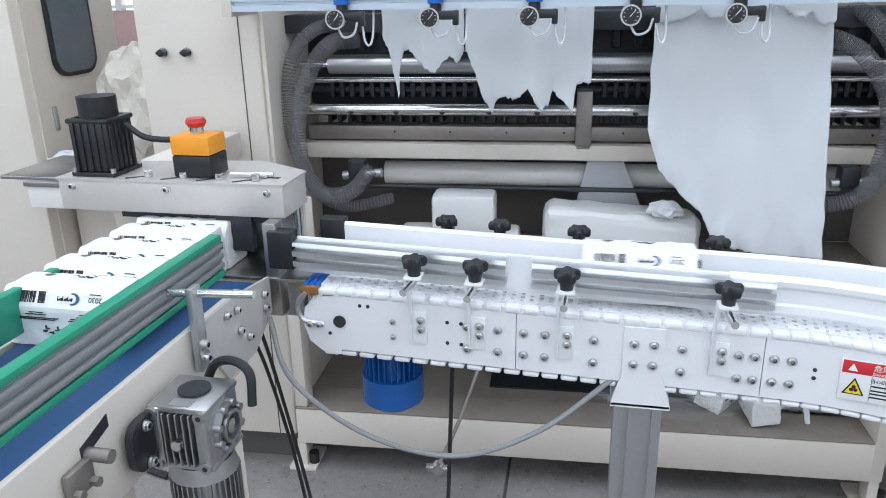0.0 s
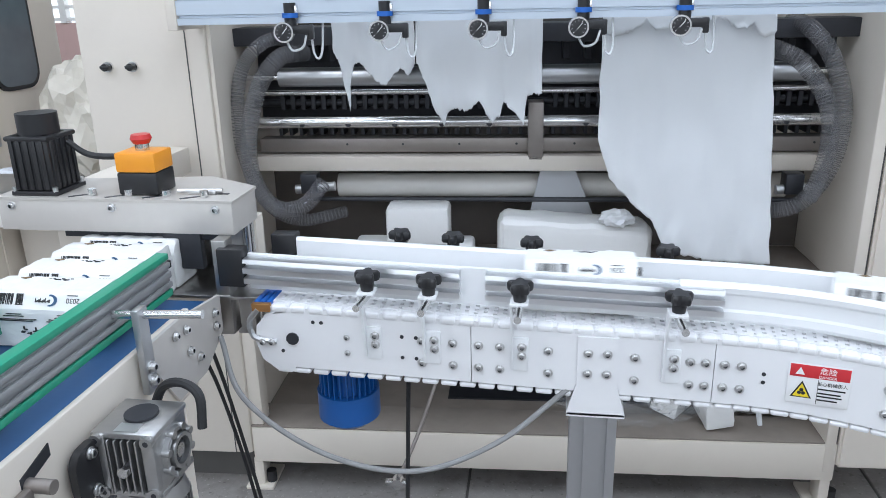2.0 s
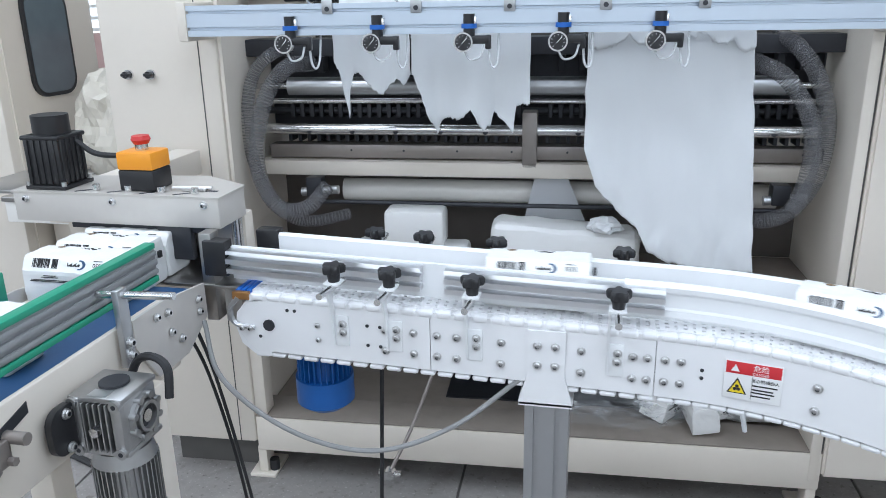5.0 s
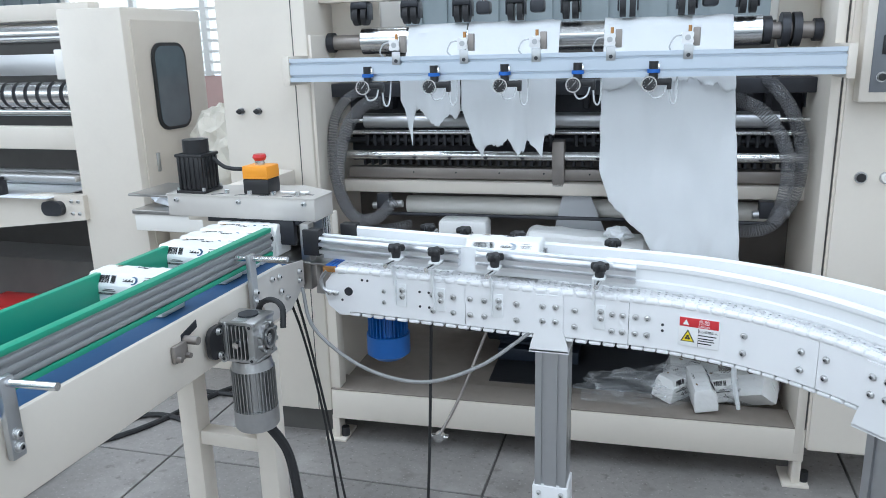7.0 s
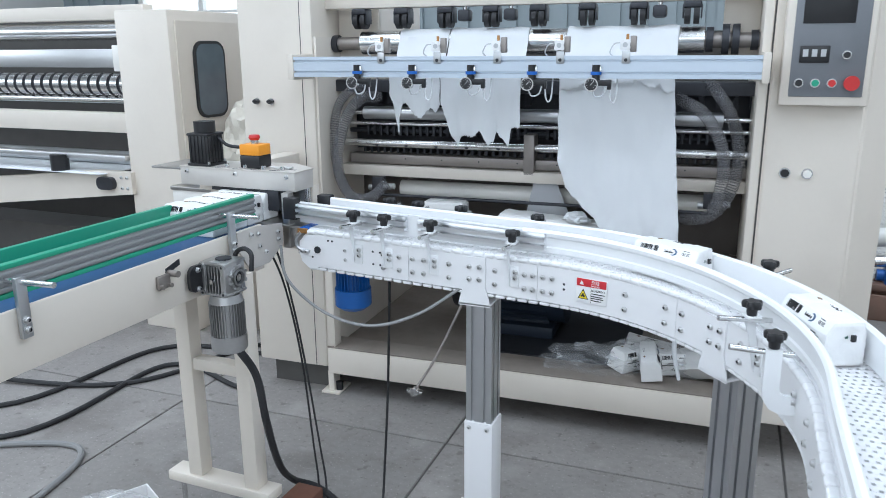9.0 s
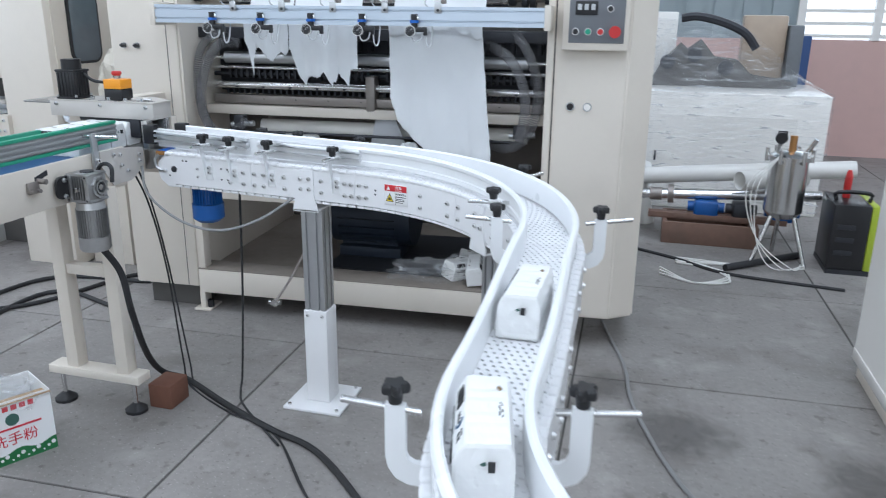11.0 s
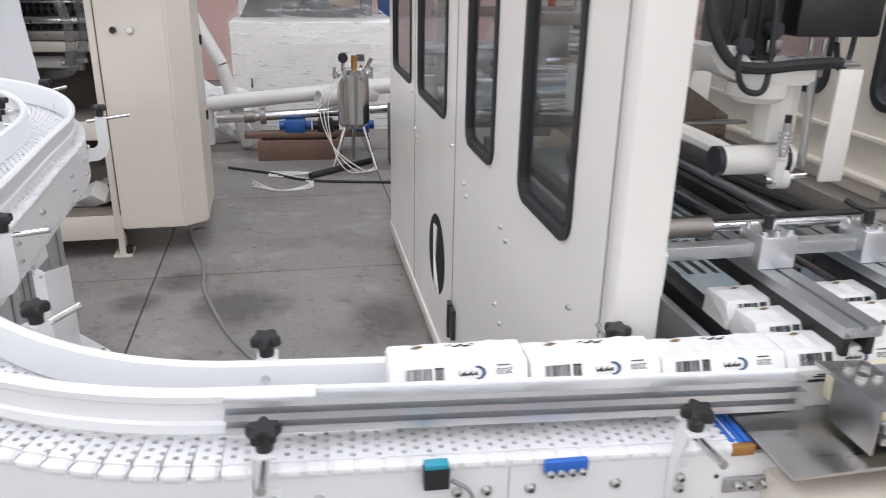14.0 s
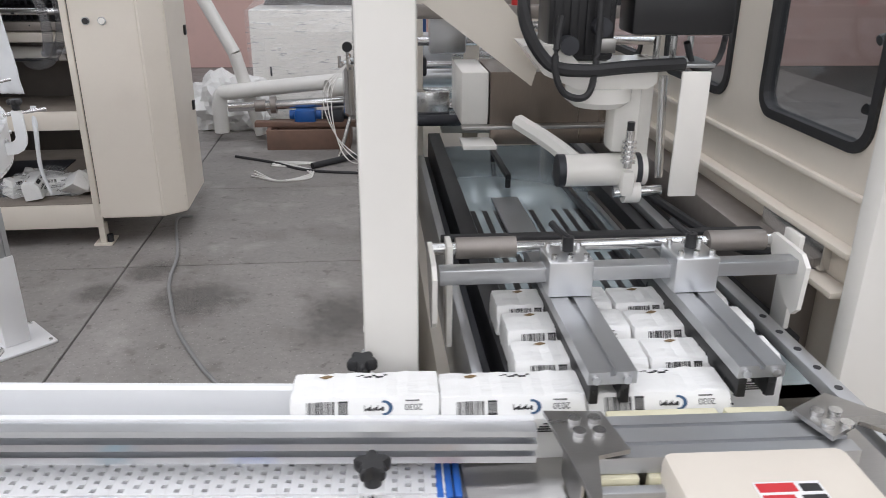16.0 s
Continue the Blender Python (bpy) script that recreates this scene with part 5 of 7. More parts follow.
for x in (-0.626, -0.4, -0.17, 0.058, 0.284):
    reg = thing("pressure_regulator", "black and blue air regulator with a round gauge", "gauge", M1_POSE @ pose(x, 1.945, 1.425), "regulators on the air beam")
    box_part("bracket", STEEL, reg, 0.0, 0.03, -0.005, 0.012, 0.03, 0.06, 0.001)
    bm = bm_new()
    cyl(bm, (0.012, 0, 0.0), (0.012, 0, 0.035), 0.014, 14)
    bx(bm, -0.004, 0.06, -0.011, 0.011, -0.005, 0.015, 0.003)
    bx(bm, 0.052, 0.066, -0.01, 0.01, -0.018, 0.016, 0.003)
    part("body", bm, BLACK, reg)
    cyl_part("ring", BLUE_STRIP, reg, (0.012, 0, 0.032), (0.012, 0, 0.043), 0.019, label="blue collar")
    cyl_part("cap", BLACK, reg, (0.012, 0, 0.043), (0.012, 0, 0.066), 0.014)
    g = cyl_part("gauge_rim", STEEL, reg, (0.0, -0.01, -0.0), (0.0, -0.026, -0.0), 0.0235, 28, "chrome gauge rim")
    cyl_part("dial", BLACK, g, (0, -0.026, 0), (0, -0.0268, 0), 0.0195, 28, "black dial")
    bm = bm_new()
    for k in range(9):
        bx(bm, -0.0006, 0.0006, -0.0276, -0.0266, 0.0135, 0.017, 0, pose(0, 0, 0, 0, -135 + 270 * k / 8, 0))
    bx(bm, -0.0007, 0.0007, -0.028, -0.0266, -0.004, 0.014, 0, pose(0, 0, 0, 0, 42, 0))
    part("needle", bm, SIGN_WHITE, g, "white needle and ticks")
    tube_part("hose", TUBING, reg, [(0.0, -0.005, -0.02), (0.015, -0.01, -0.042), (0.04, -0.01, -0.035), (0.05, -0.01, -0.008)], 0.003, "clear air tube", 6)
    tube_part("hose", TUBING, reg, [(0.06, 0.0, -0.01), (0.064, 0.0, -0.05), (0.075, 0.0, -0.062), (0.082, 0.01, -0.04), (0.082, 0.03, 0.02)], 0.003, "clear air tube", 6)
    box_part("cylinder_bracket", ALU_DULL, reg, 0.096, 0.124, 0.004, 0.0085, 0.07, 0.112, 0.002)
    cyl_part("bracket_screw", DARK, reg, (0.11, 0.004, 0.082), (0.11, 0.002, 0.082), 0.006, 12)
    bm = bm_new()
    star = []
    for k in range(24):
        q = 2 * math.pi * k / 24
        r = 0.0185 + 0.004 * math.cos(4 * q)
        star.append((0.106 + r * math.cos(q + math.pi / 4), 0.132 + r * math.sin(q + math.pi / 4)))
    prism(bm, star, 0.028, pose(0, 0.0, 0))
    cl = part("cylinder", bm, SIGN_WHITE, reg, "small white air cylinder", smooth=False)
    cyl_part("cylinder_face", ALU_DULL, cl, (0.106, 0.0, 0.132), (0.106, -0.002, 0.132), 0.0085, 14)
    box_part("cylinder_block", TAN_STEEL, cl, 0.122, 0.142, 0.006, 0.03, 0.108, 0.162, 0.003, "brown steel block")
    cyl_part("fitting", BRASS, cl, (0.112, 0.012, 0.15), (0.112, 0.012, 0.168), 0.005)
    tube_part("hose", TUBING, cl, [(0.09, 0.005, 0.14), (0.07, 0.0, 0.135), (0.055, 0.01, 0.11), (0.06, 0.03, 0.095)], 0.0025, "clear air tube", 6)
# upper roller, pressure wheels and top bars
rl = cyl_part("roller", STEEL, M1, (-0.745, 2.3, 1.575), (0.64, 2.3, 1.575), 0.049, 32, "bright steel upper roller")
cyl_part("axle", TAN_STEEL, rl, (-0.9, 2.3, 1.572), (0.84, 2.3, 1.572), 0.027, 24)
cyl_part("collar", DARK, rl, (-0.885, 2.3, 1.572), (-0.86, 2.3, 1.572), 0.036, 24)
cyl_part("collar", DARK, rl, (0.8, 2.3, 1.572), (0.825, 2.3, 1.572), 0.036, 24)
for x in (0.645, 0.7, 0.735):
    cyl_part("gear", DARK, rl, (x, 2.3, 1.575), (x + 0.025, 2.3, 1.575), 0.055 if x > 0.69 else 0.045, 24, "dark gear wheel")
wheel = bm_new()
for d in (-0.016, 0.016):
    cyl(wheel, (d - 0.01, 0, 0), (d + 0.01, 0, 0), 0.034, 24)
WHEEL = mesh_of("wheel", wheel, RUBBER, True)
for i in range(8):
    x = -0.74 + i * 0.19
    arm = box_part("wheel_arm", DARK, M1, x - 0.032, x + 0.032, 2.24, 2.31, 1.688, 1.712, 0.006, "dark wheel bracket")
    for d in (-0.034, 0.03):
        box_part("fork", DARK, arm, x + d, x + d + 0.005, 2.245, 2.3, 1.65, 1.7, 0.002)
    part("wheel", WHEEL, None, arm, "black double wheel", pose(x, 2.27, 1.664))
    if i in (2, 3, 6):
        box_part("actuator", DARK, arm, x + 0.05, x + 0.1, 2.25, 2.31, 1.655, 1.7, 0.01)
        cyl_part("actuator_rod", STEEL, arm, (x + 0.075, 2.28, 1.69), (x + 0.075, 2.28, 1.75), 0.008)
box_part("top_bar", CREAM, M1, -0.9, 0.84, 2.25, 2.31, 1.713, 1.77, 0.004)
cyl_part("top_roller", STEEL, M1, (-0.9, 2.5, 1.95), (0.84, 2.5, 1.95), 0.04)
box_part("top_bar", CREAM, M1, -0.9, 0.84, 2.2, 2.4, 2.1, 2.3, 0.004)
for x0, x1 in ((-0.892, -0.7), (0.7, 0.83)):
    box_part("bearing_plate", CREAM, M1, x0, x1, 2.36, 2.39, 1.48, 1.8, 0.004)
# suction hoses with a coiled rib


def hose(pts, r, parent):
    t = tube_part("hose", HOSE, parent, pts, r, "clear grey ribbed suction hose", 16, 40)
    path = smooth_path(pts, 40)
    bm = bm_new()
    step = 0
    dist = 0.0
    for i in range(1, len(path) - 1):
        dist += (path[i] - path[i - 1]).length
        if dist > 0.0078:
            dist = 0
            d = (path[i + 1] - path[i - 1]).normalized()
            q = d.to_track_quat("Z", "Y").to_matrix().to_4x4()
            o = bmesh.ops.create_cone(bm, cap_ends=False, segments=14, radius1=r * 1.05, radius2=r * 1.05, depth=0.0026)
            bmesh.ops.transform(bm, matrix=Matrix.Translation(path[i]) @ q, verts=o["verts"])
    part("hose_rib", bm, HOSE_COIL, t, "pale spiral rib")


hose([(-0.68, 2.3, 1.35), (-0.73, 2.22, 1.345), (-0.79, 2.2, 1.27), (-0.83, 2.19, 1.14), (-0.832, 2.19, 1.02), (-0.78, 2.2, 0.923), (-0.7, 2.22, 0.92), (-0.65, 2.28, 0.975)], 0.0235, M1)
hose([(-0.72, 2.34, 1.4), (-0.79, 2.26, 1.38), (-0.85, 2.24, 1.31), (-0.872, 2.23, 1.18), (-0.862, 2.23, 1.05), (-0.81, 2.24, 0.92), (-0.72, 2.26, 0.865), (-0.6, 2.34, 0.87)], 0.0185, M1)
hose([(0.56, 2.3, 1.36), (0.6, 2.22, 1.345), (0.66, 2.2, 1.31), (0.72, 2.18, 1.22), (0.742, 2.18, 1.12), (0.735, 2.19, 1.02), (0.715, 2.2, 0.95)], 0.0225, M1)
hose([(0.66, 2.34, 1.42), (0.7, 2.26, 1.385), (0.75, 2.24, 1.31), (0.79, 2.24, 1.187), (0.78, 2.24, 1.04), (0.72, 2.25, 0.93), (0.64, 2.28, 0.895), (0.56, 2.36, 0.9)], 0.0225, M1)
for x in (-0.74, 0.66):
    v = cyl_part("valve", ALU_DULL, M1, (x, 2.3, 0.95), (x + 0.12, 2.3, 0.96), 0.014)
    box_part("valve_block", DARK, v, x + 0.02, x + 0.07, 2.28, 2.33, 0.94, 1.0, 0.004)
# bottom drive: dark motor and pipes
bigmotor = thing("main_motor", "large dark blue motor inside the machine base", "motor", M1_POSE)
bm = bm_new()
cyl(bm, (-0.35, 2.75, 0.42), (0.1, 2.75, 0.42), 0.17, 28)
body = part("motor_body", bm, NAVY, bigmotor)
bm = bm_new()
bx(bm, -0.3, 0.02, -0.003, 0.003, 0.165, 0.185)
FIN = mesh_of("fin", bm, NAVY)
for i in range(24):
    part("fin", FIN, None, body, "", Matrix.Translation((0, 2.75, 0.42)) @ pose(0, 0, 0, i * 15))
cyl_part("pulley", DARK, bigmotor, (-0.46, 2.75, 0.42), (-0.36, 2.75, 0.42), 0.14)
box_part("foot", NAVY, bigmotor, -0.3, 0.05, 2.6, 2.9, 0.2, 0.26, 0.004)
tube_part("lever", TAN_STEEL, M1, [(-0.42, 2.0, 0.14), (-0.36, 2.1, 0.26), (-0.28, 2.25, 0.48)], 0.006, "steel lever rod")
bm = bm_new()
cyl(bm, (-0.455, 2.0, 0.135), (-0.385, 2.0, 0.135), 0.011, 10)
cyl(bm, (-0.42, 1.985, 0.135), (-0.42, 2.015, 0.135), 0.018, 12)
part("lever_end", bm, STEEL, M1)


# ---- hanging tissue sheets ----
def sheet(name, x0, x1, ztop, edge, label, seed, nx=90, nz=34, y=2.13, over=True, skew=0.0, calm=1.0):
    """A hanging sheet; edge(u) gives the torn lower edge's height."""
    bm = bm_new()
    rows = []
    for j in range(nz + 1):
        row = []
        for i in range(nx + 1):
            u, v = i / nx, j / nz
            z = ztop + (edge(u) - ztop) * v
            x = x0 + (x1 - x0) * u + skew * (ztop - z) * u
            drop = ztop - z
            fold = calm * (0.009 * math.sin(x * 38 + seed) * min(1, drop * 4) + 0.022 * noise.noise(Vector((x * 5, z * 3, seed))) * min(1, drop * 3)) + 0.005 * noise.noise(Vector((x * 22, z * 9, seed + 3))) + 0.012 * noise.noise(Vector((x * 30, z * 14, seed + 6))) * v ** 6
            row.append(bm.verts.new((x + 0.004 * noise.noise(Vector((z * 16, seed, 0))), y + fold, z)))
        rows.append(row)
    if over:
        # the part that goes up and over the roller
        prev = rows[0]
        for k in range(1, 11):
            if k == 1:
                pos = (2.2, ztop + 0.06)
            else:
                a = radians(18 * (k - 2) + 5)
                pos = (2.3 - 0.053 * math.cos(a), 1.575 + 0.053 * math.sin(a))
            row = []
            for i, v in enumerate(rows[0]):
                lift = 1 + 0.12 * max(0.0, noise.noise(Vector((v.co.x * 14, k * 0.5, seed))))
                row.append(bm.verts.new((v.co.x, 2.3 + (pos[0] - 2.3) * lift, 1.575 + (pos[1] - 1.575) * lift)))
            for i in range(nx):
                bm.faces.new((prev[i], prev[i + 1], row[i + 1], row[i]))
            prev = row
    for r0, r1 in zip(rows, rows[1:]):
        for i in range(nx):
            bm.faces.new((r0[i], r0[i + 1], r1[i + 1], r1[i]))
    ob = solo(name, bm, TISSUE, label, "tissue sheet", m=M1_POSE)
    ob.data.polygons.foreach_set("use_smooth", [True] * len(ob.data.polygons))
    sol = ob.modifiers.new("thickness", "SOLIDIFY")
    sol.thickness = 0.0012
    return ob


def spline(keys):
    def f(u):
        for (a, p), (b, q) in zip(keys, keys[1:]):
            if u <= b:
                t = (u - a) / (b - a)
                return p + (q - p) * t
        return keys[-1][1]
    return f


def torn(keys, seed, amp):
    f = spline(keys)
    return lambda u: f(u) + amp * noise.noise(Vector((u * 26, seed, 0))) + amp * 0.8 * noise.noise(Vector((u * 60, seed, 4))) + amp * 0.5 * noise.noise(Vector((u * 140, seed, 9)))


sheet("tissue_sheet", -0.56, -0.345, 1.44, torn([(0, 1.37), (0.08, 1.33), (0.14, 1.26), (0.17, 1.2), (0.2, 1.28), (0.24, 1.33), (0.32, 1.335), (0.42, 1.31), (0.55, 1.285), (0.66, 1.275), (0.72, 1.3), (0.82, 1.32), (0.92, 1.3), (1, 1.33)], 2.0, 0.007), "torn strip of white tissue hanging behind the beam", 2.0)
sheet("tissue_sheet", -0.34, -0.015, 1.44, torn([(0, 1.33), (0.08, 1.27), (0.14, 1.21), (0.2, 1.165), (0.24, 1.2), (0.3, 1.215), (0.38, 1.2), (0.44, 1.215), (0.5, 1.235), (0.56, 1.2), (0.6, 1.172), (0.66, 1.19), (0.7, 1.225), (0.76, 1.21), (0.82, 1.19), (0.86, 1.165), (0.885, 1.24), (0.93, 1.25), (1, 1.25)], 5.0, 0.009), "torn sheet of white tissue with a ragged edge", 5.0)
sheet("tissue_sheet", 0.135, 0.55, 1.44, torn([(0, 1.13), (0.03, 1.09), (0.08, 1.02), (0.2, 0.96), (0.32, 0.91), (0.4, 0.84), (0.5, 0.81), (0.7, 0.79), (1, 0.785)], 8.0, 0.006), "long hanging sheet of white tissue", 8.0, 90, 70, skew=0.09, calm=0.35)
sheet("tissue_sheet", 0.135, 0.552, 1.45, torn([(0, 1.39), (0.15, 1.4), (0.25, 1.43), (0.3, 1.405), (0.5, 1.42), (0.7, 1.43), (0.78, 1.405), (0.88, 1.41), (0.94, 1.38), (1, 1.4)], 12.0, 0.012), "short torn layer of tissue over the long sheet", 12.0, 90, 6, y=2.117, over=False, calm=0.2)
# packs, a film bag and loose paper on the ledge
for x0, x1, y0, y1, z0, z1, label in ((-0.455, -0.27, 2.2, 2.3, 0.806, 0.92, "plain white bundle of tissues lying on another"), (-0.56, -0.2, 2.2, 2.32, 0.695, 0.805, "low white bundle of tissues on the dusty ledge")):
    blank = bm_new()
    bx(blank, x0, x1, y0, y1, z0, z1, 0.014)
    solo("tissue_block", blank, FILM, label, "tissue bundle", m=M1_POSE)
bm = bm_new()
prism(bm, [(-0.005, 1.0), (0.095, 1.0), (0.17, 0.82), (-0.045, 0.82)], 0.002, pose(0, 2.36, 0))
solo("paper_sheet", bm, surface("grey_paper", (0.5, 0.51, 0.53), 0.85, vary=0.05, grain=20, bump=0.1), "grey-white paper sheet hanging below the cross beam", "paper", m=M1_POSE, smooth=False)


def crumpled(name, c, size, mat, label, category, seed, amp=0.35, sub=4):
    bm = bm_new()
    bmesh.ops.create_icosphere(bm, subdivisions=sub, radius=1)
    for v in bm.verts:
        p = v.co.copy()
        d = 1 + amp * noise.noise(p * 2.2 + Vector((seed, 0, 0))) + amp * 0.6 * abs(noise.noise(p * 5 + Vector((0, seed, 0)))) + amp * 0.25 * noise.noise(p * 12)
        v.co = Vector((c[0] + p.x * d * size[0], c[1] + p.y * d * size[1], max(c[2], c[2] + size[2] * (p.z * d + 0.75))))
    return solo(name, bm, mat, label, category, smooth=False)


bag = bm_new()
bx(bag, -0.13, 0.31, 2.2, 2.34, 0.695, 0.89, 0.03, None, 3)
bmesh.ops.subdivide_edges(bag, edges=bag.edges, cuts=7, use_grid_fill=True)
for v in bag.verts:
    v.co += noise.noise_vector(v.co * 26) * 0.007
    if v.co.z > 0.72:
        v.co.z -= 0.06 * (v.co.x + 0.13)
bag = solo("film_bag", bag, FILM, "clear bag of white packs with pale green print on the ledge", "bag", m=M1_POSE)
crumpled("tissue_scrap", (0.2, 2.22, 0.87), (0.045, 0.03, 0.025), TISSUE, "crumpled scrap of white tissue on the bag", "tissue", 5.0, 0.4, 3)

# ---- the wrapping machine with windows ----
M2 = thing("wrapping_machine", "pale enclosed wrapping machine with dark-rimmed windows", "machine", pose(2.294, 0, 0, 0, 0, 1.85))
WZ0, WZ1 = 0.11, 2.2
WINDOWS = [(-0.385, -0.053), (0.181, 0.486), (0.79, 1.352), (1.537, 2.09)]


def pierced_wall(y0, y1, z0, z1, openings, depth, mat, parent, name, x=0.0, circle=None):
    """A wall in the yz plane with rounded windows: built as bands and corner fillets."""
    bm = bm_new()
    ys = [y0]
    for a, b, c, d in openings:
        ys += [a, b]
    ys.append(y1)
    for i in range(0, len(ys), 2):
        bx(bm, x, x + depth, ys[i], ys[i + 1], z0, z1)
    for a, b, c, d in openings:
        if c > z0 + 0.01:
            bx(bm, x, x + depth, a, b, z0, c)
        bx(bm, x, x + depth, a, b, d, z1)
        r = min(0.05, (b - a) / 3)
        for cy, cz, a0 in ((a + r, c + r, 180), (b - r, c + r, 270), (b - r, d - r, 0), (a + r, d - r, 90)):
            corner = (cy + (r if a0 in (270, 0) else -r), cz + (r if a0 in (0, 90) else -r))
            arc = [(cy + r * math.cos(radians(a0 + 15 * k)), cz + r * math.sin(radians(a0 + 15 * k))) for k in range(7)]
            for p, q in zip(arc, arc[1:]):
                prism(bm, [corner, p, q], depth, Matrix.Translation((x + depth, 0, 0)) @ pose(0, 0, 0, 0, 0, 90))
    return part(name, bm, mat, parent, smooth=False)


def window(a, b, c, d, x, parent, glass_mat=GLASS):
    r = min(0.05, (b - a) / 3)
    outer, inner = round_rect(a - 0.002, b + 0.002, c - 0.002, d + 0.002, r + 0.002, 6), round_rect(a + 0.016, b - 0.016, c + 0.016, d - 0.016, r - 0.012, 6)
    bm = bm_new()
    n = len(outer)
    rings = [[bm.verts.new((xx, y, z)) for y, z in ln] for xx, ln in ((x - 0.007, inner), (x - 0.007, outer), (x + 0.02, outer), (x + 0.02, inner))]
    for u, v in zip(rings, rings[1:] + rings[:1]):
        for i in range(n):
            bm.faces.new((u[i], u[(i + 1) % n], v[(i + 1) % n], v[i]))
    w = part("window", bm, RUBBER, parent, "black rubber window rim", smooth=False)
    bm = bm_new()
    bx(bm, x + 0.004, x + 0.008, a + 0.006, b - 0.006, c + 0.006, d - 0.006)
    p = part("pane", bm, glass_mat, w, "clear pane", smooth=False)
    p.visible_shadow = False


wall = pierced_wall(-0.556, 2.25, WZ0, WZ1, [(a, b, 0.96, 1.85) for a, b in WINDOWS], 0.012, PALE, M2, "side_wall")
for a, b in WINDOWS:
    window(a, b, 0.96, 1.85, 0.0, M2)
box_part("skirt", CREAM, M2, 0.02, 0.05, -0.44, 2.24, 0.0, WZ0 + 0.01, 0.003)
box_part("base_strip", PALE, M2, -0.006, 0.012, -0.556, 2.25, WZ0 - 0.03, WZ0 + 0.02, 0.002)
for y in (-0.55, 0.64, 1.445):
    box_part("seam", SHADE, M2, -0.0012, 0.0, y - 0.0015, y + 0.0015, WZ0, WZ1, 0)
box_part("front_post", PALE, M2, -0.002, 0.078, -0.606, -0.558, 0.0, WZ1, 0.008, "cream corner post")
bm = bm_new()
# no hole is cut: the opening's dark inside is this disc's black colour
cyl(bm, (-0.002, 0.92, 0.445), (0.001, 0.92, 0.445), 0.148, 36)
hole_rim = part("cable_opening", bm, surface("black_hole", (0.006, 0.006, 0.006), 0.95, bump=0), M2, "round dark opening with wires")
for k in range(5):
    tube_part("wire", SIGN_WHITE, hole_rim, [(-0.004, 0.86 + 0.02 * k, 0.31), (-0.008, 0.87 + 0.012 * k, 0.36), (-0.006, 0.92 + 0.006 * k, 0.42 + 0.01 * k), (-0.004, 0.91 + 0.012 * k, 0.55)], 0.0035, seg=6)
for y, z in ((0.5, 0.83), (0.47, 0.8), (1.43, 0.8), (1.4, 0.77), (0.08, 0.84), (0.03, 0.82), (0.1, 0.62), (0.05, 0.59), (-0.41, 0.85), (-0.42, 0.74), (1.49, 0.94), (0.69, 0.9)):
    m = part("bolt", BOLT, None, M2, "", pose(0, y, z, 0, 0, -90) @ Matrix.Scale(0.95, 4))
bm = bm_new()
bx(bm, -0.014, 0.0, 0.57, 0.66, 0.27, 0.38, 0.003)
cyl(bm, (-0.012, 0.615, 0.265), (-0.012, 0.615, 0.385), 0.009, 12)
part("hinge", bm, DARK, M2, "dark door hinge")
# far side wall with windows, back and top rails; roofless to let light in
pierced_wall(-0.52, 2.25, 0.3, WZ1, [(-0.46, -0.085, 1.15, 1.85), (0.07, 0.46, 1.15, 1.85), (0.65, 1.15, 1.15, 1.85), (1.3, 1.9, 1.15, 1.85)], 0.012, CREAM, M2, "far_wall", 0.82)
for a, b in ((-0.46, -0.085), (0.07, 0.46), (0.65, 1.15), (1.3, 1.9)):
    window(a, b, 1.15, 1.85, 0.82, M2)
for z, d in ((1.09, 0.012), (1.0, 0.03), (0.93, 0.045)):
    box_part("wall_ledge", CREAM, M2, 0.82 - d, 0.82, -0.5, 2.2, z - 0.012, z, 0.003)
box_part("wall_strip", STEEL, M2, 0.8, 0.819, -0.42, -0.2, 0.935, 0.985, 0.002, "polished steel plate on the wall")
tube_part("guide_tube", RUBBER, M2, [(0.66, 0.5, 0.9), (0.69, 0.0, 0.91), (0.71, -0.25, 0.925), (0.735, -0.38, 0.955), (0.74, -0.42, 0.985)], 0.011, "black bent guide tube")
tube_part("door_handle", BLACK, M2, [(0.835, -0.4, 1.33), (0.875, -0.4, 1.33), (0.875, -0.4, 1.22), (0.835, -0.4, 1.22)], 0.009, "black door handle", 8, 3)
box_part("far_post", PALE, M2, 0.775, 0.9, -0.57, -0.522, 0.0, WZ1, 0.01, "pale corner post")
box_part("top_rail", PALE, M2, 0.0, 0.9, -0.6, -0.53, WZ1, WZ1 + 0.05, 0.003)
box_part("back_rail", CREAM, M2, 0.012, 0.82, 2.2, 2.24, 0.6, 0.9, 0.003)
box_part("lower_body", CREAM, M2, 0.13, 0.8, -0.4, 2.1, 0.15, 0.7, 0.004)
box_part("front_body", CREAM, M2, 0.14, 0.75, -1.12, -0.5, 0.0, 0.79, 0.006)
# deck, lanes and side rails
deck = box_part("deck", PLATE, M2, 0.122, 0.7, -0.92, -0.62, 0.828, 0.834, 0.002, "brushed steel deck")
for k in range(5):
    box_part("slot", DARK, deck, 0.3 + 0.055 * k, 0.309 + 0.055 * k, -0.92, -0.84, 0.8335, 0.8352, 0)
for k in range(3):
    cyl_part("guide_pin", STEEL, deck, (0.31 + 0.12 * k, -0.855, 0.834), (0.31 + 0.12 * k, -0.855, 0.9), 0.005)
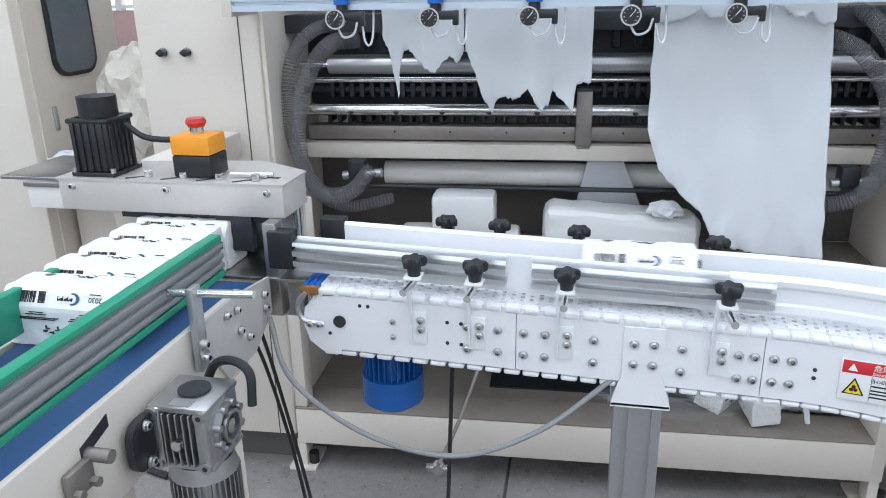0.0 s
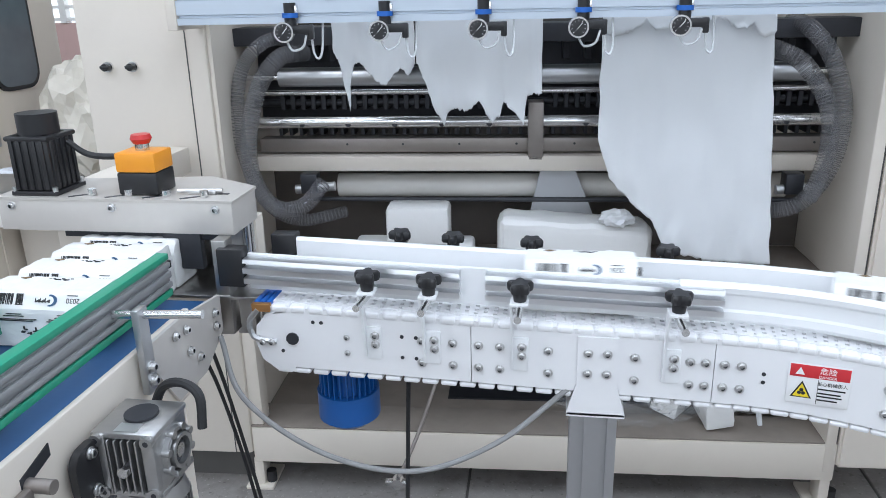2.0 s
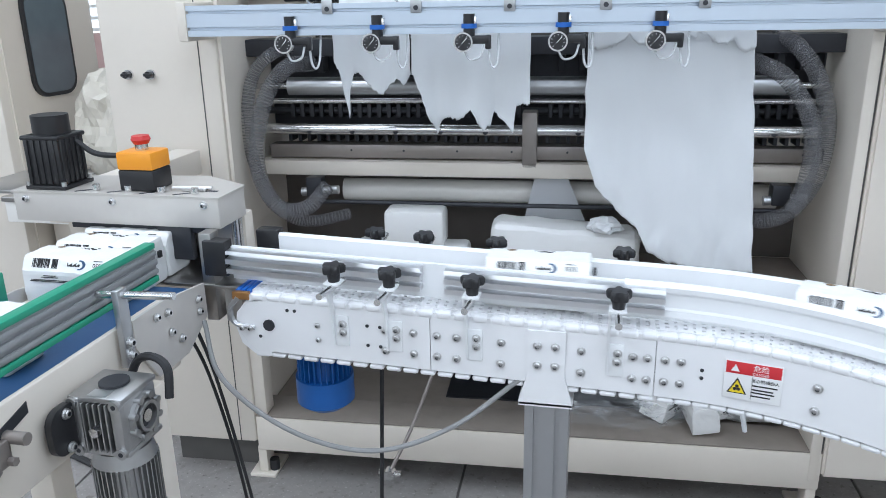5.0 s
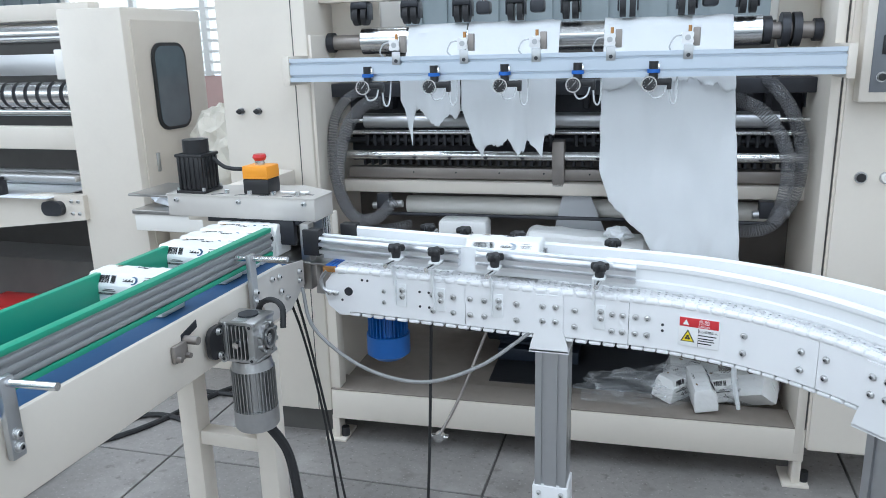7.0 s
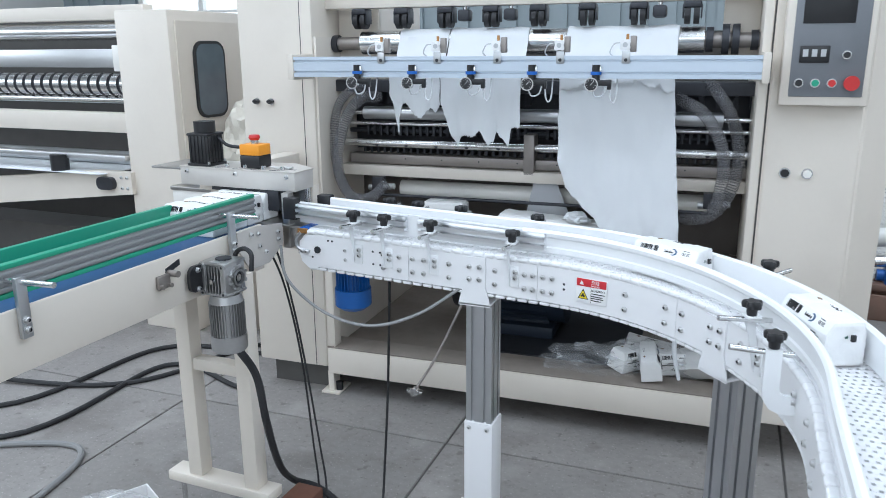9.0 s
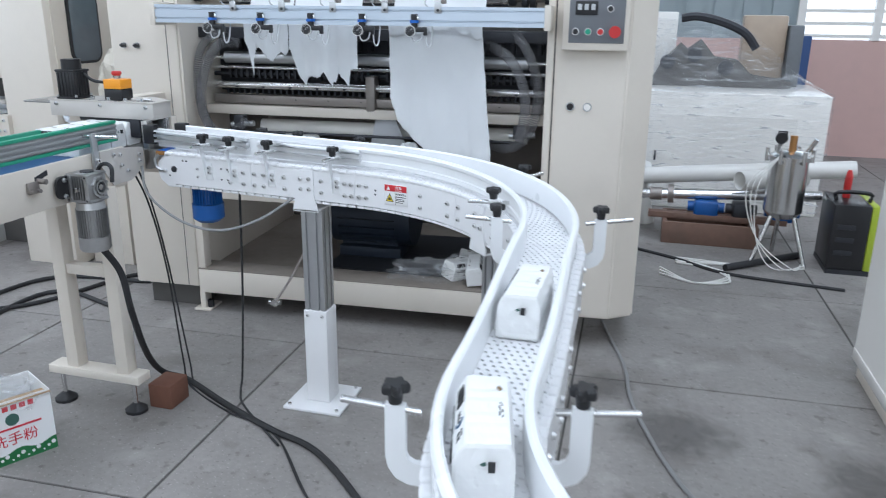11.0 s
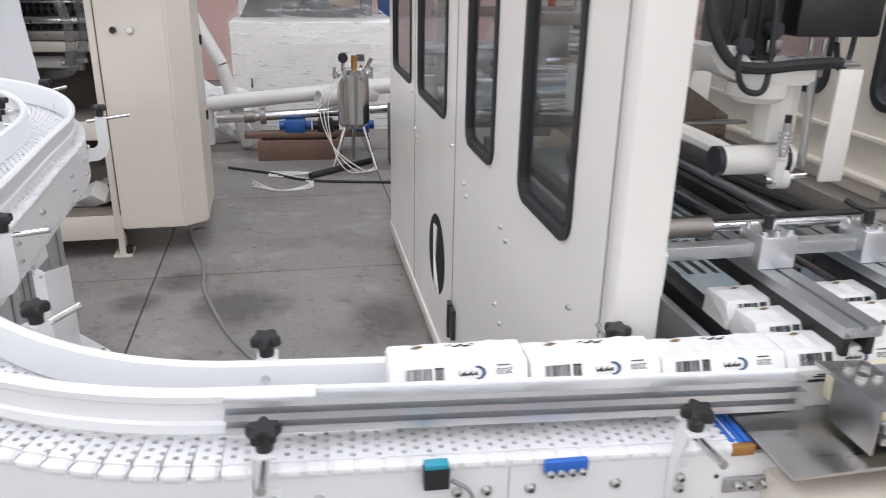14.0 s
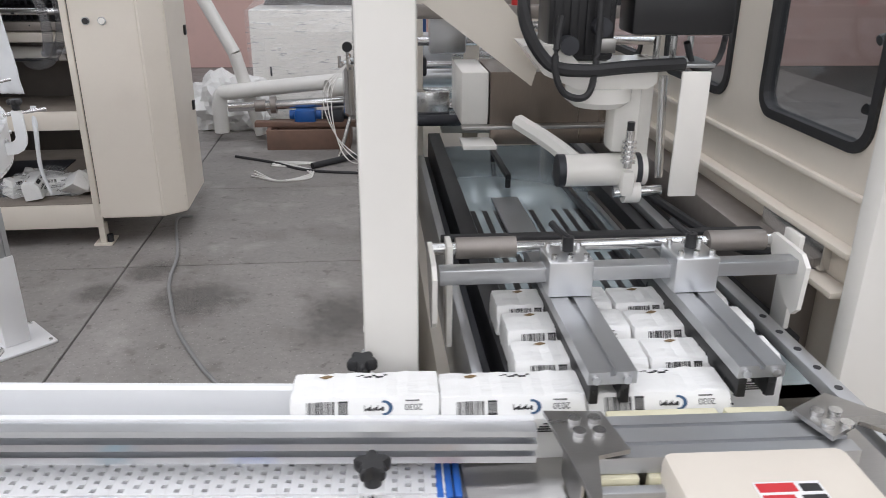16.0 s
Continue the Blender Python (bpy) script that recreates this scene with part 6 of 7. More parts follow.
# dark colour stands for the shaded gaps beside and beneath the table
box_part("bed", DARK, M2, 0.17, 0.7, -0.62, 0.9, 0.72, 0.8, 0.002)
table = box_part("table", TABLE_BLUE, M2, 0.245, 0.7, -0.66, 0.9, 0.8, 0.834, 0.002, "polished steel table with a pale blue reflection in its colour")
for y0, y1 in ((-0.26, -0.06), (0.02, 0.235)):
    for k in range(14):
        if k == 6:
            continue
        x = 0.262 + 0.03 * k
        box_part("slot", BLACK, table, x, x + 0.013, y0, y1, 0.8335, 0.8348, 0)
for x in (0.27, 0.53):
    box_part("lane_plate", ALU_DULL, table, x + 0.06, x + 0.13, -0.05, 0.32, 0.835, 0.842, 0.001)
for x0, x1, y0 in ((0.205, 0.2445, -0.68), (0.61, 0.638, -0.6)):
    box_part("side_belt", BLACK, M2, x0, x1, y0, 0.9, 0.8, 0.88, 0.002, "black lane belt")
for x0, x1, y0, y1 in ((0.545, 0.56, -0.3, 0.55), (0.665, 0.69, -0.5, 0.9), (0.72, 0.738, -0.5, 0.9)):
    box_part("lane_belt", BLACK, M2, x0, x1, y0, y1, 0.826, 0.85, 0.002, "black lane belt")
box_part("side_rail", ALU_DULL, M2, 0.155, 0.172, -0.68, 0.9, 0.7, 0.88, 0.002, "grey steel side rail")
rr = box_part("side_rail", ALU_DULL, M2, 0.642, 0.668, -0.95, 0.9, 0.88, 0.9, 0.002, "grey steel rail with holes")
for k in range(8):
    cyl_part("hole", DARK, rr, (0.655, -0.9 + 0.055 * k, 0.9), (0.655, -0.9 + 0.055 * k, 0.9008), 0.006, 10)
hook = box_part("hook_bar", BLACK, M2, 0.385, 0.4, 0.42, 0.72, 0.86, 0.875, 0.002, "black hook bar over the table")
for y in (0.43, 0.7):
    cyl_part("hook_pin", BLACK, hook, (0.393, y, 0.835), (0.393, y, 0.86), 0.008, 10)
box_part("dark_tray", DIM, M2, 0.6, 0.66, -0.35, 0.35, 0.835, 0.845, 0.002, "dull steel tray")
box_part("inner_frame", TAN_STEEL, M2, 0.74, 0.819, -0.4, 2.1, 0.7, 0.95, 0.004)
# brush rails over the packs
for k, x in enumerate((0.285, 0.485)):
    br = thing("brush_rail", "grey aluminium rail with black brushes under it", "rail", M2.matrix_basis @ pose(0, 0, 0), "brush rails")
    bm = bm_new()
    prism(bm, [(x, 0.945), (x + 0.064, 0.945), (x + 0.064, 0.963), (x + 0.036, 0.963), (x + 0.036, 0.957), (x + 0.028, 0.957), (x + 0.028, 0.963), (x, 0.963)], 0.46, pose(0, -0.77, 0.0))
    part("profile", bm, ALU_DULL, br, smooth=False)
    for dx in (0.004, 0.045):
        b = box_part("brush_holder", BLACK, br, x + dx, x + dx + 0.012, -0.767, -0.32, 0.914, 0.9448, 0.001)
        bm = bm_new()
        rnd = random.Random(k)
        for i in range(46):
            y = -0.765 + 0.43 * i / 45
            cyl(bm, (x + dx + 0.006, y, 0.936), (x + dx + 0.006 + rnd.uniform(-0.008, 0.008), y + rnd.uniform(-0.005, 0.005), 0.914), 0.0045, 5, 0.002)
        part("brush", bm, BLACK, br, "black bristles")
        cyl_part("screw", STEEL, br, (x + dx + 0.006, -0.775, 0.953), (x + dx + 0.006, -0.768, 0.953), 0.006, 8)
    clampb = box_part("clamp_block", ALU, br, x - 0.004, x + 0.066, -0.547, -0.477, 0.9632, 1.022, 0.003, "bright aluminium clamp block")
    for i in range(3):
        for j in range(2):
            cyl_part("screw", STEEL, clampb, (x + 0.006 + 0.025 * i, -0.535 + 0.05 * j, 1.022), (x + 0.006 + 0.025 * i, -0.535 + 0.05 * j, 1.03), 0.005, 10)
    cyl_part("lever_stem", BLACK, clampb, (x + 0.035, -0.5, 1.022), (x + 0.035, -0.5, 1.046), 0.009)
    tube_part("lever", BLACK, clampb, [(x + 0.035, -0.5, 1.042), (x + 0.025, -0.475, 1.046), (x + 0.018, -0.455, 1.052)], 0.006, "black clamp lever")
box_part("cross_rail", ALU_DULL, M2, 0.115, 0.7, -0.527, -0.497, 0.98, 1.004, 0.002, "aluminium cross rail")
for x in (0.11, 0.7):
    bm = bm_new()
    prism(bm, [(-0.55, 1.0), (-0.545, 0.925), (-0.53, 0.91), (-0.51, 0.92), (-0.44, 0.985), (-0.43, 1.01), (-0.44, 1.02), (-0.53, 1.016)], 0.008, Matrix.Translation((x, 0, 0)) @ pose(0, 0, 0, 0, 0, 90))
    part("end_plate", bm, PALE, M2, "pale slotted end plate")
    box_part("end_arm", PALE, M2, x + 0.022, x + 0.032, -0.47, -0.42, 0.84, 1.022, 0.002)
sh = cyl_part("shaft", STEEL, M2, (0.11, -0.43, 1.003), (0.7, -0.43, 1.003), 0.01)
for a, b in ((0.15, 0.25), (0.58, 0.68)):
    cyl_part("sleeve", TAN_STEEL, sh, (a, -0.43, 1.003), (b, -0.43, 1.003), 0.018)
box_part("rubber_bar", RUBBER, M2, 0.13, 0.7, -0.4, -0.375, 0.99, 1.008, 0.003)
cyl_part("shaft", DARK, M2, (0.1, 0.55, 1.0), (0.66, 0.55, 1.0), 0.016)
cyl_part("shaft", STEEL, M2, (0.1, 0.6, 1.04), (0.66, 0.6, 1.04), 0.012)
# pick arm with cylinder, motor and cables: placed in world metres
arm = thing("pick_arm", "white pick arm with black motor and cable loops", "machine arm")
cyl_part("cylinder", PALE, arm, (2.72, -0.118, 1.061), (2.873, -0.122, 1.064), 0.031, 28, "white cylinder")
cyl_part("cylinder_cap", DARK, arm, (2.706, -0.118, 1.061), (2.72, -0.118, 1.061), 0.031, 28)
bm = bm_new()
bx(bm, 2.897, 2.948, -0.2, -0.192, 1.033, 1.258, 0.002)
part("shield", bm, PALE, arm, "flat white shield plate")
cyl_part("air_rod", STEEL, arm, (2.888, -0.13, 1.24), (2.9, -0.13, 1.05), 0.008)
bm = bm_new()
bx(bm, 2.84, 2.88, -0.12, -0.06, 1.05, 1.27, 0.01)
bx(bm, 2.8, 2.85, -0.14, -0.08, 1.1, 1.25, 0.008)
part("hanger", bm, PALE, arm)
bm = bm_new()
cyl(bm, (2.83, -0.14, 1.025), (2.86, -0.14, 1.025), 0.022, 16)
bx(bm, 2.82, 2.845, -0.165, -0.12, 1.02, 1.07, 0.008)
part("lug", bm, PALE, arm)
spring = cyl_part("spring_post", STEEL, arm, (2.825, -0.17, 1.08), (2.825, -0.17, 1.15), 0.008)
for k in range(5):
    cyl_part("coil", STEEL, spring, (2.825, -0.17, 1.09 + 0.009 * k), (2.825, -0.17, 1.094 + 0.009 * k), 0.013, 16)
cyl_part("cap", BLACK, spring, (2.825, -0.17, 1.15), (2.825, -0.17, 1.165), 0.007, 12)
cyl_part("pivot", STEEL, arm, (2.81, -0.148, 1.025), (2.9, -0.148, 1.03), 0.01, 14)
cyl_part("joint_ring", DARK, arm, (2.852, -0.121, 1.063), (2.862, -0.121, 1.063), 0.033, 24)
for u, v in ((2.70, 1.3), (2.755, 1.33)):
    cyl_part("connector", DARK, arm, (u, -0.19, v), (u, -0.165, v), 0.016, 14)
box_part("cross_tray", DARK, arm, 2.8, 3.02, -0.19, -0.1, 1.4, 1.42, 0.004, "dark cable tray")
for k in range(5):
    box_part("tray_link", BLACK, arm, 2.81 + 0.04 * k, 2.84 + 0.04 * k, -0.195, -0.11, 1.42, 1.45, 0.004)
for u in (2.87, 2.9, 2.93):
    cyl_part("stud", STEEL, arm, (u, -0.13, 1.266), (u, -0.13, 1.31), 0.006, 10)
bm = bm_new()
prism(bm, [(2.62, 1.3), (2.69, 1.3), (2.72, 1.27), (2.86, 1.27), (2.86, 1.235), (2.845, 1.225), (2.72, 1.225), (2.66, 1.25)], 0.1, pose(0, -0.18, 0))
part("carrier_plate", bm, PALE, arm, "white carrier plate")
bm = bm_new()
cyl(bm, (2.77, -0.13, 1.2), (2.77, -0.13, 1.225), 0.06, 28)
cyl(bm, (2.77, -0.13, 1.188), (2.77, -0.13, 1.2), 0.045, 28, 0.06)
part("swivel", bm, PALE, arm)
bm = bm_new()
prism(bm, [(2.4, 1.5), (2.48, 1.5), (2.68, 1.28), (2.66, 1.21), (2.4, 1.4)], 0.05, pose(0, -0.06, 0))
part("beam", bm, CREAM, arm, "slanted cream beam")
bm = bm_new()
bx(bm, 2.665, 2.785, -0.16, -0.06, 1.27, 1.5, 0.01)
for k in range(4):
    bx(bm, 2.675 + 0.028 * k, 2.69 + 0.028 * k, -0.165, -0.055, 1.28, 1.48, 0.002)
mt = part("motor", bm, BLACK, arm, "black servo motor")
box_part("motor_plate", PLATE, mt, 2.755, 2.785, -0.167, -0.165, 1.285, 1.31, 0.001)
box_part("junction", BLACK, arm, 2.81, 2.99, -0.17, -0.08, 1.315, 1.4, 0.008)
box_part("junction_tray", ALU_DULL, arm, 2.86, 2.97, -0.16, -0.06, 1.258, 1.266, 0.002)
tube_part("cable", RUBBER, arm, [(2.62, -0.18, 1.42), (2.62, -0.2, 1.34), (2.66, -0.21, 1.275), (2.72, -0.21, 1.262), (2.8, -0.21, 1.268), (2.9, -0.19, 1.27)], 0.011, "thick black cable")
tube_part("cable", RUBBER, arm, [(2.68, -0.2, 1.35), (2.67, -0.22, 1.27), (2.69, -0.22, 1.225), (2.73, -0.22, 1.225), (2.745, -0.2, 1.3), (2.75, -0.18, 1.4)], 0.006, "thin black cable")
tube_part("cable", RUBBER, arm, [(2.92, -0.14, 1.3), (2.95, -0.12, 1.25), (3.02, -0.05, 1.26), (3.04, -0.03, 1.35)], 0.006, "thin black cable")
arm.matrix_basis = pose(-0.04, -0.09, 0.01)
tube_part("link_arm", PALE, arm, [(2.67, 0.12, 1.1), (2.72, -0.02, 1.085), (2.75, -0.12, 1.07)], 0.018, "white link arm")
CHUTE = surface("tinted_steel", (0.24, 0.2, 0.17), 0.3, 1.0, vary=0.15, grain=40, bump=0.05, stretch=(12, 1, 1))
hop = thing("film_chute", "brown-tinted stainless chute inside the machine", "chute", M2.matrix_basis)
bm = bm_new()
prism(bm, [(0.284, 1.205), (0.41, 1.205), (0.58, 1.1), (0.58, 1.09), (0.284, 1.09)], 0.2, pose(0, 0.1, 0))
part("chute", bm, CHUTE, hop)
box_part("side", PALE, hop, 0.218, 0.283, 0.1, 0.3, 1.085, 1.207, 0.01)
box_part("side", PALE, hop, 0.5, 0.64, 0.305, 0.32, 1.05, 1.18, 0.006)
box_part("flange", PLATE, hop, 0.218, 0.62, 0.075, 0.1, 1.082, 1.09, 0.002, "bright folded flange")
box_part("front_bar", CHUTE, hop, 0.284, 0.57, 0.085, 0.099, 1.045, 1.082, 0.002)
box_part("side_tray", PALE, hop, 0.216, 0.29, 0.02, 0.1, 1.05, 1.06, 0.002)
for k, (y, z, r) in enumerate(((0.75, 0.98, 0.03), (1.0, 1.05, 0.035), (1.3, 0.95, 0.05), (1.6, 1.1, 0.03), (1.9, 1.0, 0.05))):
    cyl_part("roller", ALU if k % 2 else STEEL, M2, (0.06, y, z), (0.8, y, z), r, 24)
box_part("film_tray", TABLE_BLUE, M2, 0.1, 0.7, 0.95, 1.5, 0.9, 0.92, 0.003, "pale blue film tray")
for y, z in ((0.3, 1.3), (0.9, 1.28), (1.5, 1.3)):
    cr = box_part("cross_member", TAN_STEEL, M2, 0.03, 0.82, y, y + 0.06, z, z + 0.03, 0.003)
    for k in range(5):
        cyl_part("valve", (DARK, STEEL, RED, ALU, DARK)[k], cr, (0.12 + 0.13 * k, y + 0.03, z + 0.03), (0.12 + 0.13 * k, y + 0.03, z + 0.07 + 0.02 * (k % 3)), 0.014, 12)
for x, y in ((0.35, 1.1), (0.12, 0.62), (0.12, 1.62), (0.6, 1.75)):
    box_part("upright", CREAM, M2, x, x + 0.05, y, y + 0.05, 0.7, WZ1, 0.003)
# invented inner parts, pale and bright to lighten the view through the windows
rnd = random.Random(12)
for k in range(14):
    y = 0.3 + 0.13 * k
    x, z = rnd.uniform(0.1, 0.3), rnd.choice((1.0, 1.1, 1.2, 1.36, 1.5))
    mat = (PALE, ALU, STEEL, DARK, ALU_DULL)[k % 5]
    unit = box_part("bearing_block", mat, M2, x, x + rnd.uniform(0.05, 0.12), y, y + rnd.uniform(0.04, 0.09), z, z + rnd.uniform(0.05, 0.12), 0.008, "machined bearing block")
    cyl_part("axle", STEEL, unit, (x - 0.03, y + 0.03, z + 0.03), (0.78, y + 0.03, z + 0.03), 0.012, 14)
for y, z in ((0.55, 1.62), (1.2, 1.66), (1.8, 1.6)):
    box_part("guide_sheet", PALE, M2, 0.1, 0.75, y, y + 0.3, z, z + 0.012, 0.003)
# cover box at the front
cover = thing("cover_box", "cream sheet-metal cover with a red and white label", "cover")
bm = bm_new()
bx(bm, 2.664, 2.886, -1.3, -0.87, 0.79, 0.925, 0.012)
part("lid", bm, CREAM, cover)
lab = box_part("label_plate", SIGN_WHITE, cover, 2.745, 2.82, -1.0, -0.935, 0.925, 0.9262, 0.0003, "white label")
for y0, y1, x0, x1, mat in ((-0.952, -0.938, 2.747, 2.79, SIGN_RED), (-0.97, -0.957, 2.747, 2.782, SIGN_RED), (-0.952, -0.94, 2.795, 2.817, INK), (-0.968, -0.958, 2.79, 2.817, INK), (-0.985, -0.978, 2.75, 2.815, INK)):
    box_part("label_bar", mat, lab, x0, x1, y0, y1, 0.9262, 0.9268, 0)
# pusher: two plates, a profile between them and ivory blocks
pusher = thing("pack_pusher", "steel and aluminium pusher with ivory blocks", "pusher", pose(0, 0, 0))
for x, s in ((2.552, 1), (2.905, -1)):
    bm = bm_new()
    out = [(x - 0.012, -0.793), (x + 0.06, -0.798), (x + 0.075, -0.876), (x + 0.035, -0.886), (x + 0.02, -0.966), (x + 0.012, -0.966)] if s > 0 else [(x - 0.05, -0.806), (x + 0.01, -0.771), (x + 0.12, -0.876), (x + 0.1, -0.906), (x + 0.02, -0.836), (x - 0.03, -0.866)]
    a = [bm.verts.new((u, v, 0.925)) for u, v in out]
    b = [bm.verts.new((u, v, 0.931)) for u, v in out]
    bm.faces.new(a)
    bm.faces.new(b[::-1])
    for i in range(len(a)):
        bm.faces.new((a[i], a[(i + 1) % len(a)], b[(i + 1) % len(a)], b[i]))
    pl = part("end_plate", bm, PLATE, pusher, "brushed steel end plate", smooth=False)
    for i in range(2):
        for j in range(2):
            cyl_part("screw", STEEL, pl, (x + 0.022 + 0.024 * i if s > 0 else x - 0.026 + 0.024 * i, -0.818 - 0.026 * j, 0.931), (x + 0.022 + 0.024 * i if s > 0 else x - 0.026 + 0.024 * i, -0.818 - 0.026 * j, 0.937), 0.008, 14)
box_part("side_sheet", PLATE, pusher, 2.566, 2.57, -0.9, -0.806, 0.845, 0.925, 0.001)
bm = bm_new()
prism(bm, [(-0.878, 0.898), (-0.794, 0.898), (-0.794, 0.92), (-0.813, 0.92), (-0.813, 0.915), (-0.820, 0.915), (-0.820, 0.92), (-0.848, 0.92), (-0.848, 0.915), (-0.856, 0.915), (-0.856, 0.92), (-0.878, 0.92)], 0.33, Matrix.Translation((2.905, 0, 0)) @ pose(0, 0, 0, 0, 0, 90))
part("profile", bm, ALU_DULL, pusher, "grooved aluminium profile", smooth=False)
for x0, x1 in ((2.575, 2.615), (2.625, 2.77), (2.78, 2.86)):
    box_part("pad", NYLON, pusher, x0, x1, -0.794, -0.774, 0.862, 0.916, 0.003, "ivory plastic pad")
for z in (0.862, 0.88):
    box_part("lower_rail", ALU_DULL, pusher, 2.575, 2.76, -0.905, -0.89, z, z + 0.012, 0.002)
for x0, x1 in ((2.58, 2.64), (2.65, 2.69)):
    box_part("pad", NYLON, pusher, x0, x1, -0.886, -0.871, 0.855, 0.897, 0.004, "ivory plastic pad")

# ---- the neighbouring machine ----
M3 = thing("roller_machine", "cream converting machine with steel rollers and a window door", "machine")
bm = bm_new()
bx(bm, -2.36, -2.006, 2.48, 3.08, 0.0, 1.755, 0.01)
cc = part("end_cabinet", bm, CREAM, M3)
bm = bm_new()
prism(bm, round_rect(2.53, 3.05, 0.3, 1.7, 0.01), 0.006, Matrix.Translation((-2.0, 0, 0)) @ pose(0, 0, 0, 0, 0, 90))
door = part("door", bm, CREAM, cc)
rim = round_rect(2.645, 2.9, 1.188, 1.599, 0.07)
bm = bm_new()
prism(bm, rim, 0.012, Matrix.Translation((-1.988, 0, 0)) @ pose(0, 0, 0, 0, 0, 90))
w = part("window_rim", bm, RUBBER, door, "black rubber rim")
bm = bm_new()
prism(bm, round_rect(2.66, 2.885, 1.203, 1.584, 0.058), 0.002, Matrix.Translation((-1.9855, 0, 0)) @ pose(0, 0, 0, 0, 0, 90))
part("pane", bm, surface("smoked_pane", (0.13, 0.16, 0.18), 0.06, vary=0.3, grain=12), w, "smoked glass pane")
box_part("latch", ALU_DULL, door, -2.002, -1.992, 2.6, 2.62, 1.0, 1.09, 0.003)
box_part("table", PLATE, M3, -2.0, -1.58, 2.38, 2.96, 0.84, 0.86, 0.004)
box_part("table_apron", PALE, M3, -1.995, -1.59, 2.39, 2.41, 0.76, 0.839, 0.004)
box_part("table_leg", CREAM, M3, -1.98, -1.7, 2.6, 2.9, 0.0, 0.84, 0.004)
for z, r, mat, name in ((1.66, 0.05, STEEL, "roller"), (1.36, 0.06, DARK, "spiral_roller"), (1.27, 0.025, STEEL, "shaft"), (0.93, 0.04, ALU, "roller")):
    rl = cyl_part(name, mat, M3, (-5.0, 2.75, z), (-2.37, 2.75, z), r, 28)
    if name == "spiral_roller":
        for k in range(34):
            cyl_part("ring", STEEL, rl, (-4.9 + 0.075 * k, 2.75, z), (-4.85 + 0.075 * k, 2.75, z), r + 0.006, 24)
for z0, z1, y, mat in ((1.72, 1.8, 2.75, CREAM), (1.46, 1.56, 2.62, ALU), (1.1, 1.21, 2.62, CREAM), (0.96, 0.99, 2.5, ALU)):
    box_part("beam", mat, M3, -5.0, -2.37, y - 0.04, y + 0.04, z0, z1, 0.005)
box_part("beam_end", PALE, M3, -2.47, -2.36, 2.55, 2.65, 1.44, 1.58, 0.006)
bm = bm_new()
prism(bm, [(-5.0, 0.48), (-2.33, 0.78), (-2.33, 0.9), (-2.6, 0.9), (-5.0, 0.66)], 0.05, pose(0, 2.45, 0))
lb = part("lower_beam", bm, CREAM, M3)
bm = bm_new()
prism(bm, round_rect(-2.56, -2.44, 0.8, 0.87, 0.03), 0.03, pose(0, 2.42, 0))
part("bearing", bm, DARK, lb, "dark bearing block")
for dx in (0.0, 0.04):
    for dz in (0.0, 0.06):
        bolt(lb, -2.4 + dx, 2.45, 0.81 + dz, 0, 1.2)
# added dark sheet and block fill the shaded gaps behind and below the rollers
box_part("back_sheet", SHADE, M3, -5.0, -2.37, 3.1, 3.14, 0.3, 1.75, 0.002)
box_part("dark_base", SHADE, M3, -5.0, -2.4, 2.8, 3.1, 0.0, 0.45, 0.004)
box_part("paper_web", TISSUE, M3, -5.0, -2.5, 2.4, 2.8, 0.885, 0.89, 0.001)
bm = bm_new()
cyl(bm, (-2.85, 2.45, 0.88), (-2.85, 2.45, 0.98), 0.05, 16)
solo("black_cup", bm, BLACK, "black cup on the machine's table", "cup")
crate = thing("red_crate", "red box on a grey crate under the machine", "crate")
box_part("box", RED, crate, -3.3, -2.85, 2.55, 2.85, 0.12, 0.24, 0.01)
box_part("base", HALL_WALL, crate, -3.3, -2.85, 2.55, 2.85, 0.0, 0.12, 0.008)
crumpled("waste_bag", (-1.74, 2.8, 0.862), (0.17, 0.14, 0.245), surface("bag_paper", (0.66, 0.62, 0.54), 0.5, vary=0.25, grain=14, bump=0.6), "clear sack stuffed with crumpled waste paper", "bag", 7.0, 0.3)
crumpled("rag_pile", (-1.88, 2.52, 0.862), (0.08, 0.06, 0.045), surface("rag", (0.6, 0.62, 0.66), 0.8, vary=0.3, grain=20), "pale crumpled rags on the side table", "rags", 11.0, 0.5, 3)
bm = bm_new()
bx(bm, -1.8, -1.28, 2.97, 3.35, 0.82, 0.86, 0.005)
bx(bm, -1.78, -1.72, 2.97, 3.3, 0, 0.82)
bx(bm, -1.36, -1.3, 2.97, 3.3, 0, 0.82)
solo("side_table", bm, DARK, "dark side table behind the machine", "table")

# ---- far corner: film-wrapped machine, tank, pipes, welding set ----
KRAFT = surface("kraft_film", (0.42, 0.33, 0.25), 0.3, vary=0.25, grain=10, bump=0.3)
wm = thing("wrapped_machine", "white machine wrapped in clear stretch film", "machine")
bm = bm_new()
bx(bm, 1.15, 2.545, 5.16, 6.2, 0.0, 0.925, 0.01)
body = part("cabinet", bm, PALE, wm)
bm = bm_new()
prism(bm, round_rect(1.27, 2.33, 0.1, 0.75, 0.004), 0.004, pose(0, 5.156, 0))
part("door", bm, PALE, body)
box_part("handle", DARK, body, 1.3, 1.315, 5.148, 5.156, 0.38, 0.46, 0.002)
box_part("socket", BLACK, body, 2.2, 2.27, 5.15, 5.157, 0.6, 0.66, 0.002)
bm = bm_new()
n = 22
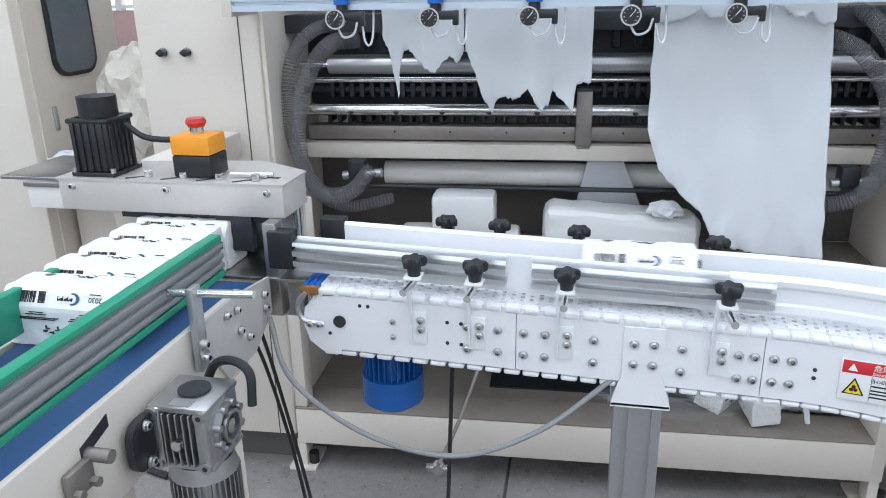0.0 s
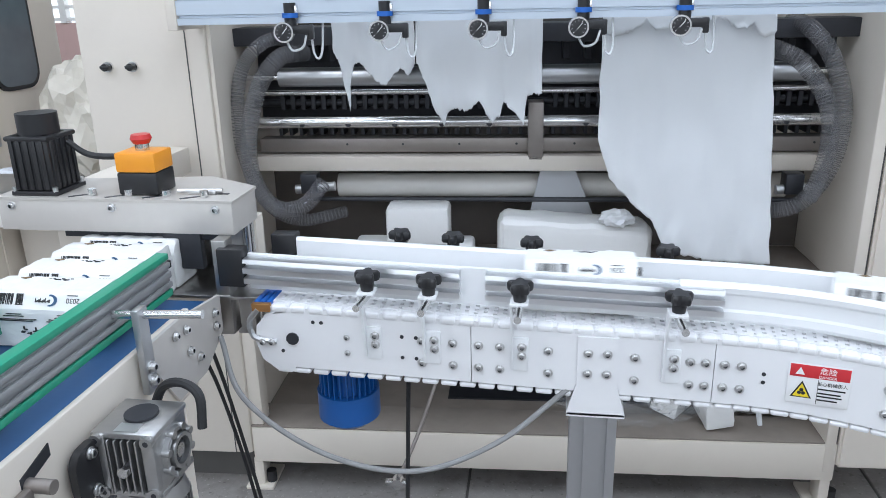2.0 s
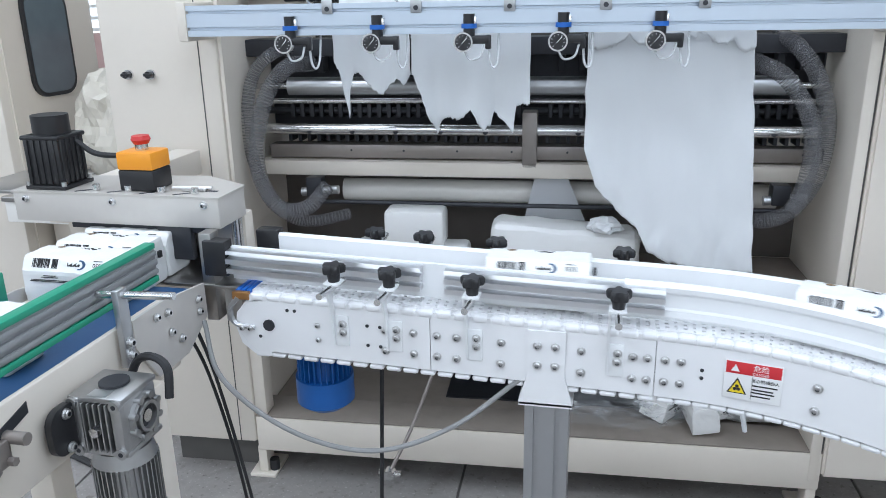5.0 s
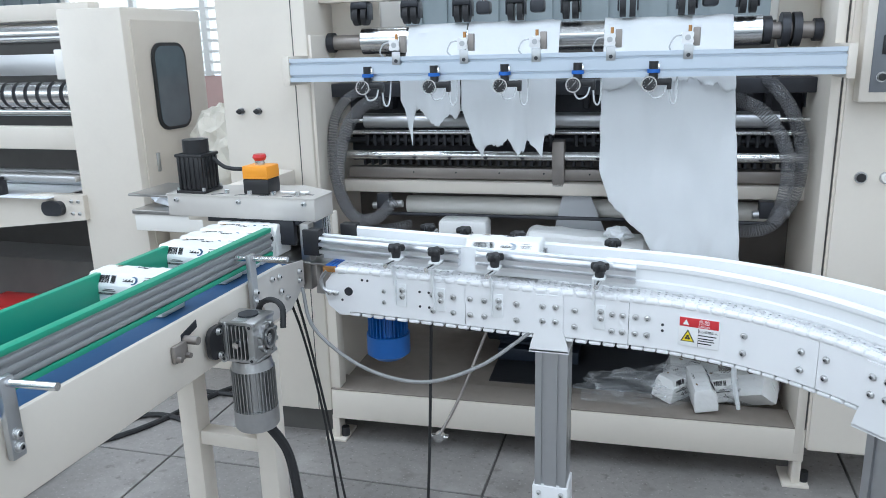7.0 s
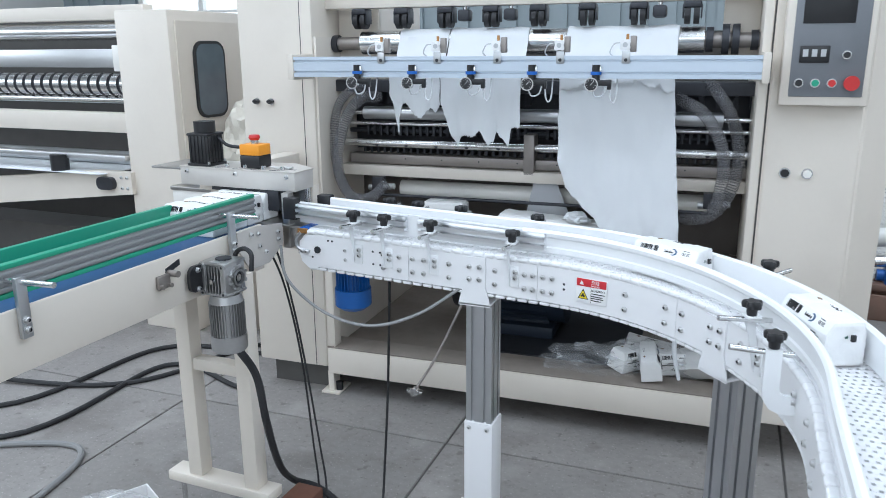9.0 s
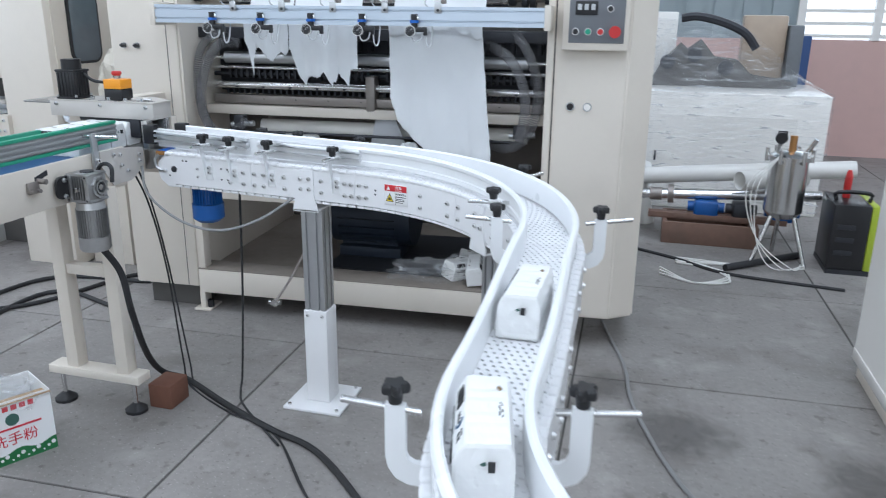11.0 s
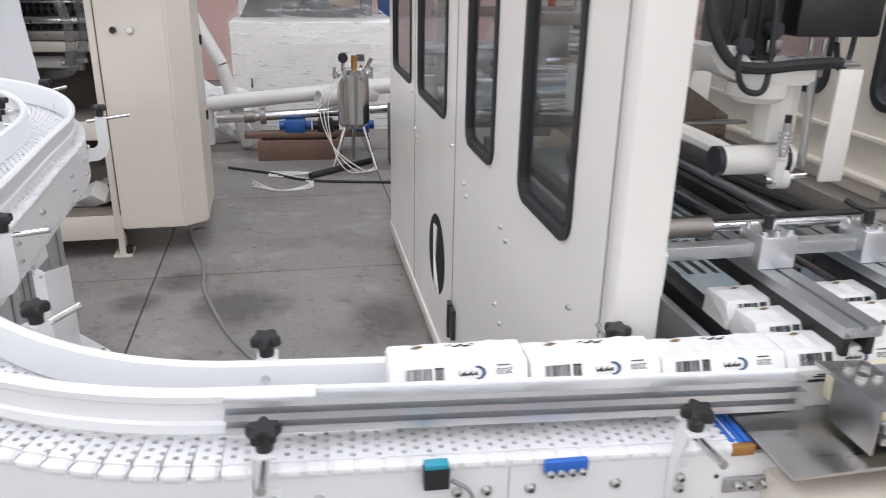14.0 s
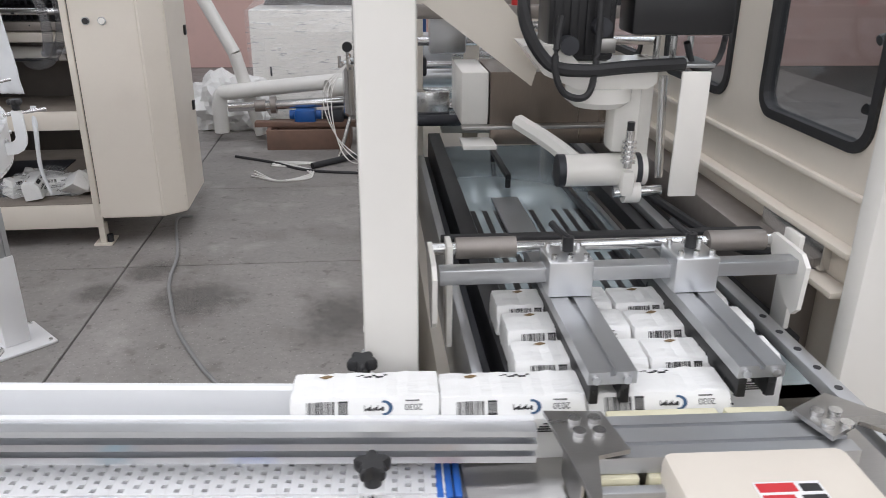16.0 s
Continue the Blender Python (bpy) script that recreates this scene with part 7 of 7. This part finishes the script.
for a, b, c, d in (((1.13, 5.155, 0.92), (2.56, 5.155, 0.93), (1.6, 5.6, 1.37), (1.5, 5.6, 1.37)), ((1.13, 5.15, 0.92), (1.5, 5.6, 1.37), (1.16, 6.1, 1.5), (1.12, 6.2, 0.92)), ((2.56, 5.155, 0.93), (2.52, 6.2, 0.92), (2.1, 6.1, 1.4), (1.6, 5.6, 1.37)), ((1.5, 5.6, 1.37), (1.6, 5.6, 1.37), (2.1, 6.1, 1.44), (1.16, 6.1, 1.5)), ((1.12, 5.14, 0.02), (2.555, 5.14, 0.02), (2.555, 5.145, 0.93), (1.12, 5.145, 0.93))):
    a, b, c, d = map(Vector, (a, b, c, d))
    g = []
    for i in range(n + 1):
        row = []
        for j in range(n + 1):
            u, v = i / n, j / n
            p = (a * (1 - u) + b * u) * (1 - v) + (d * (1 - u) + c * u) * v
            row.append(p + noise.noise_vector(p * 9) * 0.018 + noise.noise_vector(p * 26) * 0.007)
        g.append(row)
    bm = bm_new()
    g = [[bm.verts.new(p) for p in row] for row in g]
    for i in range(n):
        for j in range(n):
            bm.faces.new((g[i][j], g[i + 1][j], g[i + 1][j + 1], g[i][j + 1]))
    part("film", bm, WRAP, wm, "wrinkled clear stretch film", smooth=True)
bm = bm_new()
prism(bm, [(1.2, 0.926), (1.3, 1.12), (1.44, 1.27), (1.5, 1.22), (1.6, 1.3), (1.72, 1.16), (1.9, 1.14), (2.02, 1.02), (2.32, 0.98), (2.32, 0.926)], 0.3, pose(0, 5.68, 0))
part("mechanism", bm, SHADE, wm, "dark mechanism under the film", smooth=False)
for x, z in ((1.34, 1.12), (1.55, 1.18), (1.8, 1.08)):
    cyl_part("roller", DARK, wm, (x, 5.64, z), (x, 5.68, z), 0.06, 20)
tube_part("guard_arch", DARK, wm, [(1.42, 5.66, 1.47), (1.55, 5.66, 1.485), (1.75, 5.66, 1.44), (1.92, 5.66, 1.36), (2.02, 5.66, 1.24)], 0.035, "dark curved guard")
box_part("back_box", KRAFT, wm, 1.93, 2.28, 5.97, 6.15, 0.925, 1.5, 0.02, "brown film-covered box")
box_part("back_panel", PALE, wm, 1.16, 1.4, 6.0, 6.18, 0.925, 1.52, 0.01)
box_part("side_box", surface("dark_crate", (0.14, 0.15, 0.16), 0.5, vary=0.2), wm, 2.29, 2.4, 5.9, 6.1, 0.925, 1.42, 0.01)
bm = bm_new()
bx(bm, 2.59, 2.74, 7.6, 7.75, 0.0, 1.3, 0.01)
solo("blue_post", bm, surface("dark_blue_paint", (0.02, 0.06, 0.18), 0.5, vary=0.2), "dark blue steel post by the pink wall", "post")
tank = thing("pressure_tank", "stainless steel pressure tank on tripod legs", "tank")
bm = bm_new()
cyl(bm, (2.06, 3.9, 0.33), (2.06, 3.9, 0.66), 0.115, 32)
cyl(bm, (2.06, 3.9, 0.29), (2.06, 3.9, 0.33), 0.08, 32, 0.115)
part("vessel", bm, STEEL, tank)
bm = bm_new()
cyl(bm, (2.06, 3.9, 0.66), (2.06, 3.9, 0.68), 0.13, 32)
cyl(bm, (2.06, 3.9, 0.68), (2.06, 3.9, 0.71), 0.12, 32, 0.07)
part("lid", bm, STEEL, tank)
for k in range(6):
    a = radians(60 * k)
    cyl_part("clamp", STEEL, tank, (2.06 + 0.13 * math.cos(a), 3.9 + 0.13 * math.sin(a), 0.64), (2.06 + 0.13 * math.cos(a), 3.9 + 0.13 * math.sin(a), 0.72), 0.012, 10)
cyl_part("gauge", BLACK, tank, (1.99, 3.86, 0.79), (1.99, 3.83, 0.79), 0.035)
cyl_part("gauge_stem", STEEL, tank, (1.99, 3.87, 0.69), (1.99, 3.85, 0.79), 0.014)
cyl_part("valve", BRASS, tank, (2.07, 3.9, 0.7), (2.07, 3.9, 0.8), 0.022)
cyl_part("lever", STEEL, tank, (2.15, 3.88, 0.7), (2.19, 3.85, 0.79), 0.014)
for a, b in (((2.0, 3.86, 0.32), (1.9, 3.8, 0.0)), ((2.12, 3.86, 0.32), (2.21, 3.78, 0.0)), ((2.06, 3.98, 0.32), (2.06, 4.1, 0.0))):
    cyl_part("leg", STEEL, tank, a, b, 0.014)
for k in range(3):
    tube_part("hose", PIPE, tank, [(2.0, 3.8, 0.7), (1.88 - 0.03 * k, 3.74, 0.5), (1.9, 3.7, 0.2), (2.0 + 0.06 * k, 3.64, 0.03), (2.2, 3.7 + 0.05 * k, 0.02)], 0.004, "white air hose", 6)
tank.matrix_basis = pose(0.05, 0, 0)
tray = thing("rusty_tray", "rusty brown steel tray full of pump parts", "tray")
bm = bm_new()
for a in ((1.4, 2.02, 4.1, 4.13), (1.4, 2.02, 4.47, 4.5), (1.4, 1.43, 4.13, 4.47), (1.99, 2.02, 4.13, 4.47)):
    bx(bm, a[0], a[1], a[2], a[3], 0.0, 0.15, 0.004)
bx(bm, 1.42, 2.0, 4.12, 4.48, 0.02, 0.05)
part("body", bm, RUST, tray)
box_part("frame", RUST, tray, 1.3, 2.2, 4.2, 4.28, 0.15, 0.19, 0.004)
for x, w, mat in ((1.6, 0.16, BLUE), (1.85, 0.12, DARK), (2.1, 0.14, BLUE)):
    bm = bm_new()
    bx(bm, x, x + w, 4.2, 4.36, 0.17, 0.28, 0.02)
    cyl(bm, (x - 0.04, 4.28, 0.23), (x + w + 0.04, 4.28, 0.23), 0.035, 16)
    part("pump", bm, mat, tray, "small pump")
bm = bm_new()
tube(bm, [(1.0, 4.45, 0.06), (1.0, 4.45, 0.28), (1.03, 4.45, 0.36), (1.1, 4.44, 0.375), (1.7, 4.42, 0.44), (2.6, 4.38, 0.53)], 0.058, 20, 8)
solo("plastic_pipe", bm, PIPE, "long white plastic pipe with an elbow", "pipe")
bm = bm_new()
o = bmesh.ops.create_cone(bm, cap_ends=False, segments=24, radius1=0.065, radius2=0.065, depth=0.5)
bmesh.ops.transform(bm, matrix=look((2.08, 4.28, 0.45), (1.6, 4.0, 0.45)), verts=o["verts"])
p = solo("pipe_offcut", bm, PIPE, "short open white pipe offcut lying on the parts", "pipe")
p.modifiers.new("thickness", "SOLIDIFY").thickness = 0.008
sp = thing("steel_pipe", "galvanised steel pipe with a flange", "pipe")
cyl_part("tube", STEEL, sp, (1.1, 4.3, 0.285), (2.4, 4.3, 0.35), 0.035)
cyl_part("flange", TAN_STEEL, sp, (1.42, 4.3, 0.301), (1.46, 4.3, 0.303), 0.065)
cyl_part("coupling", TAN_STEEL, sp, (1.3, 4.3, 0.295), (1.38, 4.3, 0.299), 0.045)
weld = thing("welding_set", "black and lime-green welding set", "welder")
box_part("front", BLACK, weld, 2.37, 2.575, 3.72, 4.1, 0.03, 0.43, 0.01)
for z in (0.12, 0.2, 0.28):
    box_part("louvre", DARK, weld, 2.4, 2.5, 3.716, 3.721, z, z + 0.03, 0.002)
box_part("side", LIME, weld, 2.575, 2.62, 3.72, 4.1, 0.03, 0.43, 0.008, "lime-green side panel")
box_part("base", DARK, weld, 2.37, 2.62, 3.72, 4.1, 0.0, 0.03, 0.0)
tube_part("handle", BLACK, weld, [(2.4, 3.85, 0.43), (2.4, 3.85, 0.48), (2.58, 3.85, 0.48), (2.58, 3.85, 0.43)], 0.012, "black handle", 8, 3)
bm = bm_new()
cyl(bm, (2.47, 3.95, 0.43), (2.47, 3.95, 0.56), 0.022, 16)
cyl(bm, (2.47, 3.95, 0.56), (2.47, 3.95, 0.6), 0.022, 12, 0.012)
solo("spray_can", bm, RED, "red spray can on the welding set", "can")
bm = bm_new()
cyl(bm, (1.785, 3.575, 0.022), (2.25, 3.98, 0.022), 0.022, 14)
solo("black_rod", bm, RUBBER, "black rod lying on the floor", "rod")
crumpled("white_film", (0.98, 4.9, 0.0), (0.3, 0.25, 0.25), FILM, "heap of white plastic film on the floor", "film", 21.0, 0.4)
bm = bm_new()
cyl(bm, (0.85, 4.6, 1.2), (1.14, 4.5, 0.66), 0.05, 18)
cyl(bm, (1.14, 4.5, 0.66), (1.3, 4.5, 0.03), 0.05, 18)
solo("leaning_pipe", bm, PIPE, "leaning white pipe by the film heap", "pipe")

# ---- floor clutter ----


def cable(pts, r, mat, label, name="cable"):
    bm = bm_new()
    tube(bm, pts, r, 8, 10)
    return solo(name, bm, mat, label, "cable")


cable([(-0.505, 0.95, 0.71), (-0.48, 1.0, 0.6), (-0.47, 1.02, 0.44), (-0.52, 1.14, 0.22), (-0.58, 1.3, 0.06), (-0.5, 1.35, 0.012), (-0.234, 1.208, 0.012), (0.028, 1.085, 0.012), (0.254, 0.993, 0.012), (0.521, 0.75, 0.012), (0.75, 0.47, 0.012), (0.9, 0.27, 0.012), (1.1, -0.1, 0.012), (1.2, -0.5, 0.012)], 0.012, RUBBER, "thick black power cable running over the floor")
for k in range(2):
    d = 0.03 * k - 0.06
    cable([(-0.57 + d, 1.3, 0.93), (-0.6 + d * 0.5, 1.39, 0.75), (-0.56 + d * 0.4, 1.4, 0.48), (-0.46 + d, 1.36, 0.1), (-0.4 + d, 1.31, 0.007), (-0.13 + d, 1.16, 0.007), (0.1 + d, 1.02 - d, 0.007), (0.38 + d, 0.7 - d, 0.007), (0.62 + d, 0.5 - d, 0.007), (0.85 + d, 0.28, 0.007), (1.05, -0.1 + d, 0.007), (1.1 + d, -0.5, 0.007)], 0.0038, RUBBER, "thin black cable hanging from the conveyor to the floor")
cable([(-0.25, 1.45, 0.86), (-0.27, 1.45, 0.4), (-0.28, 1.42, 0.05), (-0.24, 1.33, 0.007), (-0.16, 1.22, 0.007), (0.1, 1.0, 0.007)], 0.0045, RUBBER, "thin black cable hanging from the blue motor")
cable([(-0.56, 1.28, 0.93), (-0.5, 1.22, 0.84), (-0.36, 1.2, 0.755), (-0.2, 1.2, 0.73), (-0.06, 1.24, 0.77), (0.06, 1.3, 0.85)], 0.005, GREY_CABLE, "grey cable sagging below the conveyor")
cable([(-0.535, 1.0, 0.95), (-0.515, 1.0, 0.985), (-0.48, 0.99, 0.998), (-0.452, 0.98, 0.985), (-0.448, 0.97, 0.94)], 0.0068, RUBBER, "black cable loop behind the gearbox")
cable([(-3.2, 1.2, 0.012), (-2.2, 1.39, 0.012), (-2.0, 2.21, 0.012), (-1.4, 2.35, 0.012)], 0.012, RUBBER, "black cable on the floor beside the machine")
cable([(-3.0, 1.0, 0.012), (-1.92, 1.2, 0.012), (-1.82, 2.03, 0.012), (-1.3, 1.95, 0.012)], 0.012, RUBBER, "black cable on the floor beside the machine")
cable([(-3.0, 1.5, 0.03), (-1.9, 1.75, 0.012), (-1.57, 2.4, 0.012), (-1.3, 2.6, 0.012)], 0.012, RUBBER, "black cable on the floor beside the machine")
cable([(-2.3, 0.9, 0.012), (-1.6, 1.25, 0.012), (-1.4, 0.9, 0.012), (-1.35, 0.4, 0.012), (-1.5, -0.3, 0.012)], 0.012, GREY_CABLE, "grey cable lying on the floor")
cable([(1.2, 2.6, 0.01), (1.13, 2.53, 0.008), (1.26, 2.04, 0.008), (1.3, 1.75, 0.008), (1.36, 1.52, 0.008), (1.51, 1.13, 0.008), (1.8, 0.7, 0.008), (2.2, 0.5, 0.008)], 0.008, GREY_CABLE, "dusty grey cable on the floor")
cable([(1.2, 3.9, 0.008), (1.5, 3.72, 0.008), (1.8, 3.5, 0.008), (2.42, 3.39, 0.008)], 0.01, RUBBER, "black cable across the floor")
for k in range(3):
    cable([(1.4, 3.4 + 0.06 * k, 0.006), (1.6, 3.28, 0.006), (1.8, 3.36 + 0.05 * k, 0.006), (1.7, 3.6, 0.006), (1.5, 3.75 - 0.05 * k, 0.006), (1.9, 3.7, 0.006)], 0.006, PIPE, "pale coiled hose on the floor")
bm = bm_new()
bx(bm, -0.52, -0.42, 1.12, 1.24, 0.0, 0.1, 0.006)
solo("brick", bm, BRICK, "reddish-brown brick block on the floor", "brick")
carton = thing("soap_carton", "white and green carton of hand-washing powder, open at the top", "box", pose(-0.805, 0.712, 0, 0, 0, 62))
bm = bm_new()
bx(bm, -0.13, 0.13, -0.1, -0.096, 0, 0.23)
bx(bm, -0.13, 0.13, 0.096, 0.1, 0, 0.23)
bx(bm, -0.13, -0.126, -0.096, 0.096, 0, 0.23)
bx(bm, 0.126, 0.13, -0.096, 0.096, 0, 0.23)
part("carton", bm, SIGN_WHITE, carton)
bm = bm_new()
bx(bm, -0.13, 0.13, -0.19, -0.1, 0.228, 0.232, 0, pose(0, 0, 0, 0))
bx(bm, -0.2, -0.13, -0.09, 0.09, 0.228, 0.232)
part("flap", bm, CARDBOARD, carton, "brown cardboard flaps", pose(0, 0.02, -0.045, -14))
bm = bm_new()
prism(bm, [(-0.13, 0.0)] + [(-0.13 + 0.26 * k / 16, 0.042 + 0.008 * math.sin(k * 0.9)) for k in range(17)] + [(0.13, 0.0)], 0.001, pose(0, -0.1012, 0))
part("band", bm, surface("carton_green", (0.02, 0.16, 0.05), 0.5), carton, "green wavy band")
bm = bm_new()
cyl(bm, (0, -0.1, 0.16), (0, -0.1013, 0.16), 0.022, 20)
part("logo", bm, INK_GREEN, carton, "dark green round mark")
part("writing", writing("洗手粉", 0.05, INK_RED), None, carton, "", pose(0, -0.1012, 0.085))
for k in range(15):
    bm = bm_new()
    r = 0.0035 + 0.002 * (k % 3)
    cyl(bm, (0, 0, 0), (0, -0.0006, 0), r, 10)
    part("dot", bm, SIGN_WHITE, carton, "white dot on the green band", pose(-0.118 + 0.0168 * k, -0.1022, 0.012 + 0.0085 * (k * 7 % 3)))
bm = bm_new()
bx(bm, -0.09, 0.09, -0.1014, -0.1, 0.125, 0.132)
for k in range(6):
    bx(bm, -0.08 + 0.027 * k, -0.062 + 0.027 * k, -0.1014, -0.1, 0.195, 0.213)
part("print", bm, INK_RED, carton, "red print bars")
crumpled("plastic_bag", (-0.805, 0.712, 0.17), (0.12, 0.085, 0.06), WRAP, "clear plastic bag in the open carton", "bag", 31.0, 0.4, 3)
# damp stains, thin films on the slabs
for k, (x, y, rx, ry) in enumerate(((1.5, 1.5, 0.2, 0.13), (1.03, 1.6, 0.1, 0.09), (1.2, 1.83, 0.1, 0.1), (2.1, 1.3, 0.12, 0.2), (1.75, 0.75, 0.1, 0.06))):
    bm = bm_new()
    ring = []
    for i in range(40):
        a = 2 * math.pi * i / 40
        r = 1.5 + 0.3 * noise.noise(Vector((math.cos(a) * 1.5, math.sin(a) * 1.5, k * 3.1)))
        ring.append(bm.verts.new((x + rx * r * math.cos(a), y + ry * r * math.sin(a), 0.0014)))
    bm.faces.new(ring)
    solo("damp_stain", bm, STAIN, "dark damp stain on the concrete slabs", "stain", "structure")

# waste packs and film in the machine's base
for k, (x, y, rz, tilt) in enumerate(((0.42, 2.36, 60, 20), (0.52, 2.3, 100, -15), (0.6, 2.38, 30, 10), (0.68, 2.32, 140, 80), (0.47, 2.48, 10, 40), (0.75, 2.4, 75, 5))):
    e = tissue_pack(x, y, 0.21, rz, "spoiled white tissue pack lying in the dusty base", "spoiled packs")
    e.matrix_basis = pose(x, y, 0.23 + 0.02 * (k % 2), tilt * 0.5, tilt * 0.3, rz)
crumpled("film_waste", (0.3, 2.32, 0.206), (0.2, 0.1, 0.06), WRAP, "crumpled clear film in the dusty base", "film", 41.0, 0.5)
crumpled("film_waste", (0.5, 2.42, 0.206), (0.2, 0.12, 0.07), WRAP, "crumpled clear film in the dusty base", "film", 43.0, 0.5)
bm = bm_new()
tube(bm, [(0.62, 2.2, 0.72), (0.63, 2.16, 0.6), (0.615, 2.17, 0.42), (0.64, 2.18, 0.28)], lambda u: 0.012 * (1.2 - 0.6 * u), 8, 8)
solo("tissue_strip", bm, TISSUE, "twisted strip of tissue hanging into the base", "tissue strip")

# ---- packs in motion ----
V = 0.6


def on_line(s):
    """A pack's pose on the chain, s metres along it; before the chain it stands in the gate."""
    if s < 0:
        return pose(-0.43 + s, 1.377 + lane(0), CHAIN_Z + 0.0005)
    if s > TOTAL:
        x, y, z, h = line(TOTAL, lane(TOTAL))
        return pose(x + s - TOTAL, y, z, 0, 0, 0)
    x, y, z, h = line(s, lane(s))
    return pose(x, y, z, 0, 0, h)


GATE = -0.288
DEPTH = 0.088
ROW = 0.086
GATE_Y = 1.377 + lane(0)
QUEUE_S = TOTAL - L3 - 1.07 - R2   # s = x + QUEUE_S on the last straight
STARTS = [-0.86, 0.32, 1.17, 3.25, 4.16, 6.34, 7.18]


def launch_rows(start, stop_rows):
    """Rows of (t, s) from the gate on: thrown out by the pusher, then carried by the chain."""
    rows = [(start + 0.06, GATE), (start + 0.22, -0.03), (start + 0.42, 0.19), (start + 0.62, 0.38)]
    t, s = start + 0.62, 0.38
    while t < 16.2 and s < 4.9:
        t += 0.25
        s += V * 0.25
        if stop_rows and s > stop_rows[0][1] - 0.02:
            break
        rows.append((t, s))
    for r in stop_rows:
        if r[0] > rows[-1][0] + 0.05:
            rows.append(r)
    return rows


def at(rows, t):
    if t <= rows[0][0]:
        return rows[0][1]
    for (a, p), (b, q) in zip(rows, rows[1:]):
        if t <= b:
            return p + (q - p) * (t - a) / (b - a)
    return rows[-1][1]


queue_ends = {
    6: [(13.92, 2.035), (15.1, 2.045), (15.35, 2.06), (15.5, 2.11), (16.0, 2.317), (16.2, 2.4)],
    5: [(13.3, 2.15), (13.6, 2.22), (14.0, 2.232), (15.1, 2.24), (15.35, 2.255), (15.5, 2.305), (16.0, 2.511), (16.2, 2.59)],
    4: [(12.6, 2.41), (13.5, 2.42), (14.0, 2.427), (15.1, 2.434), (15.35, 2.45), (15.5, 2.5), (16.0, 2.706), (16.2, 2.79)],
    3: [(11.9, 2.6), (13.5, 2.61), (14.0, 2.622), (16.2, 2.622)],
    2: [(11.1, 2.79), (13.5, 2.8), (14.0, 2.818), (16.2, 2.818)],
    1: [(8.4, 2.9)], 0: [(7.3, 2.9)],
}


def push(t):
    """How far the cross pusher has gone at t seconds."""
    return at([(0, 0), (14.72, 0), (14.95, 0.088), (15.22, 0.088), (15.4, 0), (16.2, 0)], t)


def times(step=0.1):
    return [round(i * step, 3) for i in range(int(16 / step) + 1)]


def motions():
    # packs that travel the chain
    for k, start in enumerate(STARTS):
        stops = [(t, x + QUEUE_S) for t, x in queue_ends[k]]
        rows = launch_rows(start, stops if k > 1 else [])
        ob = tissue_pack(0, 0, 0)
        keys = []
        for t in times(0.1):
            if t < rows[0][0] and k > 0:
                y = entry(k, t)
                m = pose(-0.765, y, BELT_Z + 0.0005)
            else:
                s = at(rows, t)
                m = on_line(s)
                if k <= 1 and s > TOTAL + 0.33:
                    # carried on through the wrapping machine, row by row
                    since = t - next(q for q in times(0.1) if at(rows, q) > TOTAL + 0.33)
                    m = pose(2.622 + 0.196 * (k % 2), GATE_ROW + (1.85 + 0.12 * k) * ease(since, 0.0, 3.0), 0.835)
                if k in (2, 3) and t > 14.7:
                    m = pose(m.translation.x, m.translation.y + ROW * min(1, max(0, (t - 14.72) / 0.23)), m.translation.z)
            keys.append((t, m))
        walk(ob, keys)
    # packs waiting on the infeed belt
    for k in range(len(STARTS), len(STARTS) + 4):
        ob = tissue_pack(0, 0, 0)
        walk(ob, [(t, pose(-0.765, entry(k, t), BELT_Z + 0.0005)) for t in times(0.1)])
    # rows already inside the wrapping machine
    for i in range(2):
        for j in range(2):
            x = 2.622 + 0.196 * i - 0.006 * j
            ob = tissue_pack(0, 0, 0, 0, "white tissue pack in the collated stack under the brushes")
            y = GATE_ROW + ROW * (j + 1)
            walk(ob, [(t, pose(x, y + push_in(t), 0.8345, 0, 0, 1.85)) for t in times(0.1)])
    walk(pusher, [(t, pose(0, push(t), 0)) for t in times(0.1)])


GATE_ROW = -0.718
IN_ROWS = [(0, 0.0), (14.74, 0.0), (14.95, 0.09), (16.2, 0.09)]


def push_in(t):
    return at(IN_ROWS, t)


# belt rides: (time, y) for every pack in the stack
def entry(k, t):
    gone = sum(min(1.0, max(0.0, (t - s - 0.3) / 0.3)) for s in STARTS if s > -0.5)
    y = GATE_Y - DEPTH * (k - 1 - gone)
    late = ARRIVALS.get(k)
    if late:
        a, v = late
        ride = 1.0 - v * (a - t) if t < a else 9
        return min(y, ride)
    return y


# pack: (time at which it would pass y = 1.0, belt speed)
ARRIVALS = {5: (-1.0, 0.3), 6: (1.75, 0.3), 7: (2.6, 0.3), 8: (5.2, 0.3), 9: (5.9, 0.3), 10: (7.65, 0.18)}

# ---- floor slabs ----
SLAB_X, SLAB_Y = 1.27, 1.25
bm = bm_new()
bx(bm, 0.0045, SLAB_X - 0.0045, 0.0045, SLAB_Y - 0.0045, -0.02, 0.0, 0.002, None, 1)
SLAB = mesh_of("slab", bm, FLOOR_TILE)
for i in range(-5, 5):
    for j in range(-5, 7):
        part("slab", SLAB, None, floor, "", pose(0, 0, 0, 0, 0, 2.0) @ pose(1.12 + i * SLAB_X, 0.6 + (j - 1) * SLAB_Y, 0))

motions()
